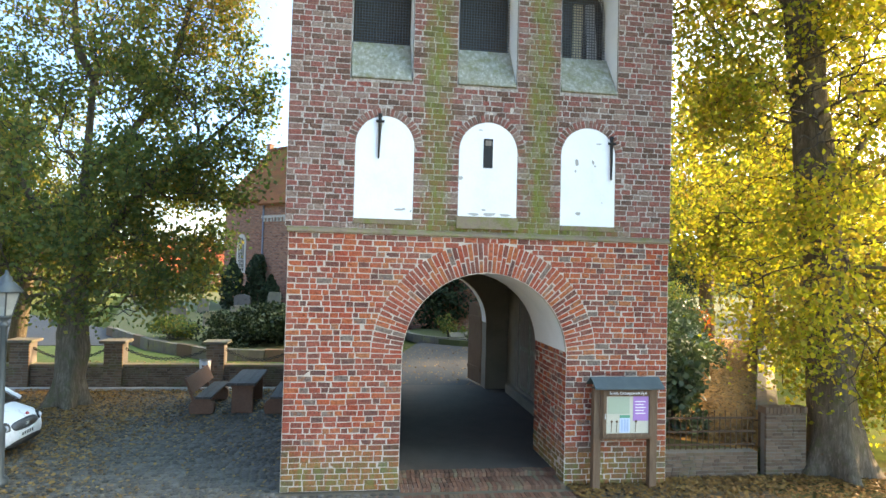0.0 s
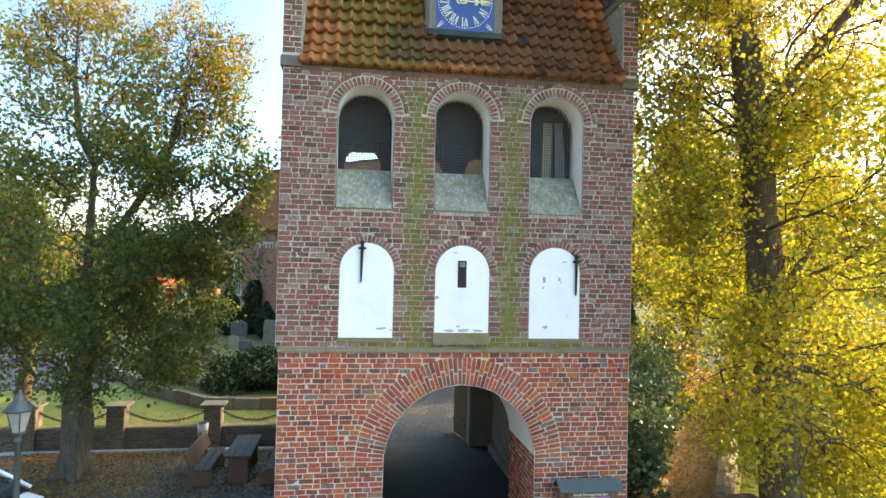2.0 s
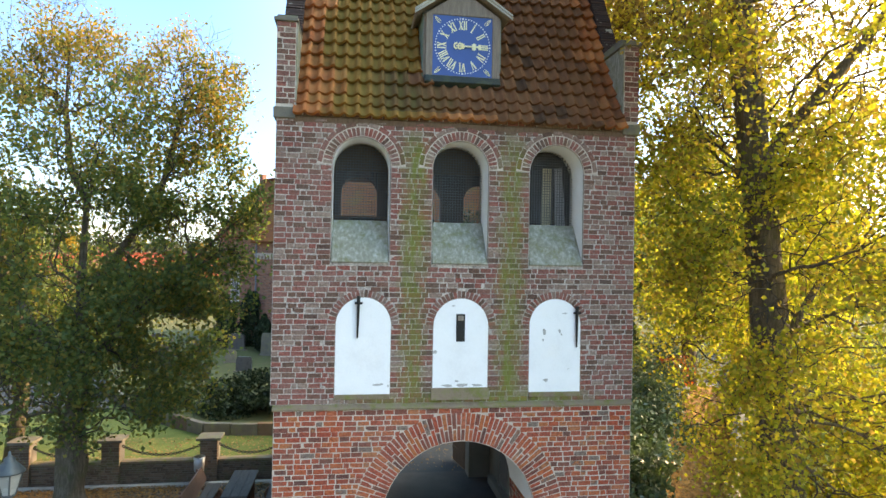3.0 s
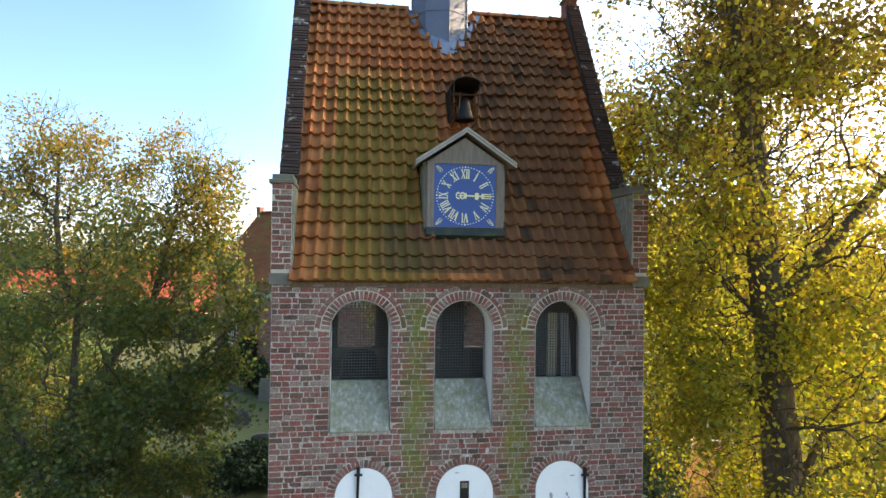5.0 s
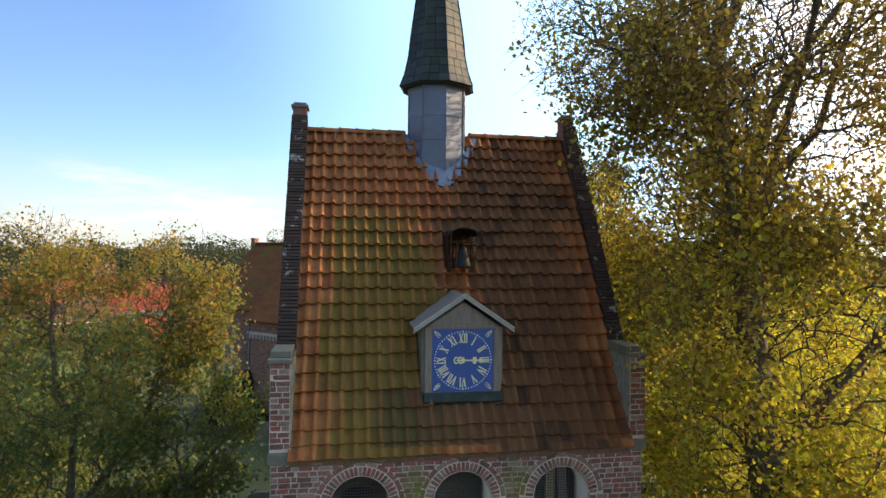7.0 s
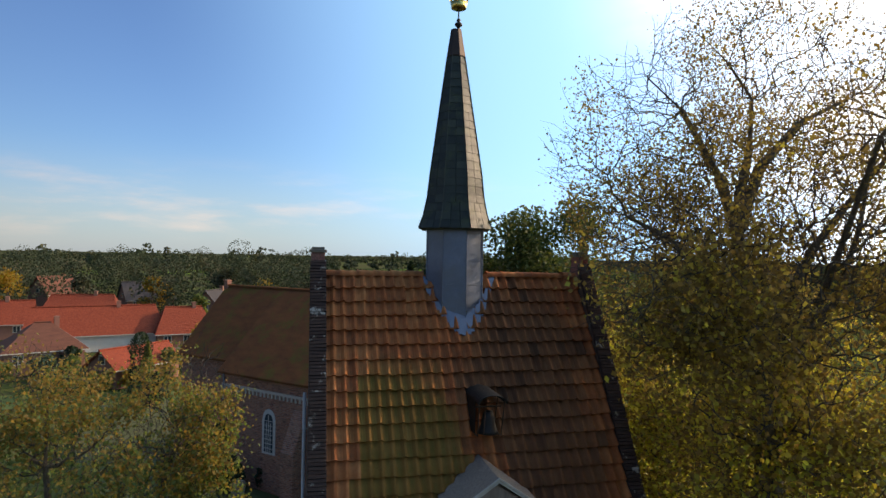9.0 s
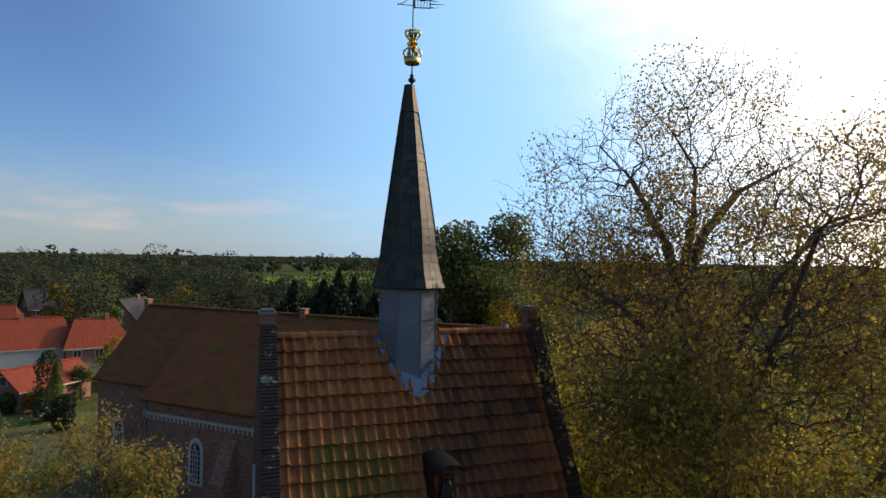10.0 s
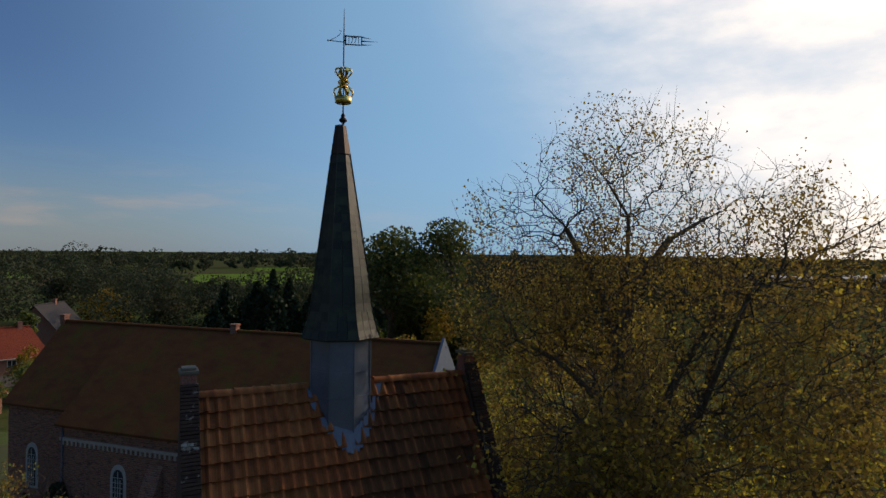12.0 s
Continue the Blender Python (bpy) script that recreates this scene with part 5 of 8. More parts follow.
# arched frieze under the eaves
s = Shape()
for i in range(32):
    x = JOIN + 0.3 + i * 0.36
    s.box(x - 0.07, x + 0.07, W1, W1 + 0.09, 6.75, 7.02)
s.box(JOIN, 18.4, W1, W1 + 0.1, 7.02, 7.2)
part("frieze", moved(s, CHM), surface("pale_frieze", [(0.42, 0.36, 0.31), (0.55, 0.49, 0.43)], 4, 30, 0.9, relief=0.4), church, "pale brick corbel frieze")
GLASS = surface("dark_leaded_glass", [(0.03, 0.035, 0.045), (0.07, 0.08, 0.10)], 3, 20, 0.2, relief=0.15)
for x, y, sc in ((11.4, W1, 1.0), (2.6, W0, 0.9), (21.5, W1, 1.0)):
    def gothic(w, z0, z1, n=8):
        top = z1 - 1.5 * w
        return [(x + w, z0), *[(x + w * (1 - t * t * 1.0), top + (z1 - top) * math.sin(t * math.pi / 2)) for t in [i / n for i in range(n + 1)]], *[(x - w * (1 - t * t), top + (z1 - top) * math.sin(t * math.pi / 2)) for t in [1 - i / n for i in range(1, n + 1)]], (x - w, z0)]
    win = part("window", moved(Shape().extrude(gothic(0.62 * sc, 3.0, 6.0), "y", y - 0.1, y + 0.04), CHM), PALE_STONE, church, "pointed window with pale surround", bevel=0.02)
    part("pane", moved(Shape().extrude(gothic(0.4 * sc, 3.15, 5.7), "y", y, y + 0.05), CHM), GLASS, win, "dark leaded glass")
    for k in (-1, 0, 1):
        bar = Shape().box(x + k * 0.19 - 0.02, x + k * 0.19 + 0.02, y + 0.05, y + 0.08, 3.15, 5.6 - abs(k) * 0.5)
        part("glazing_bar", moved(bar, CHM), PALE_STONE, win)
    for k in range(7):
        bar = Shape().box(x - 0.38 * sc, x + 0.38 * sc, y + 0.05, y + 0.075, 3.4 + k * 0.3, 3.43 + k * 0.3)
        part("glazing_bar", moved(bar, CHM), PALE_STONE, win)
s = Shape().extrude([(W1, 0), (W1 + 1.1, 0), (W1 + 1.1, 3.8), (W1, 6.3)], "x", 13.6, 14.7)
part("buttress", moved(s, CHM), CH_BRICK, church, "sloping brick buttress", bevel=0.03)
part("downpipe", moved(Shape().tube([(JOIN + 0.2, W1 + 0.08, 0), (JOIN + 0.2, W1 + 0.08, 7.9)], 0.06, 8), CHM), LEAD, church, "grey downpipe")
s = Shape().rings([[(END + dx, -a * 0.98, EV - 0.3), (END + dx, 0, CR_Z + 0.35), (END + dx, a * 0.98, EV - 0.3)] for dx in (0.0, 0.16)])
part("gable_parapet", moved(s, CHM), LEAD, church, "gable edge dressed with grey lead")

# ---------------- trees ----------------
def ellipsoids(rng, lumps, count, keep, shell=0.0):
    """Points spread through a crown of lumps (centre, radii, share)."""
    out, total = [], sum(l[2] for l in lumps)
    while len(out) < count:
        r, k = rng.random() * total, 0
        while r > lumps[k][2]:
            r -= lumps[k][2]
            k += 1
        c, rad, _ = lumps[k]
        d = rng.normal(size=3)
        d /= np.linalg.norm(d)
        q = rng.random() ** (1 / 3)
        q = shell + (1 - shell) * q
        p = np.array(c) + d * np.array(rad) * q
        if keep(p):
            out.append(p)
    return np.array(out)


def grow(rng, trunk, tips, pull=0.35, chains=()):
    """Join crown points to a trunk line, each to the node that is nearest by way of the wood. Returns nodes and parents."""
    nodes = [np.array(p, float) for p in trunk]
    parents = [-1] + list(range(len(trunk) - 1))
    length = [0.0]
    for i in range(1, len(nodes)):
        length.append(length[-1] + np.linalg.norm(nodes[i] - nodes[i - 1]) * 0.55)
    for chain in chains:
        prev = min(range(len(trunk)), key=lambda i: np.linalg.norm(nodes[i] - np.array(chain[0])) + (0.0 if nodes[i][2] < chain[0][2] else 9.0))
        for p in chain:
            nodes.append(np.array(p, float))
            parents.append(prev)
            length.append(length[prev] + np.linalg.norm(nodes[-1] - nodes[prev]) * 0.6)
            prev = len(nodes) - 1
    start = nodes[len(trunk) // 2]
    order = np.argsort(np.linalg.norm(tips - start, axis=1))
    big = np.zeros((len(nodes) + 3 * len(tips), 3))
    big[:len(nodes)] = nodes
    path = np.zeros(len(big))
    path[:len(nodes)] = length
    n = len(nodes)
    low = len(trunk) // 3
    for i in order:
        d = np.linalg.norm(big[low:n] - tips[i], axis=1)
        j = low + int(np.argmin(d + pull * path[low:n]))
        gap = np.linalg.norm(tips[i] - big[j])
        m = 3 if gap > 1.5 else 2
        prev = j
        for q in range(1, m + 1):
            t = q / m
            p = big[j] * (1 - t) + tips[i] * t
            if q < m:
                p = p + rng.normal(size=3) * gap * 0.07 + np.array((0, 0, 0.10 * gap * math.sin(math.pi * t)))
            big[n], path[n] = p, path[prev] + np.linalg.norm(p - big[prev])
            parents.append(prev)
            prev = n
            n += 1
    return big[:n], parents


def limb_shapes(nodes, parents, tip_r, power, trunk_count, thin, chains=()):
    """Tapered tubes along the wood: limbs and twigs as two shapes."""
    n = len(nodes)
    load = np.zeros(n)
    kids = np.zeros(n, int)
    for i in range(n - 1, -1, -1):
        if kids[i] == 0:
            load[i] = 1
        if parents[i] >= 0:
            load[parents[i]] += load[i]
            kids[parents[i]] += 1
    rad = tip_r * load ** power
    i = trunk_count
    for chain in chains:
        for k in range(len(chain)):
            rad[i] = max(rad[i], 0.15 * (1 - (k + 0.6) / len(chain)) ** 1.25)
            i += 1
    limbs, twigs = Shape(), Shape()
    for i in range(n):
        p = parents[i]
        if p < 0 or i < trunk_count:
            continue
        r0, r1 = min(rad[p], rad[i] * 1.35), rad[i]
        if r1 > thin:
            limbs.tube([nodes[p], nodes[i]], [r0, r1], 7 if r1 > 0.08 else 5, False)
        else:
            twigs.tube([nodes[p], nodes[i]], [r0, r1], 3, False)
    return limbs, twigs, load, kids


def leaf_cloud(rng, centres, per, spread, size, droop=0.3, smaller_above=0.0):
    """Small folded leaves round the given points, as one shape of four-cornered leaves."""
    n = len(centres) * per
    c = np.repeat(centres, per, axis=0) + rng.normal(size=(n, 3)) * spread
    a = rng.normal(size=(n, 3))
    a[:, 2] -= droop
    a /= np.linalg.norm(a, axis=1)[:, None]
    b = np.cross(a, rng.normal(size=(n, 3)))
    b /= np.linalg.norm(b, axis=1)[:, None]
    w = np.cross(a, b)
    L = (size * rng.uniform(0.65, 1.3, n))[:, None]
    if smaller_above:
        L = L * np.clip(1 - (c[:, 2:] - smaller_above) * 0.09, 0.6, 1.0)
    v = np.stack([c - a * L * 0.5, c + b * L * 0.42 + w * L * 0.12, c + a * L * 0.55, c - b * L * 0.42 + w * L * 0.12], 1).reshape(-1, 3)
    s = Shape()
    s.v = v
    s.f = np.arange(4 * n).reshape(-1, 4)
    return s


def cloud_object(name, s, material, parent=None):
    me = bpy.data.meshes.new(name)
    n = len(s.f)
    me.vertices.add(len(s.v))
    me.vertices.foreach_set("co", np.asarray(s.v, np.float32).ravel())
    me.loops.add(4 * n)
    me.loops.foreach_set("vertex_index", np.asarray(s.f, np.int32).ravel())
    me.polygons.add(n)
    me.polygons.foreach_set("loop_start", np.arange(0, 4 * n, 4, dtype=np.int32))
    me.update(calc_edges=True)
    me.materials.append(material)
    ob = new(name, me)
    if parent:
        hang(ob, parent)
    return ob


def trunk_shape(line, radii, rng, sides=22, ribs=0.05):
    """A ribbed, knotty trunk with a flared foot along a line."""
    s, out = Shape(), []
    ph = rng.random() * 6
    line, radii = np.array(line, float), np.array(radii)
    run = np.concatenate([[0], np.cumsum(np.linalg.norm(np.diff(line, axis=0), axis=1))])
    n = int(run[-1] / 0.16) + 2
    knots = [(rng.uniform(0.5, 4.5), rng.random() * 6.28, rng.uniform(0.12, 0.3)) for _ in range(11)]
    for q in np.linspace(0, run[-1], n):
        p = np.array([np.interp(q, run, line[:, k]) for k in range(3)])
        r = np.interp(q, run, radii)
        flare = max(0.0, 1 - p[2] / 0.9)
        row = []
        for j in range(sides):
            a = 2 * math.pi * j / sides
            k = 1 + (ribs + 0.42 * flare * flare) * math.sin(5 * a + ph + 0.25 * q) + ribs * math.sin(11 * a + q * 0.9) + 0.16 * flare
            k += 0.14 * noise.noise(Vector((math.cos(a) * 1.6, math.sin(a) * 1.6, p[2] * 0.9 + ph)))
            for kz, ka, ks in knots:
                d = ((p[2] - kz) / 0.22) ** 2 + ((math.remainder(a - ka, 2 * math.pi)) / 0.45) ** 2
                k += ks * math.exp(-d)
            row.append((p[0] + r * k * math.cos(a), p[1] + r * k * math.sin(a), p[2]))
        out.append(row)
    return s.rings(out)


def broad_tree(name, label, seed, line, radii, lumps, tips, keep, leaf, per, spread, size, leafy=1.0, tip_r=0.0055, power=0.485, pull=0.35, gaps=-0.12, leaders=(), bare_above=99.0, clump=0.75):
    rng = np.random.default_rng(seed)
    tree = thing(name, line[0], label, "tree")
    pts = ellipsoids(rng, lumps, tips, keep)
    nodes, parents = grow(rng, line, pts, pull, leaders)
    limbs, twigs, load, kids = limb_shapes(nodes, parents, tip_r, power, len(line), 0.022, leaders)
    for i in range(len(line), len(nodes)):
        if kids[i] == 0 and nodes[i][2] > bare_above:
            out = nodes[i] - nodes[parents[i]]
            out = out / (np.linalg.norm(out) + 1e-6)
            for _ in range(2):
                d = out * 0.7 + rng.normal(size=3) * 0.45 + np.array((0, 0, 0.35))
                e = nodes[i] + d * rng.uniform(0.2, 0.5)
                twigs.tube([nodes[i], (nodes[i] + e) / 2 + rng.normal(size=3) * 0.03, e], [0.006, 0.0045, 0.002], 3, False)
    part("trunk", trunk_shape(line, radii, rng), BARK, tree, "rough grey-brown trunk", True)
    part("branchwork", limbs, BARK, tree, "dark spreading limbs", True, kind="stuff")
    part("brushwood", twigs, TWIG, tree, "fine dark twigs", kind="stuff")
    small = np.array([i for i in range(len(line), len(nodes)) if load[i] <= 5])
    chosen = small[rng.random(len(small)) < leafy] if not callable(leafy) else np.array([i for i in small if rng.random() < leafy(nodes[i])])
    chosen = np.array([i for i in chosen if noise.noise(Vector(nodes[i]) * clump) > (gaps(nodes[i]) if callable(gaps) else gaps)])
    back = np.array([nodes[parents[i]] for i in chosen])
    mid = np.concatenate([nodes[chosen], nodes[chosen] * 0.5 + back * 0.5])
    ob = cloud_object("crown", leaf_cloud(rng, mid, per, spread, size, 0.3, bare_above), leaf, tree)
    tagged(ob, kind="stuff")
    return tree


def clear_of_tower(p):
    if p[2] < 0.6 or (p[0] < (6.5 if p[2] < 2.0 else 5.5) and p[2] < 6.0 and p[1] > -2.5):
        return False
    if -3.6 < p[0] < 4.0 and -0.3 < p[1] < 8.5 and p[2] < 9.8:
        return False
    if p[0] < 3.95 and -0.4 < p[1] < 8.5 and p[2] < 16.6:
        return False
    return True


broad_tree("lime_tree", "tall old lime tree with yellow autumn leaves beside the tower", 3,
           [(7.15, 0.3, -0.1), (7.12, 0.3, 0.8), (7.0, 0.3, 2.0), (6.8, 0.28, 4.0), (6.55, 0.25, 6.5), (6.3, 0.25, 9.0), (6.0, 0.25, 11.2), (5.9, 0.4, 13.5), (5.5, 0.45, 15.3), (5.3, 0.5, 17.0)],
           [0.52, 0.43, 0.385, 0.36, 0.34, 0.30, 0.27, 0.22, 0.16, 0.10],
           [((8.2, 0.8, 6.3), (3.9, 4.2, 5.4), 2.0), ((6.05, -0.75, 5.0), (1.0, 0.6, 4.4), 0.35), ((5.0, 0.3, 8.6), (0.9, 1.2, 2.4), 0.12), ((7.3, 0.3, 12.8), (3.9, 4.4, 4.4), 1.7), ((5.8, 0.8, 19.2), (2.9, 2.7, 3.1), 0.85), ((3.7, 1.1, 18.5), (2.2, 2.1, 2.2), 0.4), ((8.6, -0.8, 18.3), (2.7, 2.3, 2.8), 0.6), ((10.6, -2.0, 16.8), (2.6, 2.4, 3.6), 0.6), ((3.6, -2.0, 15.8), (2.4, 1.9, 2.0), 0.35), ((5.2, -3.0, 17.6), (2.4, 1.9, 2.6), 0.4), ((4.6, -1.6, 12.5), (1.9, 1.2, 3.2), 0.35), ((6.3, 3.8, 14.3), (2.4, 2.5, 3.4), 0.8), ((5.3, 3.0, 11.2), (1.3, 2.3, 3.6), 0.5), ((4.7, 3.2, 17.7), (1.7, 1.8, 1.3), 0.3), ((9.6, 0.8, 2.3), (1.9, 2.0, 2.2), 0.4), ((2.5, -2.2, 16.2), (2.0, 1.3, 1.2), 0.28)],
           11500, clear_of_tower, LIME_LEAF, 10, 0.27, 0.096, leafy=lambda p: 1.0 if p[2] < 12 else max(0.72, 1.0 - (p[2] - 12) * 0.07), gaps=lambda p: max(-0.06, min(0.05, (p[2] - 11) * 0.03)), clump=0.62, bare_above=14.5, tip_r=0.0062, power=0.44,
           leaders=([(5.9, 0.2, 14.6), (6.04, 0.0, 15.65), (6.38, -0.3, 16.7), (7.0, -0.6, 17.7), (7.6, -0.8, 18.5), (9.0, -1.3, 19.0), (10.6, -1.8, 19.8)],
                    [(5.4, 0.55, 17.9), (5.65, 0.6, 18.8), (5.85, 0.8, 19.9), (5.4, 1.0, 20.7)], [(5.0, 0.7, 18.2), (4.3, 1.0, 19.6), (3.7, 1.3, 20.3)],
                    [(5.9, 0.6, 18.4), (6.8, 0.5, 19.4), (7.8, 0.4, 19.9), (8.6, 0.5, 20.9)], [(5.2, 0.3, 15.6), (4.45, 0.3, 16.2), (3.7, 0.5, 16.9), (2.9, 0.7, 17.3)],
                    [(6.4, 0.2, 14.7), (7.2, 0.0, 15.6), (7.5, -0.3, 17.2), (8.3, 0.2, 18.6)], [(5.8, -0.4, 14.4), (5.5, -1.6, 16.2), (5.2, -2.8, 18.4)],
                    [(6.9, 0.0, 9.8), (8.2, -0.4, 11.5), (9.4, -1.0, 13.5), (10.4, -1.8, 16.0)], [(7.3, 0.6, 5.5), (8.8, 1.2, 7.0), (10.2, 1.6, 8.2)], [(5.2, -0.6, 11.8), (4.6, -1.4, 13.0), (3.8, -1.9, 15.0), (2.4, -2.3, 16.4)]))


def yard_tree_room(p):
    edge = -6.0 if p[2] < 2.8 else -5.5 if p[2] < 4.6 else -7.3 if p[2] < 5.3 else -4.3 if p[2] < 9.0 else -5.0
    return p[2] > 2.0 and p[0] < edge


broad_tree("maple_tree", "gnarled yard tree with green leaves turning yellow", 5,
           [(-9.15, 6.5, -0.1), (-9.15, 6.5, 0.7), (-9.1, 6.55, 1.4), (-9.15, 6.6, 2.4), (-9.0, 6.7, 4.0), (-9.1, 6.8, 6.0), (-9.1, 7.0, 8.5)],
           [0.44, 0.33, 0.37, 0.27, 0.18, 0.11, 0.07],
           [((-9.2, 7.0, 6.2), (5.0, 3.9, 3.6), 1.5), ((-8.8, 7.1, 10.0), (4.2, 3.6, 2.5), 1.0), ((-9.8, 7.0, 12.3), (1.6, 1.5, 1.7), 0.3), ((-6.9, 7.2, 11.3), (2.0, 1.7, 1.5), 0.3), ((-6.6, 8.0, 12.3), (1.6, 1.6, 1.4), 0.22), ((-5.9, 7.2, 8.2), (1.8, 2.0, 1.9), 0.4), ((-12.5, 6.5, 6.5), (3.0, 3.0, 4.0), 0.6), ((-8.9, 6.6, 3.6), (3.6, 3.0, 1.5), 0.6), ((-7.2, 6.8, 5.7), (2.3, 2.2, 1.6), 0.5)],
           5200, yard_tree_room, GREEN_LEAF, 8, 0.21, 0.112, pull=0.3, gaps=lambda p: max(-0.08, min(0.04, (p[2] - 6.5) * 0.06)), bare_above=10.5,
           leaders=([(-8.4, 6.4, 4.4), (-7.4, 6.2, 5.6), (-6.2, 6.6, 6.8), (-5.2, 7.0, 7.9)], [(-9.9, 6.5, 4.6), (-10.8, 6.6, 6.2), (-11.8, 6.4, 7.2)], [(-8.6, 7.3, 6.6), (-7.4, 7.6, 8.6), (-6.8, 7.3, 10.8)], [(-9.5, 6.9, 9.3), (-9.7, 7.0, 10.9), (-9.7, 7.1, 12.6)]))

# ---------------- fittings of the archway and belfry ----------------
leaf_door = thing("door_1", (1.97, 8.64, 0.1), "open brown plank door leaf at the archway", "door", kind="structure")
DM = pose(1.97, 8.64, 0, 0, 0, 10)
for i in range(5):
    part("board", moved(Shape().box(-0.03, 0.02, 0.02 + i * 0.23, 0.24 + i * 0.23, 0.12, 2.62), DM), BROWN_WOOD, leaf_door, bevel=0.006)
for z in (0.5, 2.1):
    part("brace", moved(Shape().box(-0.06, -0.03, 0.04, 1.14, z, z + 0.12), DM), BROWN_WOOD, leaf_door)
cup = thing("cupboard_door", (2.6, 5.3, 0.4), "tall grey panelled double door in the passage wall", "door")
part("frame", Shape().box(2.58, 2.625, 4.3, 4.42, 0.4, 3.0).box(2.58, 2.625, 6.6, 6.72, 0.4, 3.0).box(2.58, 2.625, 4.3, 6.72, 2.9, 3.02).box(2.56, 2.625, 4.3, 6.72, 0.36, 0.44), GREY_WOOD, cup, bevel=0.008)
for y in (4.44, 5.52):
    leaf = part("leaf", Shape().box(2.6, 2.628, y, y + 1.06, 0.44, 2.9), GREY_PLASTER, cup, "grey painted leaf")
    for z0, z1 in ((0.55, 1.5), (1.62, 2.8)):
        part("panel", Shape().box(2.59, 2.6, y + 0.12, y + 0.94, z0, z1), GREY_WOOD, leaf, bevel=0.008)
solo("plinth", Shape().box(2.45, 2.62, 0.62, 7.5, 0.1, 0.36), PASSAGE, "low plastered plinth along the passage", "plinth", kind="structure", bevel=0.02)

GREY_PLANK = surface("silvered_plank", [(0.34, 0.33, 0.33), (0.5, 0.49, 0.49)], 4, 50, 0.85, relief=0.4, stretch=(6, 6, 0.7))
for x, y, lean, w, mat in ((2.06, 0.92, 0.03, 0.19, "pale_board"), (2.36, 0.9, -0.10, 0.075, ""), (2.44, 0.88, -0.15, 0.07, ""), (2.53, 0.86, -0.2, 0.07, "")):
    M = surface("pale_board", [(0.6, 0.48, 0.3), (0.72, 0.58, 0.38)], 4, 40, 0.8, relief=0.3, stretch=(5, 5, 0.6)) if mat else GREY_PLANK
    s = Shape().rings([[(x + lean * t + q, y + dy, 6.42 + t * 2.75) for q, dy in ((-w / 2, 0), (w / 2, 0), (w / 2, 0.05), (-w / 2, 0.05))] for t in (0, 0.9)])
    solo("plank", s, M, "weathered wooden plank leaning in the belfry", "plank", "planks in the belfry", bevel=0.006)
bell = thing("church_bell", (-1.64, 3.0, 6.42), "large dark bronze bell on a timber frame", "bell")
part("bell_body", Shape().lathe([(0.12, 7.92), (0.3, 7.88), (0.4, 7.7), (0.44, 7.3), (0.52, 6.95), (0.62, 6.72), (0.58, 6.72), (0.4, 7.2)], -1.64, 3.0, 24), IRON, bell, "dark bronze bell", True)
for x in (-2.5, -0.78):
    part("post", Shape().box(x - 0.1, x + 0.1, 2.9, 3.1, 6.42, 7.95), BROWN_WOOD, bell, bevel=0.01)
part("yoke", Shape().box(-2.6, -0.68, 2.92, 3.08, 7.72, 7.94), BROWN_WOOD, bell, bevel=0.01)

# ---------------- notice board ----------------
nb = thing("notice_board", (2.6, -0.2, 0), "brown wooden church notice board under a small grey roof", "notice board")
for x in (2.12, 3.22):
    part("post", Shape().box(x - 0.072, x + 0.072, -0.26, -0.13, -0.05, 1.72), BROWN_WOOD, nb, bevel=0.008)
part("case", Shape().box(2.17, 3.2, -0.29, -0.19, 0.86, 1.74), BROWN_WOOD, nb, "brown wooden case", bevel=0.008)
part("backing", Shape().box(2.27, 3.1, -0.296, -0.28, 0.96, 1.62), surface("cork_board", [(0.50, 0.47, 0.38), (0.60, 0.56, 0.46)], 3, 60, 0.85, relief=0.2), nb, "pale pin board")
case_frame = Shape()
for a, b, c, d in ((2.2, 2.27, 0.9, 1.7), (3.1, 3.17, 0.9, 1.7)):
    case_frame.box(a, b, -0.32, -0.27, c, d)
case_frame.box(2.27, 3.1, -0.32, -0.27, 0.9, 0.97).box(2.27, 3.1, -0.32, -0.27, 1.60, 1.7)
part("door_frame", case_frame, BROWN_WOOD, nb, "glazed door frame", bevel=0.006)
part("lock", Shape().box(2.235, 2.25, -0.335, -0.31, 1.22, 1.31), PALE_STONE, nb, "pale lock plate")
def poster(x0, x1, z0, z1, colour, label):
    m = surface("poster_print", [tuple(c * 0.9 for c in colour), colour], 2, 30, 0.5, relief=0.0)
    return part("poster", Shape().box(x0, x1, -0.301, -0.296, z0, z1), m, nb, label)
poster(2.30, 2.72, 1.30, 1.58, (0.36, 0.44, 0.33), "green landscape poster")
pp = poster(2.79, 3.09, 1.18, 1.60, (0.42, 0.20, 0.50), "purple poster with white lines")
for k in range(5):
    part("print_line", Shape().box(2.83, 3.03 - 0.03 * (k % 2), -0.303, -0.3, 1.50 - k * 0.05, 1.515 - k * 0.05), WHITE_PLASTER, pp)
wp = poster(2.53, 2.73, 0.98, 1.28, (0.55, 0.66, 0.80), "white and blue schedule")
part("print_head", Shape().box(2.53, 2.73, -0.304, -0.3, 1.23, 1.28), surface("green_print", [(0.05, 0.3, 0.2), (0.06, 0.33, 0.22)], 2, 30, 0.5, relief=0), wp)
for k in range(3):
    part("print_column", Shape().box(2.555 + k * 0.055, 2.595 + k * 0.055, -0.304, -0.3, 1.0, 1.21), surface("blue_print", [(0.3, 0.42, 0.6), (0.36, 0.5, 0.68)], 2, 30, 0.5, relief=0), wp)
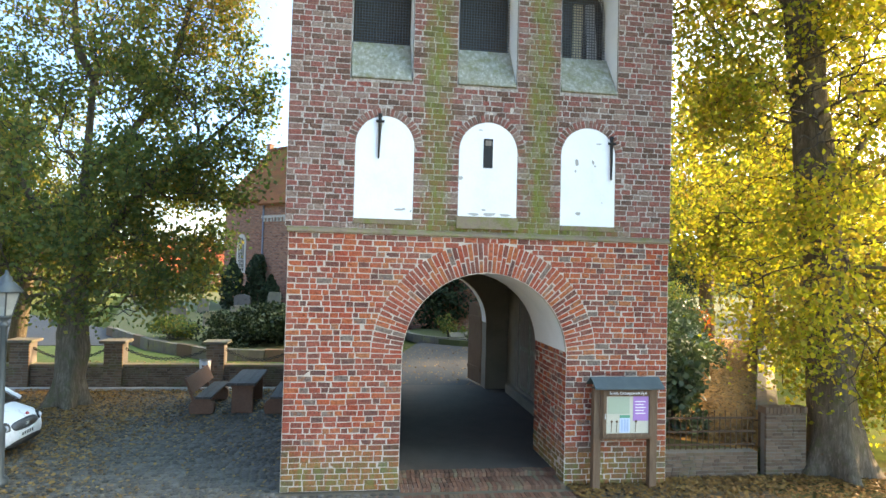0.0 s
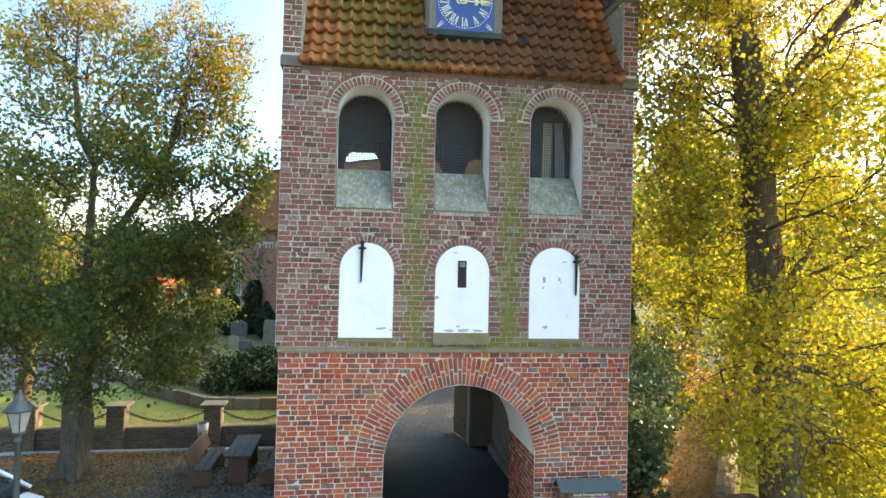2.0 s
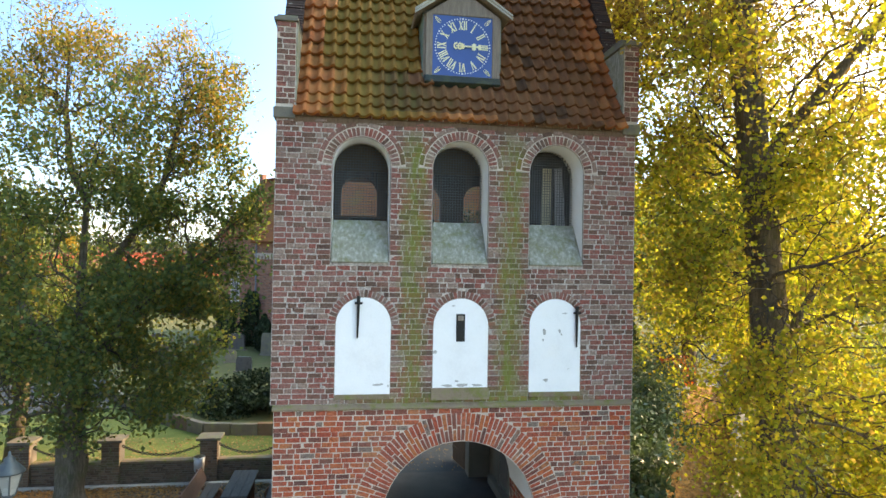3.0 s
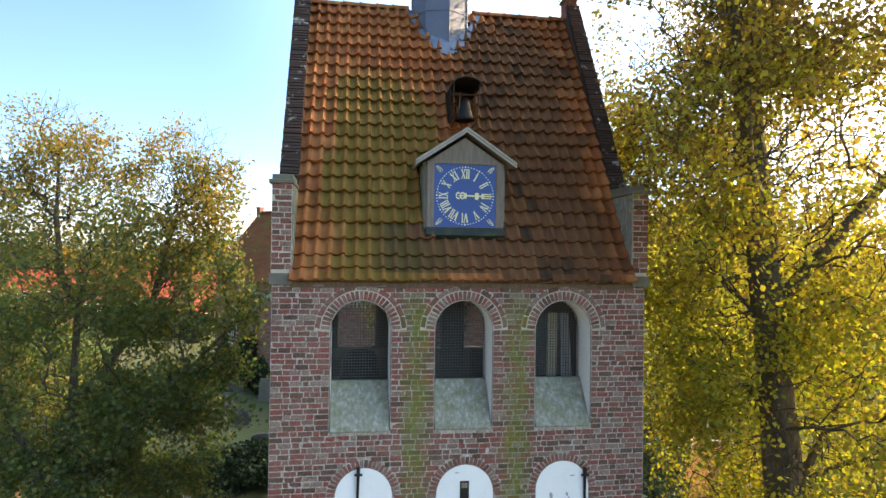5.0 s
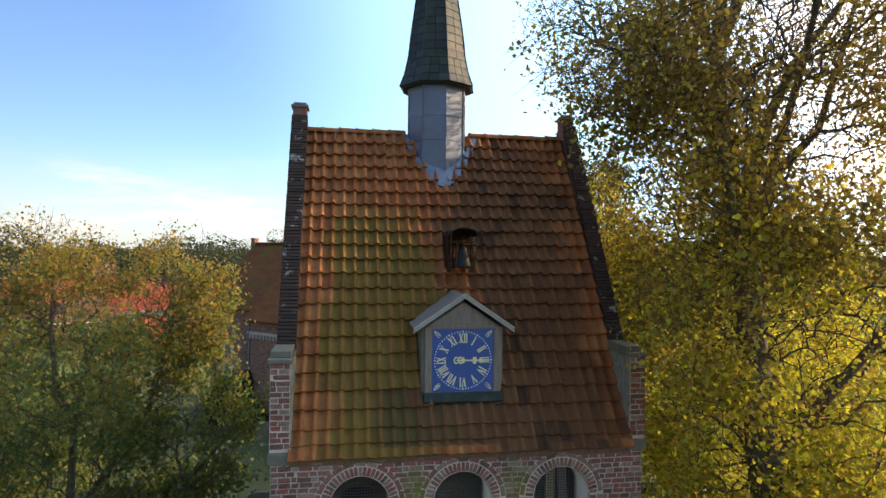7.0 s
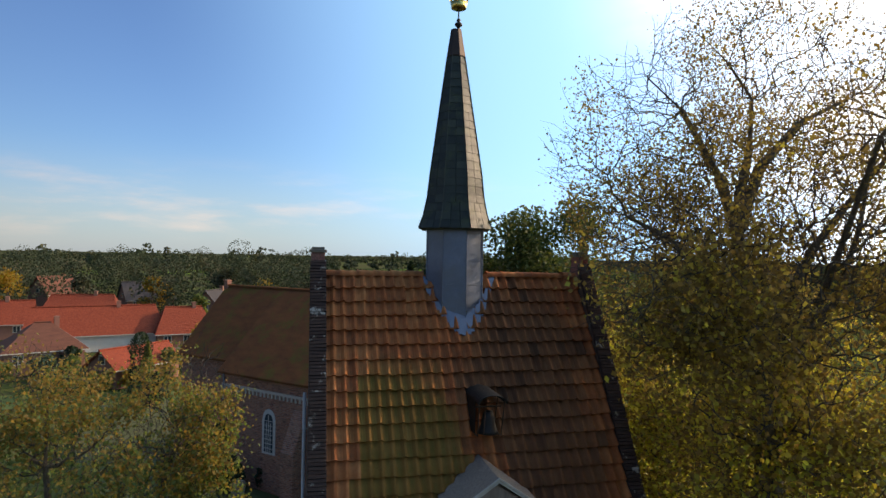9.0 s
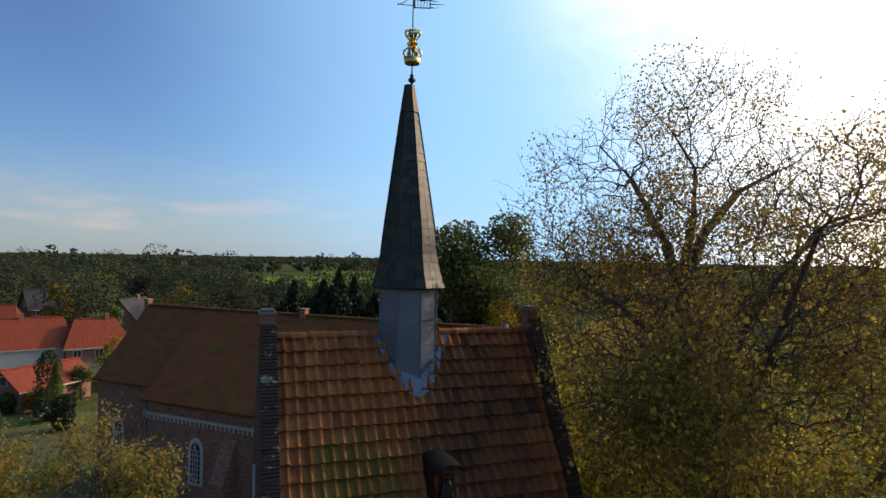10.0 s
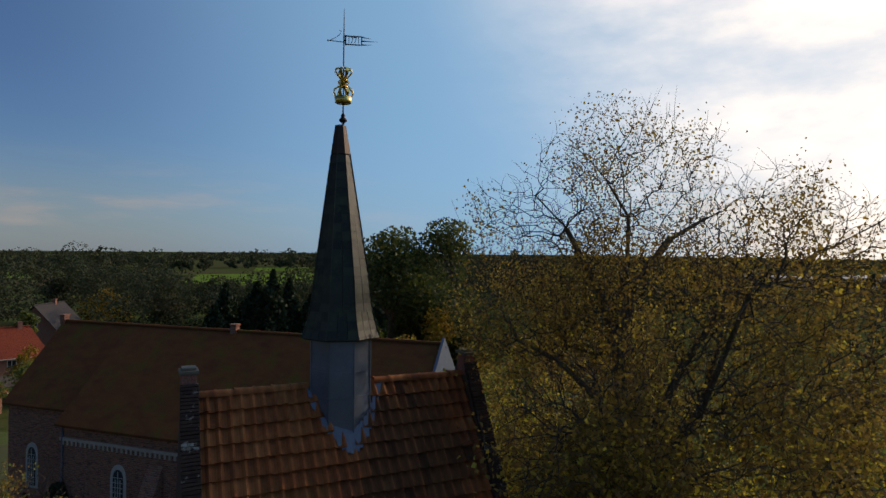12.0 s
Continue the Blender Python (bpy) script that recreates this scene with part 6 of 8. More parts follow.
for x in (2.37, 2.47, 2.84):
    part("paper_flower", Shape().tube([(x, -0.3, 0.99), (x + 0.01, -0.3, 1.15)], 0.006, 5).lathe([(0.0, 1.14), (0.025, 1.17), (0.0, 1.2)], x + 0.01, -0.3, 6), BROWN_WOOD, nb)
head = lettering("heading", "Ev.-luth. Kirchengemeinde Apen", 0.072, WHITE_PLASTER, Matrix.Translation((2.685, -0.325, 1.655)), nb, 0.78, "white lettering")
part("roof", Shape().rings([[(x, y, z) for y, z in ((-0.43, 1.765), (-0.2, 1.92), (0.0, 1.78), (0.0, 1.75), (-0.2, 1.885), (-0.43, 1.73))] for x in (2.0, 3.34)]), DARK_ROOFING, nb, "small grey felted roof", bevel=0.008)

nb.matrix_basis = Matrix.Translation((2.58, -0.2, 0)) @ Matrix.Diagonal((0.93, 1, 1, 1))

# ---------------- gate, piers and garden wall on the tower's flank ----------------
GW_BRICK = surface("garden_brick", [(0.10, 0.062, 0.046), (0.16, 0.1, 0.07), (0.22, 0.14, 0.1)], 3, 40, 0.9, relief=0.6, random_piece=0.6, moss=(0.115, 0.112, 0.055))
gw_mesh = brick_mesh("brick", GW_BRICK)
rng = random.Random(21)


def small_brick_wall(name, x0, x1, y0, y1, z1, label, cat, m=None, cap=None):
    w = thing(name, (x0, y0, 0), label, cat, kind="structure")
    core = part("core", Shape().box(x0 + 0.01, x1 - 0.01, y0 + 0.02, y1 - 0.01, -0.1, z1), MORTAR_DARK, w)
    ps = course_bricks(x0, x1, -0.02, z1, y0 + 0.012, 0.064, rng, lambda z: [], 0.22, 0.012, 0.06)
    lay_pieces("brick", ps, gw_mesh, BRICK_V, BRICK_F, GW_BRICK, core, lambda p: True)
    if cap:
        part("coping", Shape().box(x0 - 0.04, x1 + 0.04, y0 - 0.04, y1 + 0.04, z1, z1 + 0.07), cap, w, "stone coping", bevel=0.015)
    return w


MORTAR_DARK = surface("grey_mortar", [(0.15, 0.13, 0.11), (0.22, 0.19, 0.16)], 3, 50, 0.95, relief=0.6)
small_brick_wall("gate_wall", 3.58, 5.52, 0.28, 0.55, 0.44, "low brown brick wall under an iron gate", "wall")
small_brick_wall("gate_pier", 5.66, 6.50, 0.25, 0.44, 1.17, "square brown brick pier beside the gate", "pier")
ps = []
for i in range(11):
    ps.append(Matrix.Translation((5.67 + i * 0.08, 0.35, 1.21)) @ Matrix.Diagonal((0.068, 0.24, 0.12, 1)))
pier_top = thing("pier_coping", (6.0, 0.5, 1.17), "brick-on-edge coping of the gate pier", "coping", kind="structure")
lay_pieces("brick", ps, gw_mesh, BRICK_V, BRICK_F, GW_BRICK, pier_top, lambda p: True)
gate = thing("iron_gate", (4.6, 0.35, 0.45), "low rusty iron gate with thin upright bars", "gate")
s = Shape()
for i in range(17):
    x = 3.68 + i * 0.112
    part("bar", Shape().tube([(x, 0.38, 0.47), (x, 0.38, 1.14 + (0.06 if i % 2 else 0.0))], [0.011, 0.007], 5), RUST_IRON, gate)
for z in (0.56, 0.80, 1.05):
    part("rail", Shape().box(3.62, 5.52, 0.365, 0.395, z - 0.014, z + 0.014), RUST_IRON, gate)
part("stile", Shape().tube([(3.64, 0.38, 0.4), (3.64, 0.38, 1.3)], 0.02, 6), RUST_IRON, gate)
PD = Vector((0.58, 0.8146, 0))          # way of the churchyard path
PN = Vector((0.8146, -0.58, 0))
PM = Matrix(((PN.x, PD.x, 0, 5.75), (PN.y, PD.y, 0, 0.62), (0, 0, 1, 0), (0, 0, 0, 1)))   # local y along the path, local x to its outer side
wall_side = thing("garden_wall", (5.8, 0.7, 0), "old brick garden wall with pale coping along the path", "wall", kind="structure")
part("core", moved(Shape().box(0.0, 0.32, 0.2, 30, -0.1, 1.1), PM), GW_BRICK, wall_side)
for i in range(60):
    part("coping_stone", moved(Shape().extrude([(-0.05, 1.1), (0.37, 1.1), (0.35, 1.16), (0.16, 1.23), (-0.03, 1.16)], "y", 0.2 + i * 0.5, 0.2 + i * 0.5 + 0.485), PM), CAP_STONE, wall_side, bevel=0.01)
YARD_SOIL = surface("churchyard_soil", [(0.09, 0.075, 0.045), (0.08, 0.09, 0.035), (0.13, 0.10, 0.06)], 1.2, 20, 0.95, relief=0.8)
GRASS = surface("mown_grass", [(0.05, 0.075, 0.02), (0.085, 0.115, 0.03), (0.13, 0.14, 0.045)], 1.5, 40, 0.95, relief=0.9)
LEAF_BED = surface("leaf_litter", [(0.2, 0.095, 0.035), (0.34, 0.17, 0.055), (0.42, 0.235, 0.08)], 4, 30, 0.95, relief=1.0)
STREET = surface("grey_asphalt", [(0.05, 0.05, 0.05), (0.075, 0.073, 0.07)], 2, 60, 0.9, relief=0.4)
s = Shape().extrude([(3.75, 0.56), (6.2, 0.56), (30, 34), (60, 50), (60, 80), (3.75, 80)], "z", -0.2, 0.40)
solo("churchyard_ground", s, YARD_SOIL, "dark churchyard soil with patches of grass", "ground", kind="structure")
solo("path", moved(Shape().box(-2.3, 0.0, -0.2, 22, 0.2, 0.415), PM), LEAF_BED, "garden path covered with orange fallen leaves", "path", kind="structure")
solo("path_slab", moved(Shape().box(-2.0, -0.1, 22, 60, 0.2, 0.43), PM), STREET, "grey path further into the churchyard", "path", kind="structure")
solo("path_kerb", moved(Shape().box(-2.3, 0.0, 21.9, 22.1, 0.2, 0.46), PM), PALE_STONE, "pale kerb stone across the path", "kerb", kind="structure")

# ---------------- yard wall with pillars and chains ----------------
yard_wall = small_brick_wall("yard_wall", -15.0, -3.3, 8.72, 8.98, 0.62, "low mossy brick wall at the edge of the yard", "wall", cap=MOSSY_STONE)
solo("yard_kerb", Shape().box(-12.0, -3.4, 8.42, 8.62, -0.1, 0.05), PALE_STONE, "long pale kerb stones at the wall's foot", "kerb", kind="structure", bevel=0.012)
pillars = (-11.4, -8.9, -6.07, -3.6)
for x in pillars:
    pl = thing("wall_pillar", (x, 8.85, 0), "brown brick pillar with flat stone cap on the yard wall", "pillar", "pillars of the yard wall")
    core = part("shaft", Shape().box(x - 0.25, x + 0.25, 8.63, 9.09, 0, 1.3), MORTAR_DARK, pl)
    ps = course_bricks(x - 0.26, x + 0.26, 0.0, 1.3, 8.63, 0.077, rng, lambda z: [], 0.24, 0.012, 0.06)
    lay_pieces("brick", ps, gw_mesh, BRICK_V, BRICK_F, GW_BRICK, core, lambda p: True)
    part("cap", Shape().box(x - 0.36, x + 0.36, 8.52, 9.2, 1.3, 1.38), CAP_STONE, pl, "flat stone cap", bevel=0.015)
for a, b in zip(pillars, pillars[1:]):
    ch = thing("chain", ((a + b) / 2, 8.85, 0.9), "dark iron chain hanging between the pillars", "chain", "chains of the yard wall")
    n = 34
    for i in range(n):
        t0, t1 = i / n, (i + 1.25) / n
        f = lambda t: (a + 0.26 + (b - a - 0.52) * t, 8.86, 1.12 - 0.30 * 4 * t * (1 - t))
        p, q = Vector(f(t0)), Vector(f(min(t1, 1)))
        side = Vector((0, 0.034, 0)) if i % 2 else Vector((0, 0, 0.034))
        ring = [p + side * 0.4, p.lerp(q, 0.2) + side, p.lerp(q, 0.8) + side, q + side * 0.4, q - side * 0.4, p.lerp(q, 0.8) - side, p.lerp(q, 0.2) - side, p - side * 0.4, p + side * 0.4]
        part("link", Shape().tube(ring, 0.013, 5), IRON, ch)
bin_ = thing("litter_bin", (-6.35, 8.45, 0.35), "small grey metal litter bin on the pillar", "litter bin")
part("body", Shape().lathe([(0.14, 0.42), (0.17, 0.86), (0.155, 0.86), (0.13, 0.45)], -6.3, 8.46, 18), surface("galvanised", [(0.42, 0.43, 0.45), (0.55, 0.56, 0.58)], 4, 40, 0.45, 0.6, 0.1), bin_, smooth=True)
part("bracket", Shape().box(-6.34, -6.26, 8.58, 8.66, 0.5, 0.8), IRON, bin_)

# ---------------- picnic table and benches ----------------
table = thing("picnic_table", (-4.73, 6.4, 0), "heavy wooden picnic table with greyed top and red-brown sides", "table")
for i in range(3):
    part("plank", Shape().box(-5.07 + i * 0.228, -5.07 + i * 0.228 + 0.222, 5.38, 7.4, 0.70, 0.765), GREY_TOP, table, bevel=0.01)
for y in (5.52, 7.15):
    part("leg", Shape().box(-4.98, -4.47, y, y + 0.09, 0.0, 0.70), RED_WOOD, table, "red-brown slab leg", bevel=0.01)
    part("cleat", Shape().box(-5.0, -4.45, y - 0.04, y + 0.13, 0.64, 0.70), RED_WOOD, table, bevel=0.006)
part("stretcher", Shape().box(-4.77, -4.69, 5.6, 7.2, 0.2, 0.34), RED_WOOD, table, bevel=0.008)


def bench(x0, back):
    b = thing("wooden_bench", (x0 + 0.22, 6.2, 0), "heavy wooden bench with grey seat on half-round logs" + (" and leaning backrest" if back else ""), "bench", "benches at the table")
    for i in range(2):
        part("seat_plank", Shape().box(x0 + 0.06 + i * 0.2, x0 + 0.25 + i * 0.2, 5.25, 7.3, 0.40, 0.455), GREY_TOP, b, bevel=0.01)
    for y in (5.32, 7.0):
        s = Shape().extrude([(x0 - 0.06, 0.02), (x0 + 0.46, 0.02), (x0 + 0.5, 0.1), (x0 + 0.5, 0.25), (x0 + 0.46, 0.33), (x0 + 0.36, 0.40), (x0 + 0.06, 0.40), (x0 - 0.04, 0.33), (x0 - 0.1, 0.2)], "y", y, y + 0.2)
        part("log_foot", s, RED_WOOD, b, "half-round log foot", bevel=0.015)
        if back:
            part("back_post", Shape().rings([[(x0 - t * 0.2 + q, y + 0.05 + dy, 0.3 + t * 0.62) for q, dy in ((-0.03, 0), (0.03, 0), (0.03, 0.09), (-0.03, 0.09))] for t in (0, 1)]), RED_WOOD, b, bevel=0.006)
    if back:
        part("backrest", Shape().rings([[(x0 + 0.04 - t * 0.17, y, 0.55 + t * 0.36) for t in (0, 1)] + [(x0 - 0.01 - t * 0.17, y, 0.53 + t * 0.36) for t in (1, 0)] for y in (5.15, 7.35)]), RED_WOOD, b, "red-brown backrest board", bevel=0.01)
    return b


bench(-5.85, True)
bench(-4.08, False)

# ---------------- street lamp ----------------
lamp = thing("street_lamp", (-7.58, 0.59, 0), "dark grey cast iron street lamp with glass lantern", "street lamp")
LAMP_PAINT = surface("lamp_paint", [(0.05, 0.065, 0.07), (0.08, 0.095, 0.10)], 4, 40, 0.5, 0.3, 0.15)
lx, ly = -7.68, 0.59
part("post", Shape().lathe([(0.17, -0.05), (0.17, 0.1), (0.10, 0.16), (0.09, 0.85), (0.11, 0.9), (0.06, 0.98), (0.048, 2.55), (0.07, 2.58), (0.07, 2.62), (0.04, 2.66), (0.1, 2.72), (0.11, 2.76)], lx, ly, 16), LAMP_PAINT, lamp, "dark tapering post", True)
part("lantern_glass", Shape().lathe([(0.11, 2.76), (0.215, 3.14)], lx, ly, 6), surface("milky_glass", [(0.26, 0.27, 0.25), (0.34, 0.35, 0.33)], 2, 20, 0.25, relief=0.05), lamp, "milky lantern glass")
s = Shape()
for j in range(6):
    a = 2 * math.pi * j / 6
    s.tube([(lx + 0.115 * math.cos(a), ly + 0.115 * math.sin(a), 2.76), (lx + 0.22 * math.cos(a), ly + 0.22 * math.sin(a), 3.14)], 0.012, 4)
part("lantern_frame", s, LAMP_PAINT, lamp)
part("lantern_roof", Shape().lathe([(0.25, 3.13), (0.25, 3.16), (0.12, 3.30), (0.09, 3.32), (0.09, 3.38), (0.03, 3.42), (0.02, 3.5)], lx, ly, 12), LAMP_PAINT, lamp, "conical lantern roof", True)

# ---------------- small white car ----------------
car = thing("small_car", (-9.2, 2.55, 0), "small white two-seater car parked on the cobbles", "car")
CAR_WHITE = surface("white_car_paint", [(0.78, 0.79, 0.80), (0.82, 0.83, 0.84)], 1, 10, 0.28, relief=0.0)
BLACK = surface("black_plastic", [(0.012, 0.012, 0.013), (0.022, 0.022, 0.024)], 5, 60, 0.5, relief=0.05)
CAR_GLASS = surface("dark_car_glass", [(0.02, 0.024, 0.028), (0.03, 0.035, 0.04)], 1, 10, 0.08, relief=0.0)


def section(x, w, z0, z1, pw=4.0, n=20, ytop=1.0):
    out = []
    for j in range(n):
        a = 2 * math.pi * j / n
        c, s_ = math.cos(a), math.sin(a)
        y = math.copysign(abs(c) ** (2 / pw), c) * w
        z = (z0 + z1) / 2 + math.copysign(abs(s_) ** (2 / pw), s_) * (z1 - z0) / 2
        k = max(0.0, (z - (z0 + z1) / 2) / ((z1 - z0) / 2))
        out.append((x, 2.55 + y * (1 - (1 - ytop) * k), z))
    return out


part("body", Shape().rings([section(-10.62, 0.62, 0.35, 0.9), section(-10.5, 0.76, 0.24, 1.0), section(-9.9, 0.82, 0.2, 1.02), section(-8.9, 0.83, 0.2, 1.0), section(-8.45, 0.82, 0.2, 0.97, 4, 20, 0.95), section(-8.12, 0.79, 0.2, 0.86, 4, 20, 0.92), section(-7.98, 0.72, 0.24, 0.74, 3.6, 20, 0.92), section(-7.92, 0.6, 0.3, 0.6, 3.2)]), CAR_WHITE, car, "white painted body", True)
part("cabin", Shape().rings([section(-10.45, 0.66, 0.9, 1.3, 4, 20, 0.85), section(-10.2, 0.76, 0.9, 1.52, 4, 20, 0.80), section(-9.3, 0.77, 0.9, 1.55, 4, 20, 0.80), section(-8.75, 0.78, 0.9, 1.3, 4, 20, 0.82), section(-8.42, 0.77, 0.9, 1.0, 4, 20, 0.9)]), CAR_GLASS, car, "dark glass cabin", True)
part("roof", Shape().rings([section(-10.2, 0.62, 1.45, 1.55), section(-9.3, 0.63, 1.48, 1.575), section(-9.1, 0.58, 1.47, 1.53)]), CAR_WHITE, car, smooth=True)
for sy in (-1, 1):
    s = Shape().tube([(-8.40, 2.55 + sy * 0.74, 0.98), (-9.05, 2.55 + sy * 0.66, 1.42), (-9.3, 2.55 + sy * 0.63, 1.5)], 0.04, 8)
    part("pillar", s, CAR_WHITE, car, smooth=True)
    hl = part("headlight", Shape().lathe([(0.0, -0.02), (0.10, -0.01), (0.12, 0.02), (0.0, 0.05)], 0, 0, 16), BLACK, None, "dark headlight", True)
    hl.matrix_basis = pose(-8.0, 2.55 + sy * 0.58, 0.66, 0, 74, sy * 18)
    hang(hl, car)
    lens = part("lens", Shape().lathe([(0.0, 0.03), (0.055, 0.035), (0.05, 0.06), (0.0, 0.075)], 0, 0, 14), surface("headlight_lens", [(0.6, 0.62, 0.65), (0.7, 0.72, 0.75)], 2, 10, 0.1, relief=0), None, "clear lens", True)
    lens.matrix_basis = hl.matrix_basis.copy()
    hang(lens, hl)
part("grille", Shape().rings([section(-7.965, 0.45, 0.53, 0.74, 3), section(-7.90, 0.40, 0.55, 0.72, 3)]), surface("grey_grille", [(0.10, 0.10, 0.105), (0.15, 0.15, 0.155)], 8, 90, 0.4, 0.4, 0.5), car, "grey grille", True)
part("badge", Shape().box(-7.905, -7.885, 2.50, 2.60, 0.61, 0.67), PALE_STONE, car)
part("air_intake", Shape().rings([section(-7.965, 0.6, 0.25, 0.38, 3), section(-7.90, 0.55, 0.265, 0.365, 3)]), BLACK, car, "black lower intake", True)
plate = part("number_plate", Shape().box(-7.905, -7.885, 2.29, 2.81, 0.41, 0.52), WHITE_PLASTER, car, "white number plate with plain bars", bevel=0.004)
for k in range(5):
    part("plate_bar", Shape().box(-7.884, -7.882, 2.36 + k * 0.085, 2.41 + k * 0.085, 0.435, 0.495), BLACK, plate)
part("red_sticker", Shape().rings([[(-8.03, 2.78 + 0.06 * math.cos(a), 0.76 + 0.05 * math.sin(a)) for a in [math.pi * j / 5 for j in range(10)]], [(-8.0, 2.78 + 0.05 * math.cos(a), 0.75 + 0.05 * math.sin(a)) for a in [math.pi * j / 5 for j in range(10)]]]), surface("red_print", [(0.5, 0.03, 0.04), (0.55, 0.04, 0.05)], 2, 10, 0.4, relief=0), car)
for x in (-8.55, -10.2):
    for sy in (-1, 1):
        wh = part("wheel", Shape().lathe([(0.16, -0.09), (0.285, -0.09), (0.305, -0.05), (0.305, 0.05), (0.285, 0.09), (0.16, 0.09)], 0, 0, 24), BLACK, None, "black tyre", True)
        wh.matrix_basis = pose(x, 2.55 + sy * 0.76, 0.29, 90, 0, 0)
        hang(wh, car)
        rim = part("rim", Shape().lathe([(0.0, -0.07), (0.18, -0.085), (0.2, -0.06), (0.2, 0.06), (0.18, 0.085), (0.0, 0.07)], 0, 0, 16), LEAD, None, "grey alloy rim", True)
        rim.matrix_basis = wh.matrix_basis.copy()
        hang(rim, wh)

car.matrix_basis = Matrix.Translation((-9.38, 2.3, 0)) @ Matrix.Diagonal((1, 1, 0.94, 1))

# ---------------- churchyard on the far side ----------------
solo("lawn", Shape().extrude([(-40, 8.98), (-3.3, 8.98), (-3.3, 13.2), (-7.4, 13.6), (-10.4, 16.2), (-13, 20), (-40, 24)], "z", -0.2, 0.06), GRASS, "shaded lawn strip behind the yard wall", "lawn", kind="structure")
solo("raised_bed", Shape().extrude([(-3.3, 13.5), (-7.3, 13.9), (-10.2, 16.6), (-14, 22), (-26, 60), (-3, 60), (1.5, 30), (-0.6, 14)], "z", -0.2, 0.46), YARD_SOIL, "raised churchyard ground with graves", "ground", kind="structure")
kerb_line = [(-0.8, 13.4), (-3.3, 13.35), (-7.35, 13.75), (-10.3, 16.5), (-13.8, 21.5)]
bed = thing("bed_wall", (-7.4, 13.8, 0), "low grey stone wall round the raised churchyard", "wall", kind="structure")
for (ax, ay), (bx, by) in zip(kerb_line, kerb_line[1:]):
    n = max(1, int(math.dist((ax, ay), (bx, by)) / 0.9))
    for i in range(n):
        p, q = Vector((ax + (bx - ax) * i / n, ay + (by - ay) * i / n, 0)), Vector((ax + (bx - ax) * (i + 0.98) / n, ay + (by - ay) * (i + 0.98) / n, 0))
        d = (q - p).normalized()
        nn = Vector((-d.y, d.x, 0)) * 0.12
        part("stone", Shape().rings([[(v.x, v.y, z) for v in (p - nn, q - nn, q + nn, p + nn)] for z in (-0.1, 0.5 + 0.02 * math.sin(i * 2.1))]), GW_BRICK if i % 4 == 1 else CAP_STONE, bed, bevel=0.02)
solo("road", Shape().extrude([(-0.9, 8.6), (3.7, 8.6), (3.7, 19), (1.5, 21), (-0.8, 13.2)], "z", -0.2, 0.075), STREET, "dark paved lane behind the archway", "road", kind="structure")
solo("lane", Shape().extrude([(-40, 22), (-18, 17.2), (-12.2, 17.6), (-14.5, 24), (-30, 40), (-45, 40)], "z", -0.2, 0.085), STREET, "grey lane curving past the churchyard", "road", kind="structure")
ring_kerb = thing("kerb_ring", (4, 21, 0), "curved stone kerb round a planted bed", "kerb", kind="structure")
for i in range(14):
    a0, a1 = math.radians(170 + i * 11), math.radians(170 + i * 11 + 10.4)
    part("stone", Shape().rings([[(5.0 + r * math.cos(a), 21.6 + r * 0.8 * math.sin(a), z) for a in (a0, a1)] + [(5.0 + r2 * math.cos(a), 21.6 + r2 * 0.8 * math.sin(a), z) for a in (a1, a0)] for z, r, r2 in ((0, 4.4, 4.15), (0.42, 4.4, 4.15))]), CAP_STONE, ring_kerb, bevel=0.015)
solo("planting_bed", Shape().lathe([(4.15, 0.0), (4.15, 0.34), (0.1, 0.42)], 5.0, 21.9, 24), YARD_SOIL, "dark planted bed", "bed", kind="structure")


def shrub(name, label, centre, radii, count, size, material, seed, category="shrub", group="", upright=0.0):
    """A dense bush of leaves in layered lumps, with some stems."""
    g = np.random.default_rng(seed)
    c, r = np.array(centre), np.array(radii)
    lumps = [((0, 0, 0), (1, 1, 1))] + [(tuple(g.normal(size=3) * 0.45), tuple(g.uniform(0.35, 0.6, 3))) for _ in range(9)]
    pts = []
    for i in range(count):
        lc, lr = lumps[g.integers(len(lumps))]
        d = g.normal(size=3)
        d /= np.linalg.norm(d)
        q = g.random() ** 0.25
        pts.append(c + r * (np.array(lc) + d * np.array(lr) * q))
    pts = np.array(pts)
    low = c[2] - r[2] * 0.98
    pts[:, 2] = np.maximum(pts[:, 2], low + g.random(len(pts)) * 0.1)
    b = thing(name, (c[0], c[1], max(low, 0)), label, category, group)
    cloud_object("foliage", leaf_cloud(g, pts, 1, 0.03, size, -upright), material, b)["kind"] = "stuff"
    s = Shape()
    for i in range(7):
        e = c + r * g.normal(size=3) * 0.35
        s.tube([(c[0] + g.normal() * r[0] * 0.1, c[1] + g.normal() * r[1] * 0.1, low - 0.05), tuple((c + e) / 2 - (0, 0, r[2] * 0.2)), tuple(e)], [0.03, 0.022, 0.01], 5)
    part("stems", s, TWIG, b)
    return b


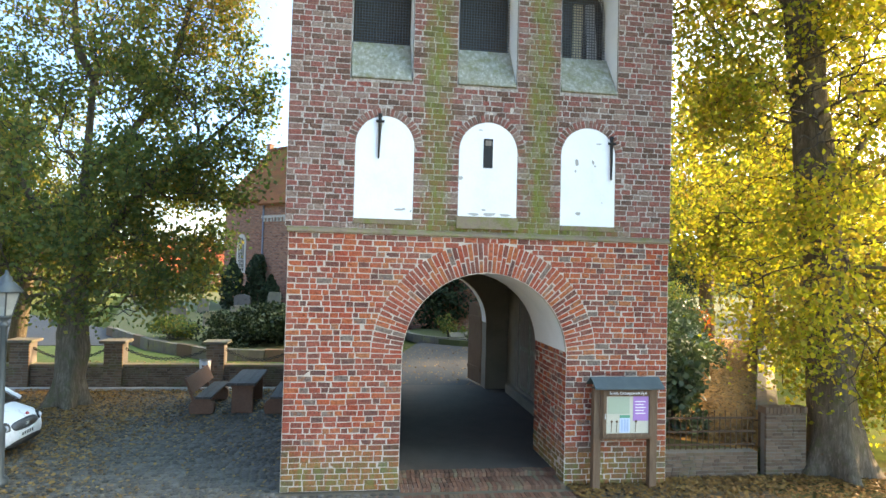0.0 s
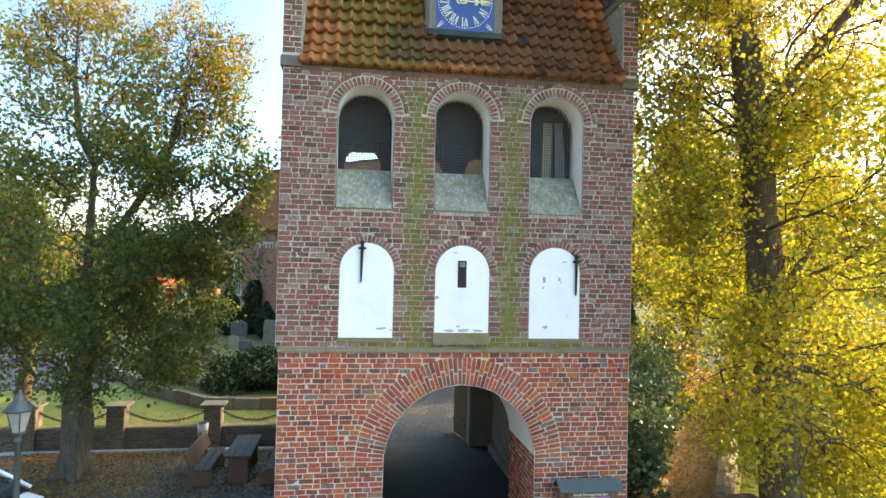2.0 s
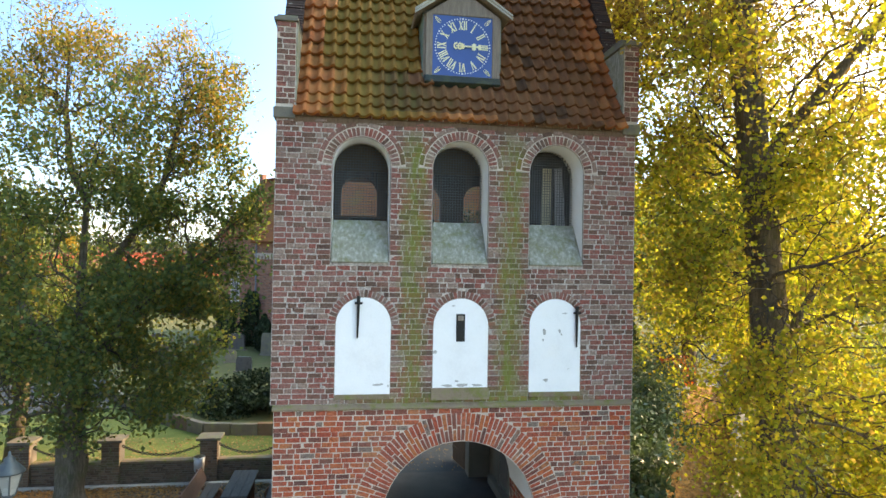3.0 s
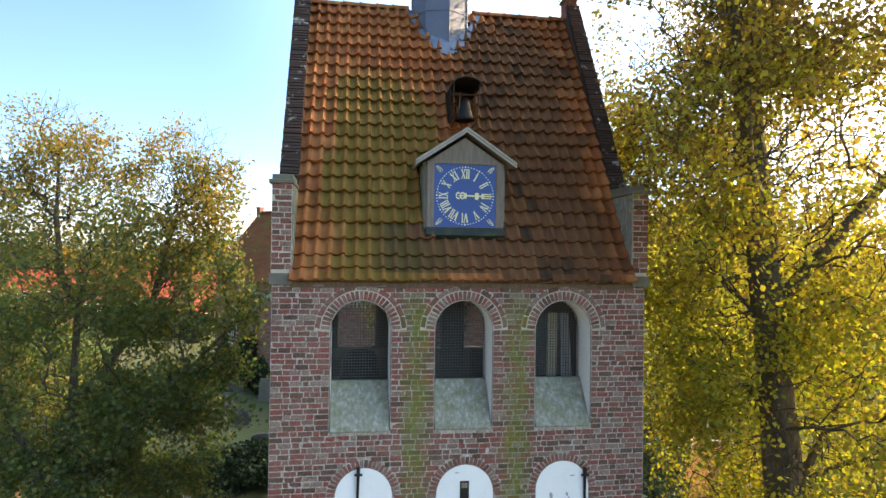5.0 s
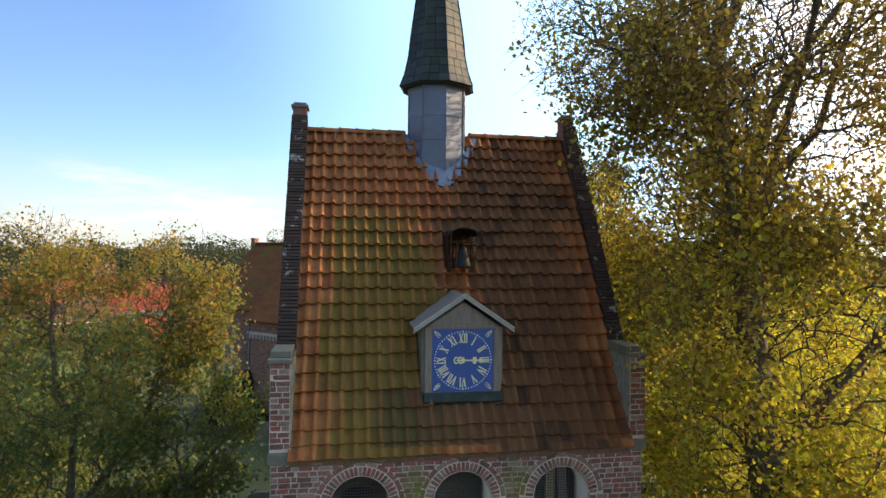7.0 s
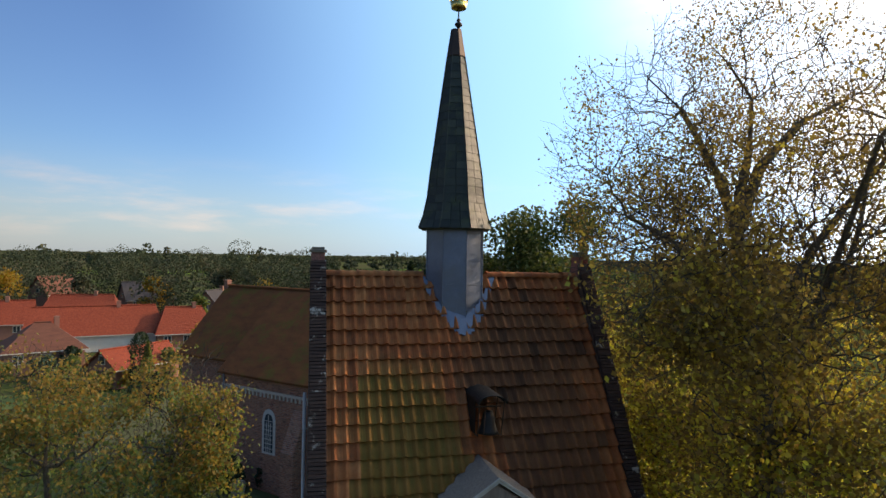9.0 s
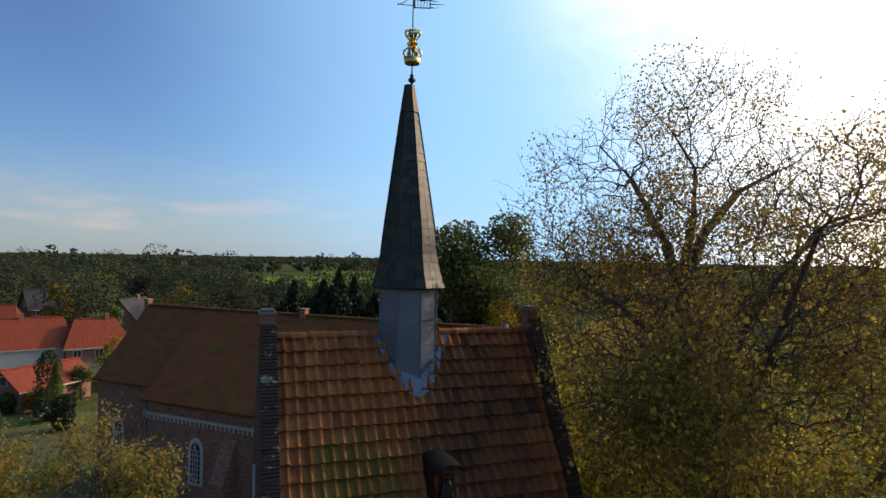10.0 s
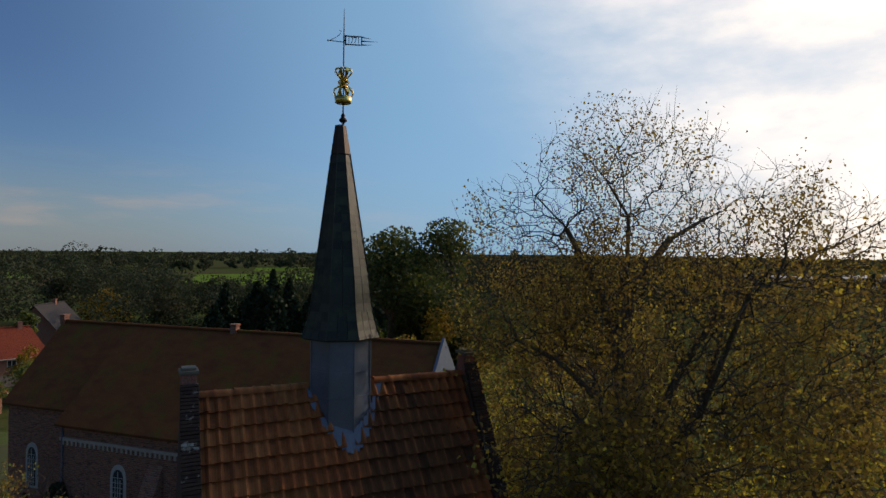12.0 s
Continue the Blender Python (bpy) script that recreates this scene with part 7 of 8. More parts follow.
def column_tree(name, label, x, y, z, h, w, seed, material=None, size=0.16, count=1500):
    """A slim evergreen with an uneven, pointed outline."""
    g = np.random.default_rng(seed)
    t = g.random(count) ** 0.8
    ang = g.random(count) * 2 * math.pi
    lobes = 1 + 0.18 * np.sin(ang * 4 + seed) + 0.12 * np.sin(t * 19 + ang * 2)
    rad = w * np.minimum(1.0, (1.02 - t) * 2.2 if h > 6.6 or w < 0.75 else ((1.02 - t) * 4.5) ** 0.5) * np.minimum(1, 0.55 + t * 3) * lobes * g.random(count) ** 0.25
    pts = np.stack([x + rad * np.cos(ang), y + rad * np.sin(ang), z + 0.05 + t * h], 1)
    b = thing(name, (x, y, z), label, "conifer")
    cloud_object("foliage", leaf_cloud(g, pts, 1, 0.02, size, -1.2), material or CONIFER, b)["kind"] = "stuff"
    part("trunk", Shape().tube([(x, y, z - 0.1), (x, y, z + h * 0.8)], [0.09, 0.03], 7), BARK, b, smooth=True)
    return b


shrub("juniper_hedge", "broad dark green spreading hedge on the raised bed", (-6.4, 16.0, 1.05), (2.6, 1.8, 0.95), 9000, 0.13, CONIFER, 31, "hedge")
shrub("juniper_hedge", "broad dark green spreading hedge on the raised bed", (-3.6, 15.4, 1.05), (2.0, 1.7, 0.9), 6000, 0.13, CONIFER, 32, "hedge")
shrub("yellow_shrub", "low yellow-green shrub at the edge of the bed", (-9.6, 17.0, 0.95), (1.1, 0.8, 0.45), 1800, 0.12, GREEN_LEAF, 33)
for i, (x, y, h, w) in enumerate([(-10.6, 34.5, 3.7, 0.72), (-8.9, 35.0, 3.9, 0.75), (-7.7, 32.5, 2.5, 0.6), (-21.5, 66.0, 6.5, 1.2), (-18.3, 58.0, 3.4, 1.0), (-5.6, 33.0, 2.2, 0.7)]):
    column_tree("column_yew", "dark green columnar yew among the graves", x, y, 0.4, h, w, 50 + i, None, 0.2, 2600)
column_tree("column_cypress", "bright green columnar cypress in the sun", -20.3, 64.0, 0.12, 6.0, 0.7, 61, GREEN_LEAF, 0.25, 1400)
shrub("dark_yew", "large dark yew bush behind the archway", (4.6, 24.3, 3.6), (5.2, 2.4, 3.6), 24000, 0.2, CONIFER, 34)
shrub("sunlit_shrub", "tall shrub with sunlit yellow-green leaves by the lane", (0.6, 26.5, 5.4), (1.8, 1.4, 1.7), 2600, 0.16, LIME_LEAF, 39)
for i, (x, y, r) in enumerate([(2.6, 19.6, 0.55), (3.6, 18.9, 0.4)]):
    shrub("box_bush", "small round green bush in the planted bed", (x, y, 0.35 + r), (r, r, r), 900, 0.08, GREEN_LEAF, 36 + i)
for i, (x, y, z, rx, rz) in enumerate([(5.0, 2.0, 1.2, 0.85, 0.95), (5.6, 3.4, 1.3, 0.95, 1.0), (6.9, 5.3, 1.25, 1.0, 1.0), (7.9, 7.3, 1.4, 1.1, 1.15), (9.3, 9.7, 1.3, 1.0, 1.0), (10.8, 12.4, 1.3, 1.2, 1.0), (12.4, 15.4, 1.4, 1.3, 1.1)]):
    shrub("rhododendron", "glossy dark green rhododendron beside the leafy path", (x - 0.35, y, z), (rx, rx, rz), 2300, 0.14, SHRUB_LEAF, 70 + i, group="shrubs along the path")
shrub("red_shrub", "small shrub with red autumn leaves", (15.5, 19.5, 1.2), (0.9, 0.9, 0.9), 1100, 0.14, leaf_material("red_leaf", [(0.30, 0.05, 0.03), (0.40, 0.09, 0.04), (0.3, 0.16, 0.04)], 0.35), 83)
for i, (x, y, z, r, mat) in enumerate([(13.0, 20.5, 1.6, 1.3, GREEN_LEAF), (16.8, 24.0, 1.3, 1.2, SHRUB_LEAF), (11.0, 18.0, 1.0, 0.8, GREEN_LEAF), (18.5, 29.0, 1.7, 1.5, GREEN_LEAF), (9.0, 16.5, 0.9, 0.7, SHRUB_LEAF), (14.0, 27.0, 1.5, 1.4, SHRUB_LEAF)]):
    shrub("garden_shrub", "leafy green shrub among the graves", (x, y, z), (r, r, r), 1300, 0.16, mat, 90 + i)
for i, (x, y, h, w) in enumerate([(14.2, 22.5, 3.4, 0.5), (17.0, 33.0, 5.0, 0.8), (20.5, 37.0, 6.0, 1.0), (11.5, 24.5, 3.0, 0.5), (23, 34, 5.5, 1.0)]):
    column_tree("column_yew", "dark green columnar yew among the graves", x, y, 0.4, h, w, 110 + i, None, 0.2, 1500)

# gravestones
def gravestone(x, y, w, h, turn, mat, kind_label, z=0.42, round_top=True):
    outline = [(-w / 2, 0), (w / 2, 0), (w / 2, h * 0.8)] + ([(w / 2 * math.cos(a), h * 0.8 + h * 0.2 * math.sin(a)) for a in [math.pi * k / 8 for k in range(1, 8)]] if round_top else [(w * 0.42, h), (-w * 0.42, h)]) + [(-w / 2, h * 0.8)]
    g = thing("gravestone", (0, 0, 0), kind_label, "gravestone", "gravestones")
    part("slab", Shape().extrude(outline, "y", -0.08, 0.08), mat, g, bevel=0.015)
    part("base", Shape().box(-w * 0.62, w * 0.62, -0.17, 0.17, -0.1, 0.1), CAP_STONE, g, bevel=0.015)
    g.matrix_basis = pose(x, y, z, rng.gauss(0, 1.5), rng.gauss(0, 1), turn)
    return g


BLACK_GRANITE = surface("dark_granite", [(0.05, 0.05, 0.055), (0.085, 0.085, 0.09)], 5, 90, 0.3, relief=0.05)
for i, (x, y, w, h) in enumerate([(-9.6, 33.0, 1.2, 1.2), (-7.2, 30.5, 0.9, 1.5), (-12.6, 27.0, 0.7, 1.0), (-7.7, 24.6, 0.9, 0.9), (-11.8, 31.5, 0.7, 1.0), (-9.4, 22.6, 0.6, 0.8), (-6.0, 20.4, 1.1, 0.8), (-11.2, 24.2, 0.6, 0.9), (-13.6, 30.5, 0.8, 0.9), (-15.2, 34.5, 0.8, 1.0), (-9.0, 27.8, 0.7, 0.8), (13.4, 19.0, 0.7, 0.8), (11.6, 21.5, 0.6, 0.9), (15.6, 26.5, 0.7, 0.9), (12.2, 26.0, 0.7, 0.8), (18.2, 31.5, 0.8, 0.9), (10.0, 20.6, 0.6, 0.7)]):
    dark = i % 3 == 0
    gravestone(x, y, w, h, rng.uniform(-25, 25), BLACK_GRANITE if dark else CAP_STONE, "dark polished gravestone among shrubs" if dark else "weathered grey gravestone among shrubs", round_top=i % 2 == 0)
for x, y in ((13.9, 17.8), (14.9, 19.2), (10.6, 17.4)):
    solo("grave_border", Shape().box(x - 0.9, x + 0.9, y - 0.5, y - 0.38, 0.35, 0.52).box(x - 0.9, x + 0.9, y + 0.38, y + 0.5, 0.35, 0.52).box(x - 0.9, x - 0.78, y - 0.38, y + 0.38, 0.35, 0.52).box(x + 0.78, x + 0.9, y - 0.38, y + 0.38, 0.35, 0.52), PALE_STONE, "pale stone border round a grave", "grave border", "grave borders", bevel=0.012)
for x, y in ((2.9, 18.9), (3.7, 19.5)):
    solo("flat_gravestone", Shape().rings([[(x + dx, y + dy, z + dy * 0.25) for dx, dy in ((-0.35, -0.3), (0.35, -0.3), (0.35, 0.35), (-0.35, 0.35))] for z in (0.4, 0.55)]), CAP_STONE, "pale sloping gravestone in the planted bed", "gravestone", "gravestones", bevel=0.015)

# fallen leaves
def leaf_litter(name, count, place, label, seed):
    g = np.random.default_rng(seed)
    pts = np.array([place(g) for _ in range(count)])
    n = len(pts)
    a = g.random(n) * 2 * math.pi
    L = g.uniform(0.022, 0.05, n)
    d = np.stack([np.cos(a), np.sin(a), g.normal(size=n) * 0.25], 1) * L[:, None]
    e = np.stack([-np.sin(a), np.cos(a), g.normal(size=n) * 0.3], 1) * (L * 0.75)[:, None]
    s = Shape()
    s.v = np.stack([pts - d, pts + e, pts + d, pts - e], 1).reshape(-1, 3)
    s.f = np.arange(4 * n).reshape(-1, 4)
    return tagged(cloud_object(name, s, FALLEN), label, "leaves", kind="stuff")


def near_yard(g):
    while True:
        x, y = g.uniform(-11.5, -3.2), g.uniform(-2, 8.6)
        d = math.hypot(x + 9.1, y - 6.5)
        if g.random() < (math.exp(-(d / 3.2) ** 2) * 0.9 + 0.5 * math.exp(-((y - 8.4) / 0.7) ** 2) + 0.35 * math.exp(-((x + 7.2 + 0.4 * (y - 1)) / 1.0) ** 2) + 0.05):
            return (x, y, 0.02 + g.random() * 0.015)


leaf_litter("fallen_leaves", 12000, near_yard, "brown fallen leaves scattered over the cobbles", 41)
leaf_litter("fallen_leaves", 15000, lambda g: tuple(PM @ Vector((-2.3 * g.random() - 0.05 + 0.5 * g.normal() * (g.random() < 0.3), 21 * g.random() ** 1.5, 0.425 + 0.03 * g.random()))), "orange fallen leaves covering the garden path", 42)
leaf_litter("fallen_leaves", 7000, lambda g: (g.uniform(1.7, 9.5), 0.2 - abs(g.normal()) * 0.6 if g.random() < 0.8 else g.uniform(-2, 0.2), 0.01 + g.random() * 0.04), "brown fallen leaves at the wall's foot", 43)
leaf_litter("fallen_leaves", 700, lambda g: (g.uniform(-0.7, 3.5), g.uniform(8.8, 18), 0.085 + g.random() * 0.02), "brown fallen leaves on the lane", 45)
leaf_litter("fallen_leaves", 2500, lambda g: (g.uniform(-12, -3.4), g.uniform(9, 13.3), 0.075 + g.random() * 0.02), "brown fallen leaves on the lawn", 44)
solo("verge", Shape().box(5.2, 20, -16, 0.6, -0.2, -0.015), YARD_SOIL, "leafy soil under the lime tree", "ground", kind="structure")

# ---------------- village and far landscape ----------------
RED_TILE = surface("red_roof_tile", [(0.17, 0.034, 0.02), (0.27, 0.056, 0.03), (0.36, 0.085, 0.043)], 1.6, 9, 0.8, relief=0.9, stretch=(2.5, 2.5, 0.6))
nt = RED_TILE.node_tree
rib = nt.nodes.new("ShaderNodeTexWave")
rib.bands_direction = "DIAGONAL"
rib.inputs["Scale"].default_value, rib.inputs["Distortion"].default_value = 1.9, 0.6
nt.links.new(where(nt), rib.inputs["Vector"])
bump(nt, nt.nodes["Principled BSDF"], rib.outputs["Fac"], 1.0, 0.05)
BROWN_TILE = surface("brown_roof_tile", [(0.10, 0.042, 0.03), (0.15, 0.06, 0.04), (0.19, 0.08, 0.055)], 0.9, 8, 0.8, relief=0.8, stretch=(1, 1, 4))
DARK_TILE = surface("dark_roof_tile", [(0.045, 0.04, 0.042), (0.075, 0.065, 0.065)], 0.9, 8, 0.85, relief=0.8, stretch=(1, 1, 4))
HOUSE_BRICK = surface("village_brick", [(0.26, 0.12, 0.09), (0.34, 0.17, 0.12)], 2, 20, 0.9, relief=0.6)
WHITE_WALL = surface("white_render", [(0.52, 0.49, 0.43), (0.62, 0.59, 0.52)], 1, 20, 0.85, relief=0.2)
WINDOW_DARK = surface("far_window_glass", [(0.03, 0.035, 0.04), (0.06, 0.07, 0.08)], 1, 5, 0.15, relief=0.0)


def spot(x, y, a=radians(4.0)):
    """The village plan lies four degrees clockwise about the tower."""
    x, y = x - 0.2, y - 4.07
    return 0.2 + x * math.cos(a) + y * math.sin(a), 4.07 - x * math.sin(a) + y * math.cos(a)


def house(label, x, y, turn, length, width, eave, ridge, roof_mat, wall_mat, hip=0.0, windows=4, base=0.0, chimney=True):
    (x, y), turn = spot(x, y), turn - 4
    h = thing("house", (x, y, base), label, "house", "village houses")
    m = pose(x, y, base, 0, 0, turn)
    L, W = length / 2, width / 2
    s = Shape().box(-L, L, -W, W, 0, eave)
    if hip < 0.1:
        for sx in (-L, L - 0.02):
            s.rings([[(sx + d, -W, eave), (sx + d, 0, ridge - 0.15), (sx + d, W, eave)] for d in (0, 0.02)])
    part("wall", moved(s, m), wall_mat, h)
    o = 0.45
    s = Shape()
    k = o / W * (ridge - eave)
    for sy in (-1, 1):
        s.rings([[(-L - o, sy * (W + o), eave - k + d), (L + o, sy * (W + o), eave - k + d), (L + o - hip, 0, ridge + d), (-L - o + hip, 0, ridge + d)] for d in (0, 0.14)])
    if hip:
        for sx in (-1, 1):
            s.face((sx * (L + o), -(W + o), eave - k + 0.14), (sx * (L + o), W + o, eave - k + 0.14), (sx * (L + o - hip), 0, ridge + 0.14))
    roof_ = part("roof", moved(s, m), roof_mat, h)
    n = max(8, int(length / 0.5))
    s = Shape().tube([(-L - o + hip, 0, ridge + 0.16), (L + o - hip, 0, ridge + 0.16)], 0.14, 6)
    part("ridge", moved(s, m), roof_mat, roof_)
    part("gutter", moved(Shape().box(-L - o, L + o, -W - o - 0.1, -W - o, eave - k - 0.02, eave - k + 0.1), m), WHITE_WALL, roof_)
    if chimney:
        c = part("chimney", moved(Shape().box(L * 0.3, L * 0.3 + 0.6, -0.35, 0.35, ridge - 0.8, ridge + 0.9).box(L * 0.3 - 0.05, L * 0.3 + 0.65, -0.4, 0.4, ridge + 0.82, ridge + 0.92), m), HOUSE_BRICK, roof_)
    for i in range(windows):
        wx = -L + (i + 0.5) * length / windows
        w = part("window", moved(Shape().box(wx - 0.6, wx + 0.6, -W - 0.06, -W + 0.02, eave - 1.75, eave - 0.55), m), WHITE_WALL, h)
        for q in (-0.27, 0.27):
            part("pane", moved(Shape().box(wx + q - 0.22, wx + q + 0.22, -W - 0.075, -W - 0.055, eave - 1.66, eave - 0.64), m), WINDOW_DARK, w)
    for sx in (-1, 1):
        if not hip:
            w = part("window", moved(Shape().box(sx * (L + 0.04) - 0.04, sx * (L + 0.04) + 0.04, -0.55, 0.55, eave + 0.2, eave + 1.3), m), WHITE_WALL, h)
            part("pane", moved(Shape().box(sx * (L + 0.07) - 0.03, sx * (L + 0.07) + 0.03, -0.45, 0.45, eave + 0.3, eave + 1.2), m), WINDOW_DARK, w)
    return h


house("long farmhouse with bright red tiled roof", -43.5, 98.5, 22.7, 20, 8.0, 3.0, 6.9, RED_TILE, WHITE_WALL, 1.5, 0)
house("red tiled wing with low brick walls", -30.5, 101.5, 22.7, 9, 8.5, 2.9, 6.6, RED_TILE, HOUSE_BRICK, 2.0, 3)
house("house with brown hipped roof and white window frames", -43.5, 80.5, 30, 9, 9, 3.2, 6.2, BROWN_TILE, HOUSE_BRICK, 4.0, 3)
house("small white-walled outbuilding with red tiled roof", -28.6, 71.5, 56, 9, 5, 2.5, 4.3, RED_TILE, HOUSE_BRICK, 0.0, 0, chimney=False)
house("gabled brick house far off", -84, 178, 60, 11, 8, 4.0, 8.5, BROWN_TILE, HOUSE_BRICK, 0, 3)
house("gabled brick house with grey roof", -31, 132, 70, 9, 8, 3.6, 7.8, DARK_TILE, HOUSE_BRICK, 0, 2)
house("gabled house with dark roof among trees", -56, 165, 35, 12, 8, 3.6, 7.8, DARK_TILE, HOUSE_BRICK, 0, 3)
house("red roofed house at the village edge", -66, 112, 20, 12, 8, 3, 6.6, RED_TILE, HOUSE_BRICK, 0, 3)
house("red roofed house beyond the lane", -58, 130, 10, 14, 8, 3, 6.6, RED_TILE, HOUSE_BRICK, 1.5, 4)
house("red roofed barn at the village edge", -74, 95, 40, 14, 9, 3, 7.0, RED_TILE, HOUSE_BRICK, 0, 3)
for x, y, l in ((330, 235, 60), (395, 250, 80), (300, 260, 50)):
    x, y = spot(x, y)
    hall = thing("industrial_hall", (x, y, 0), "long pale flat-roofed hall far off", "hall", "far halls")
    part("wall", Shape().box(x - l / 2, x + l / 2, y - 12, y + 12, 0, 6), WHITE_WALL, hall)
    part("roof", Shape().box(x - l / 2 - 0.5, x + l / 2 + 0.5, y - 12.5, y + 12.5, 6, 6.5), PALE_STONE, hall)
fence = thing("board_fence", (*spot(-30, 88), 0), "grey board fence behind the outbuilding", "fence")
for i in range(26):
    part("board", moved(Shape().box(i * 0.62 - 8, i * 0.62 - 7.42, 0, 0.05, 0, 1.6), pose(*spot(-30, 88), 0, 0, 0, 21)), GREY_WOOD, fence)

# trees of the middle distance
def lumpy_tree(name, label, x, y, h, w, seed, material, leaf=0.42, count=2600, base=0.0, bare=0.22):
    g = np.random.default_rng(seed)
    t = thing(name, (x, y, base), label, "tree")
    s = Shape().tube([(x, y, base - 0.1), (x + g.normal() * 0.2, y, base + h * 0.35), (x + g.normal() * 0.4, y + g.normal() * 0.3, base + h * 0.8)], [0.03 * h, 0.022 * h, 0.006 * h], 8)
    part("trunk", s, BARK, t, smooth=True)
    lumps, pts = [], []
    for i in range(16):
        a, q = g.random() * 6.283, g.random()
        zz = base + h * (bare + (0.98 - bare) * q) * 0.93
        rr = w * math.sqrt(max(0.05, 1 - (2 * q - 0.85) ** 2)) * g.uniform(0.35, 0.85)
        lumps.append((np.array((x + rr * math.cos(a), y + rr * math.sin(a), zz)), w * g.uniform(0.28, 0.5)))
        limb = Shape().tube([(x, y, base + h * (0.2 + 0.5 * q)), tuple((np.array((x, y, zz)) + lumps[-1][0]) / 2), tuple(lumps[-1][0])], [0.012 * h, 0.008 * h, 0.003 * h], 5)
        part("limb", limb, BARK, t)
    for i in range(count):
        c, r = lumps[g.integers(len(lumps))]
        d = g.normal(size=3)
        d /= np.linalg.norm(d)
        pts.append(c + d * r * np.array((1, 1, 0.8)) * g.random() ** 0.4)
    cloud_object("crown", leaf_cloud(g, np.array(pts), 1, 0.05, leaf), material, t)["kind"] = "stuff"
    return t


lumpy_tree("maple_tree", "second green tree behind the yard wall", -12.8, 11.0, 9.5, 3.6, 201, GREEN_LEAF, 0.16, 9000, 0, 0.3)
lumpy_tree("lime_tree", "slanting yellow lime tree further along the path", 14.0, 12.2, 15, 5.0, 202, LIME_LEAF, 0.17, 16000, 0.3, 0.3)
# added tree, its crown blocks the sun from the lane behind the archway
lumpy_tree("shade_tree", "broad yellow-green tree added to shade the lane", 16.5, 20.0, 14, 5.0, 205, GREEN_LEAF, 0.2, 14000, 0.3, 0.25)
lumpy_tree("oak_tree", "large dark green oak beyond the church", 18.0, 47.5, 22.0, 6.8, 203, OAK_LEAF, 0.33, 22000, 0, 0.15)
lumpy_tree("oak_tree", "large dark green oak beyond the church", 24.0, 46.0, 23.0, 7.5, 204, OAK_LEAF, 0.33, 22000, 0, 0.15)
for i, (x, y, h, w, mat) in enumerate([(13.5, 34, 13, 3.6, LIME_LEAF), (20.0, 40, 14, 4.0, ORANGE_LEAF), (26.5, 36, 13, 4.0, LIME_LEAF), (32, 30, 14, 4.5, LIME_LEAF), (33, 12, 14, 5, GREEN_LEAF), (41, 38, 15, 5, GREEN_LEAF)]):
    lumpy_tree("autumn_tree", "churchyard tree with yellow autumn leaves", x, y, h, w, 220 + i, mat, 0.24, 4500, 0.2, 0.25)
for i, (x, y, h, w, mat) in enumerate([(-24, 160, 8.5, 7.0, ORANGE_LEAF), (-31.5, 118, 8, 2.6, GREEN_LEAF), (-36, 168, 12, 5, FAR_LEAF), (-50, 150, 10, 4.5, ORANGE_LEAF), (-38.5, 76.5, 4, 1.6, CONIFER), (-62, 140, 11, 4.5, FAR_LEAF), (-22, 78, 5, 2.0, GREEN_LEAF), (-20.5, 88, 4.5, 2.0, GREEN_LEAF), (-78, 140, 12, 5, ORANGE_LEAF)]):
    lumpy_tree("village_tree", "garden tree in the village", *spot(x, y), h, w, 240 + i, mat, 0.6, 1500, 0, 0.15)
for i, (x, y, h, w, mat) in enumerate([(-32.5, 69.5, 3.2, 1.8, SHRUB_LEAF), (-35.5, 71.0, 3.6, 2.0, GREEN_LEAF), (-31.0, 67.0, 2.4, 1.6, GREEN_LEAF), (-27.0, 66.5, 2.6, 1.5, ORANGE_LEAF), (-40.0, 73.0, 3.0, 2.0, SHRUB_LEAF), (-24.5, 72.0, 4.2, 1.8, GREEN_LEAF), (-23.5, 82.0, 5.0, 2.4, GREEN_LEAF), (-45.0, 72.0, 3.2, 2.2, GREEN_LEAF), (-26.0, 94.0, 5.0, 2.4, ORANGE_LEAF), (-34.0, 64.0, 2.2, 1.6, SHRUB_LEAF), (-25.0, 62.0, 2.0, 1.4, SHRUB_LEAF)]):
    lumpy_tree("garden_bush", "bushy garden shrub beside the village houses", *spot(x, y), h, w, 270 + i, mat, 0.3, 1500, 0, 0.05)
for i in range(14):
    g = random.Random(300 + i)
    x = -1 + i * 3.3 + g.uniform(-2.2, 2.2)
    column_tree("tall_conifer", "tall dark conifer in a row beyond the churchyard", *spot(x, 118 + g.uniform(-6, 8)), 0, g.uniform(8, 16), g.uniform(1.5, 3.2), 320 + i, CONIFER, 0.9, 1100)

# far woods, hedgerows and treelines
g = np.random.default_rng(77)
centres, sizes = [], []
rows_of_wood = []
for k in range(380):
    d, a = math.sqrt(g.uniform(112 ** 2, 330 ** 2)), g.uniform(-0.62, 0.95)
    x, y = d * math.sin(a), d * math.cos(a)
    if math.sin(x * 0.045 + 0.5) + math.sin(y * 0.05 + x * 0.02 + 1.0) < -0.75 or (x > 5 and y > 255 and x < 95):
        continue
    if any(math.hypot(x - hx, y - hy) < 11 for hx, hy in ((-73, 183), (-22, 133), (-45, 168), (-59, 116), (-49, 133), (-36, 102))) or (x < 40 and d < 118):
        continue
    h = g.uniform(4.5, 8) if 185 < d and 0.0 < a < 0.26 else g.uniform(8, 16)
    rows_of_wood.append((x, y, h, h * g.uniform(0.38, 0.55), d))
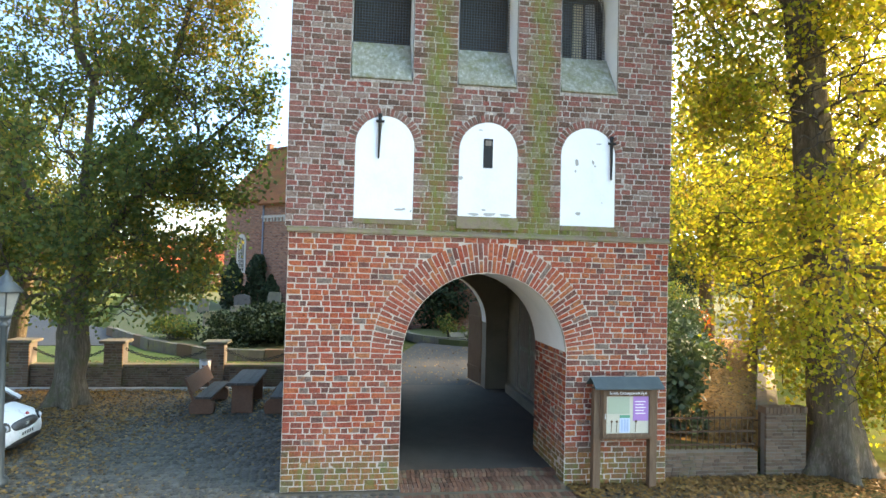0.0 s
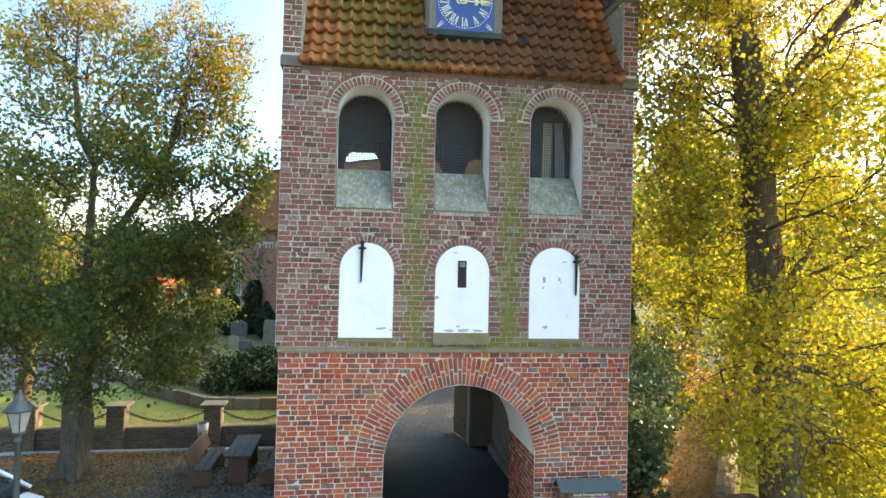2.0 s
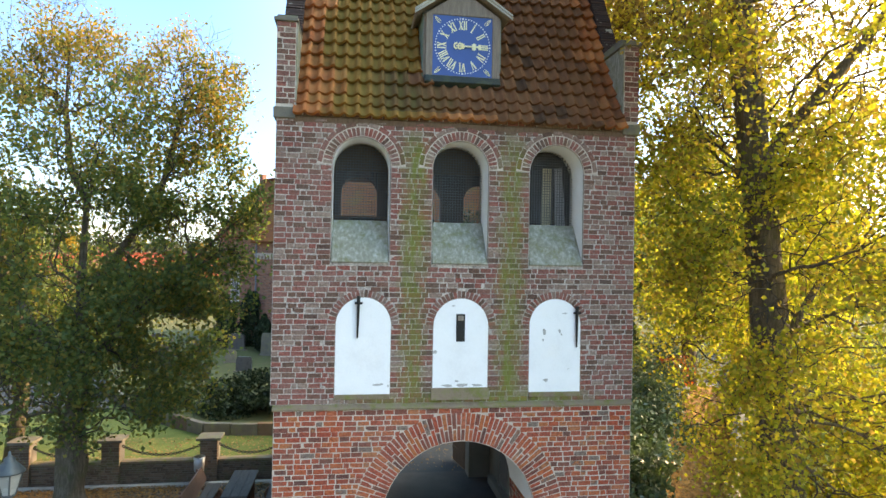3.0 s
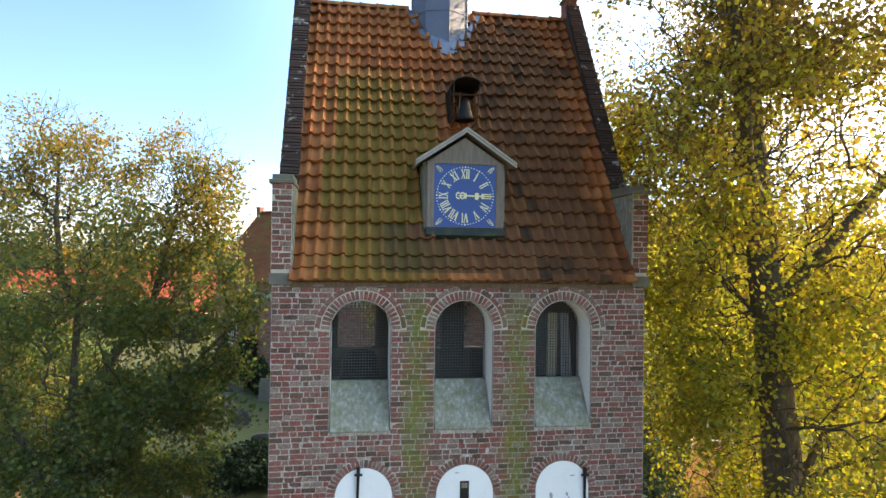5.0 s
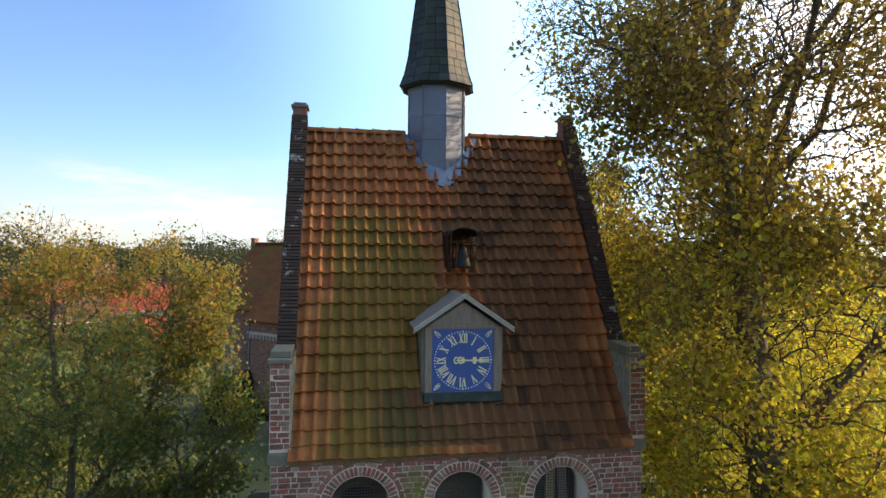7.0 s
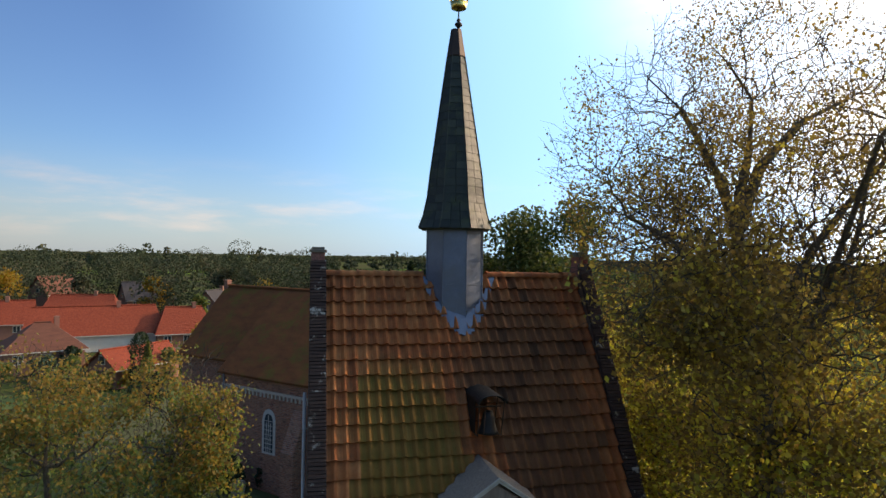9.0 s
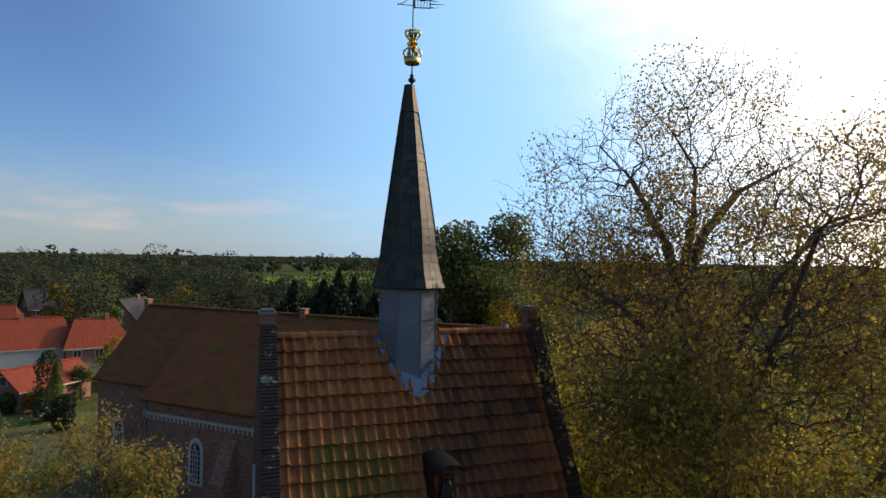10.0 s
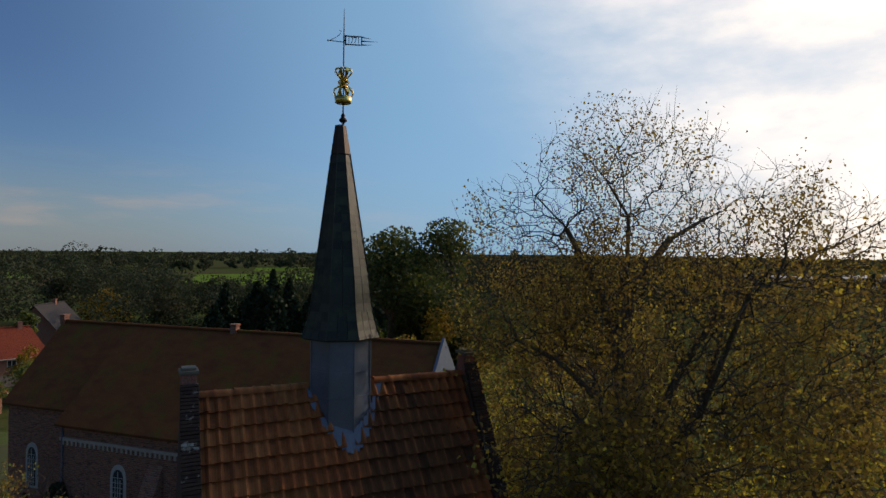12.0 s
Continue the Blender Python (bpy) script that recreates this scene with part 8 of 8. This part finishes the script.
for k in range(4200):
    d = 130 + 2300 * g.random() ** 0.9
    a = g.uniform(-0.75, 1.2)
    x, y = d * math.sin(a), d * math.cos(a)
    band_ = math.sin(x * 0.006 + 1.3) + math.sin(y * 0.013 + x * 0.002) + 0.5 * math.sin(y * 0.041)
    if (band_ < 0.1 and d < 800) or d < 320:
        continue
    if abs(x - (y - 380) * 0.17 - 55) < 75 and 260 < y < 560:
        continue
    h = g.uniform(7, 12.5) if d < 700 else max(4.0, g.uniform(5, 11) + 9 * noise.noise(Vector((x * 0.006, y * 0.004, 1.7))))
    rows_of_wood.append((x, y, h, h * g.uniform(0.42, 0.65), d))

for k in range(70):
    d, a = g.uniform(230, 1100), g.uniform(-0.62, 0.95)
    x, y = d * math.sin(a), d * math.cos(a)
    if abs(x - (y - 380) * 0.17 - 55) < 80 and 240 < y < 600:
        continue
    h = g.uniform(16, 22)
    rows_of_wood.append((x, y, h, h * g.uniform(0.3, 0.45), d if d > 420 else 300))


def crown_points(x, y, h, w, n, lobes):
    """Points on the outside of a many-lobed crown, with the way each faces."""
    c = g.normal(size=(lobes, 3)) * np.array((0.42, 0.42, 0.36))
    c[0] = 0
    r = g.uniform(0.42, 0.68, lobes)
    k = g.integers(lobes, size=n)
    v = g.normal(size=(n, 3))
    v /= np.linalg.norm(v, axis=1)[:, None]
    q = c[k] + v * (r[k] * (0.86 + 0.2 * g.random(n)))[:, None]
    keep = np.ones(n, bool)
    for i in range(lobes):
        keep &= (k == i) | (np.linalg.norm(q - c[i], axis=1) > r[i] * 0.86)
    return (np.array((x, y, h * 0.56)) + q * np.array((w, w, h * 0.46)))[keep], v[keep]


def facing_cloud(points, facing, size):
    """Leaf clumps that lie across the way they face, so that a crown has a lit and a shaded side."""
    n = len(points)
    f = facing + g.normal(size=(n, 3)) * 0.45
    f /= np.linalg.norm(f, axis=1)[:, None]
    a = np.cross(f, g.normal(size=(n, 3)))
    a /= np.linalg.norm(a, axis=1)[:, None]
    b = np.cross(f, a)
    L = (size * g.uniform(0.6, 1.3, n))[:, None]
    s = Shape()
    s.v = np.stack([points - a * L * 0.5, points + b * L * 0.45, points + a * L * 0.55, points - b * L * 0.4], 1).reshape(-1, 3)
    s.f = np.arange(4 * n).reshape(-1, 4)
    return s


pts, far_pts = [], []
for x, y, h, w, d in rows_of_wood:
    if d < 330:
        pts.append(crown_points(x, y, h, w, 1600, 7))
    else:
        far_pts.append(crown_points(x, y, h, w, 170 if d < 700 else 60, 4))
tagged(cloud_object("woodland", facing_cloud(*(np.concatenate(q) for q in zip(*pts)), 0.62), FAR_LEAF), "autumn woodland and hedgerows in the middle distance", "woodland", kind="stuff")
tagged(cloud_object("far_woodland", facing_cloud(*(np.concatenate(q) for q in zip(*far_pts)), 2.6), FAR_LEAF), "hazy band of far woods along the horizon", "woodland", kind="stuff")
FIELD = surface("bright_meadow", [(0.10, 0.17, 0.03), (0.15, 0.24, 0.045)], 0.05, 2, 0.95, relief=0.4)
FIELD.node_tree.nodes["Principled BSDF"].inputs["Specular IOR Level"].default_value = 0.0
for pts4 in ([(-15, 330), (75, 350), (120, 520), (-5, 480)], [(-190, 420), (-90, 440), (-70, 540), (-200, 520)], [(40, 560), (140, 590), (160, 690), (50, 660)]):
    solo("meadow", Shape().extrude([spot(*q) for q in pts4], "z", -0.3, 0.02), FIELD, "bright green meadow beyond the trees", "meadow", kind="structure")
solo("garden_lawn", Shape().extrude([spot(*q) for q in ((-40, 55), (-14, 50), (-14, 62), (-24, 66), (-40, 64))], "z", -0.2, 0.03), GRASS, "green garden lawn beside the outbuilding", "lawn", kind="structure")
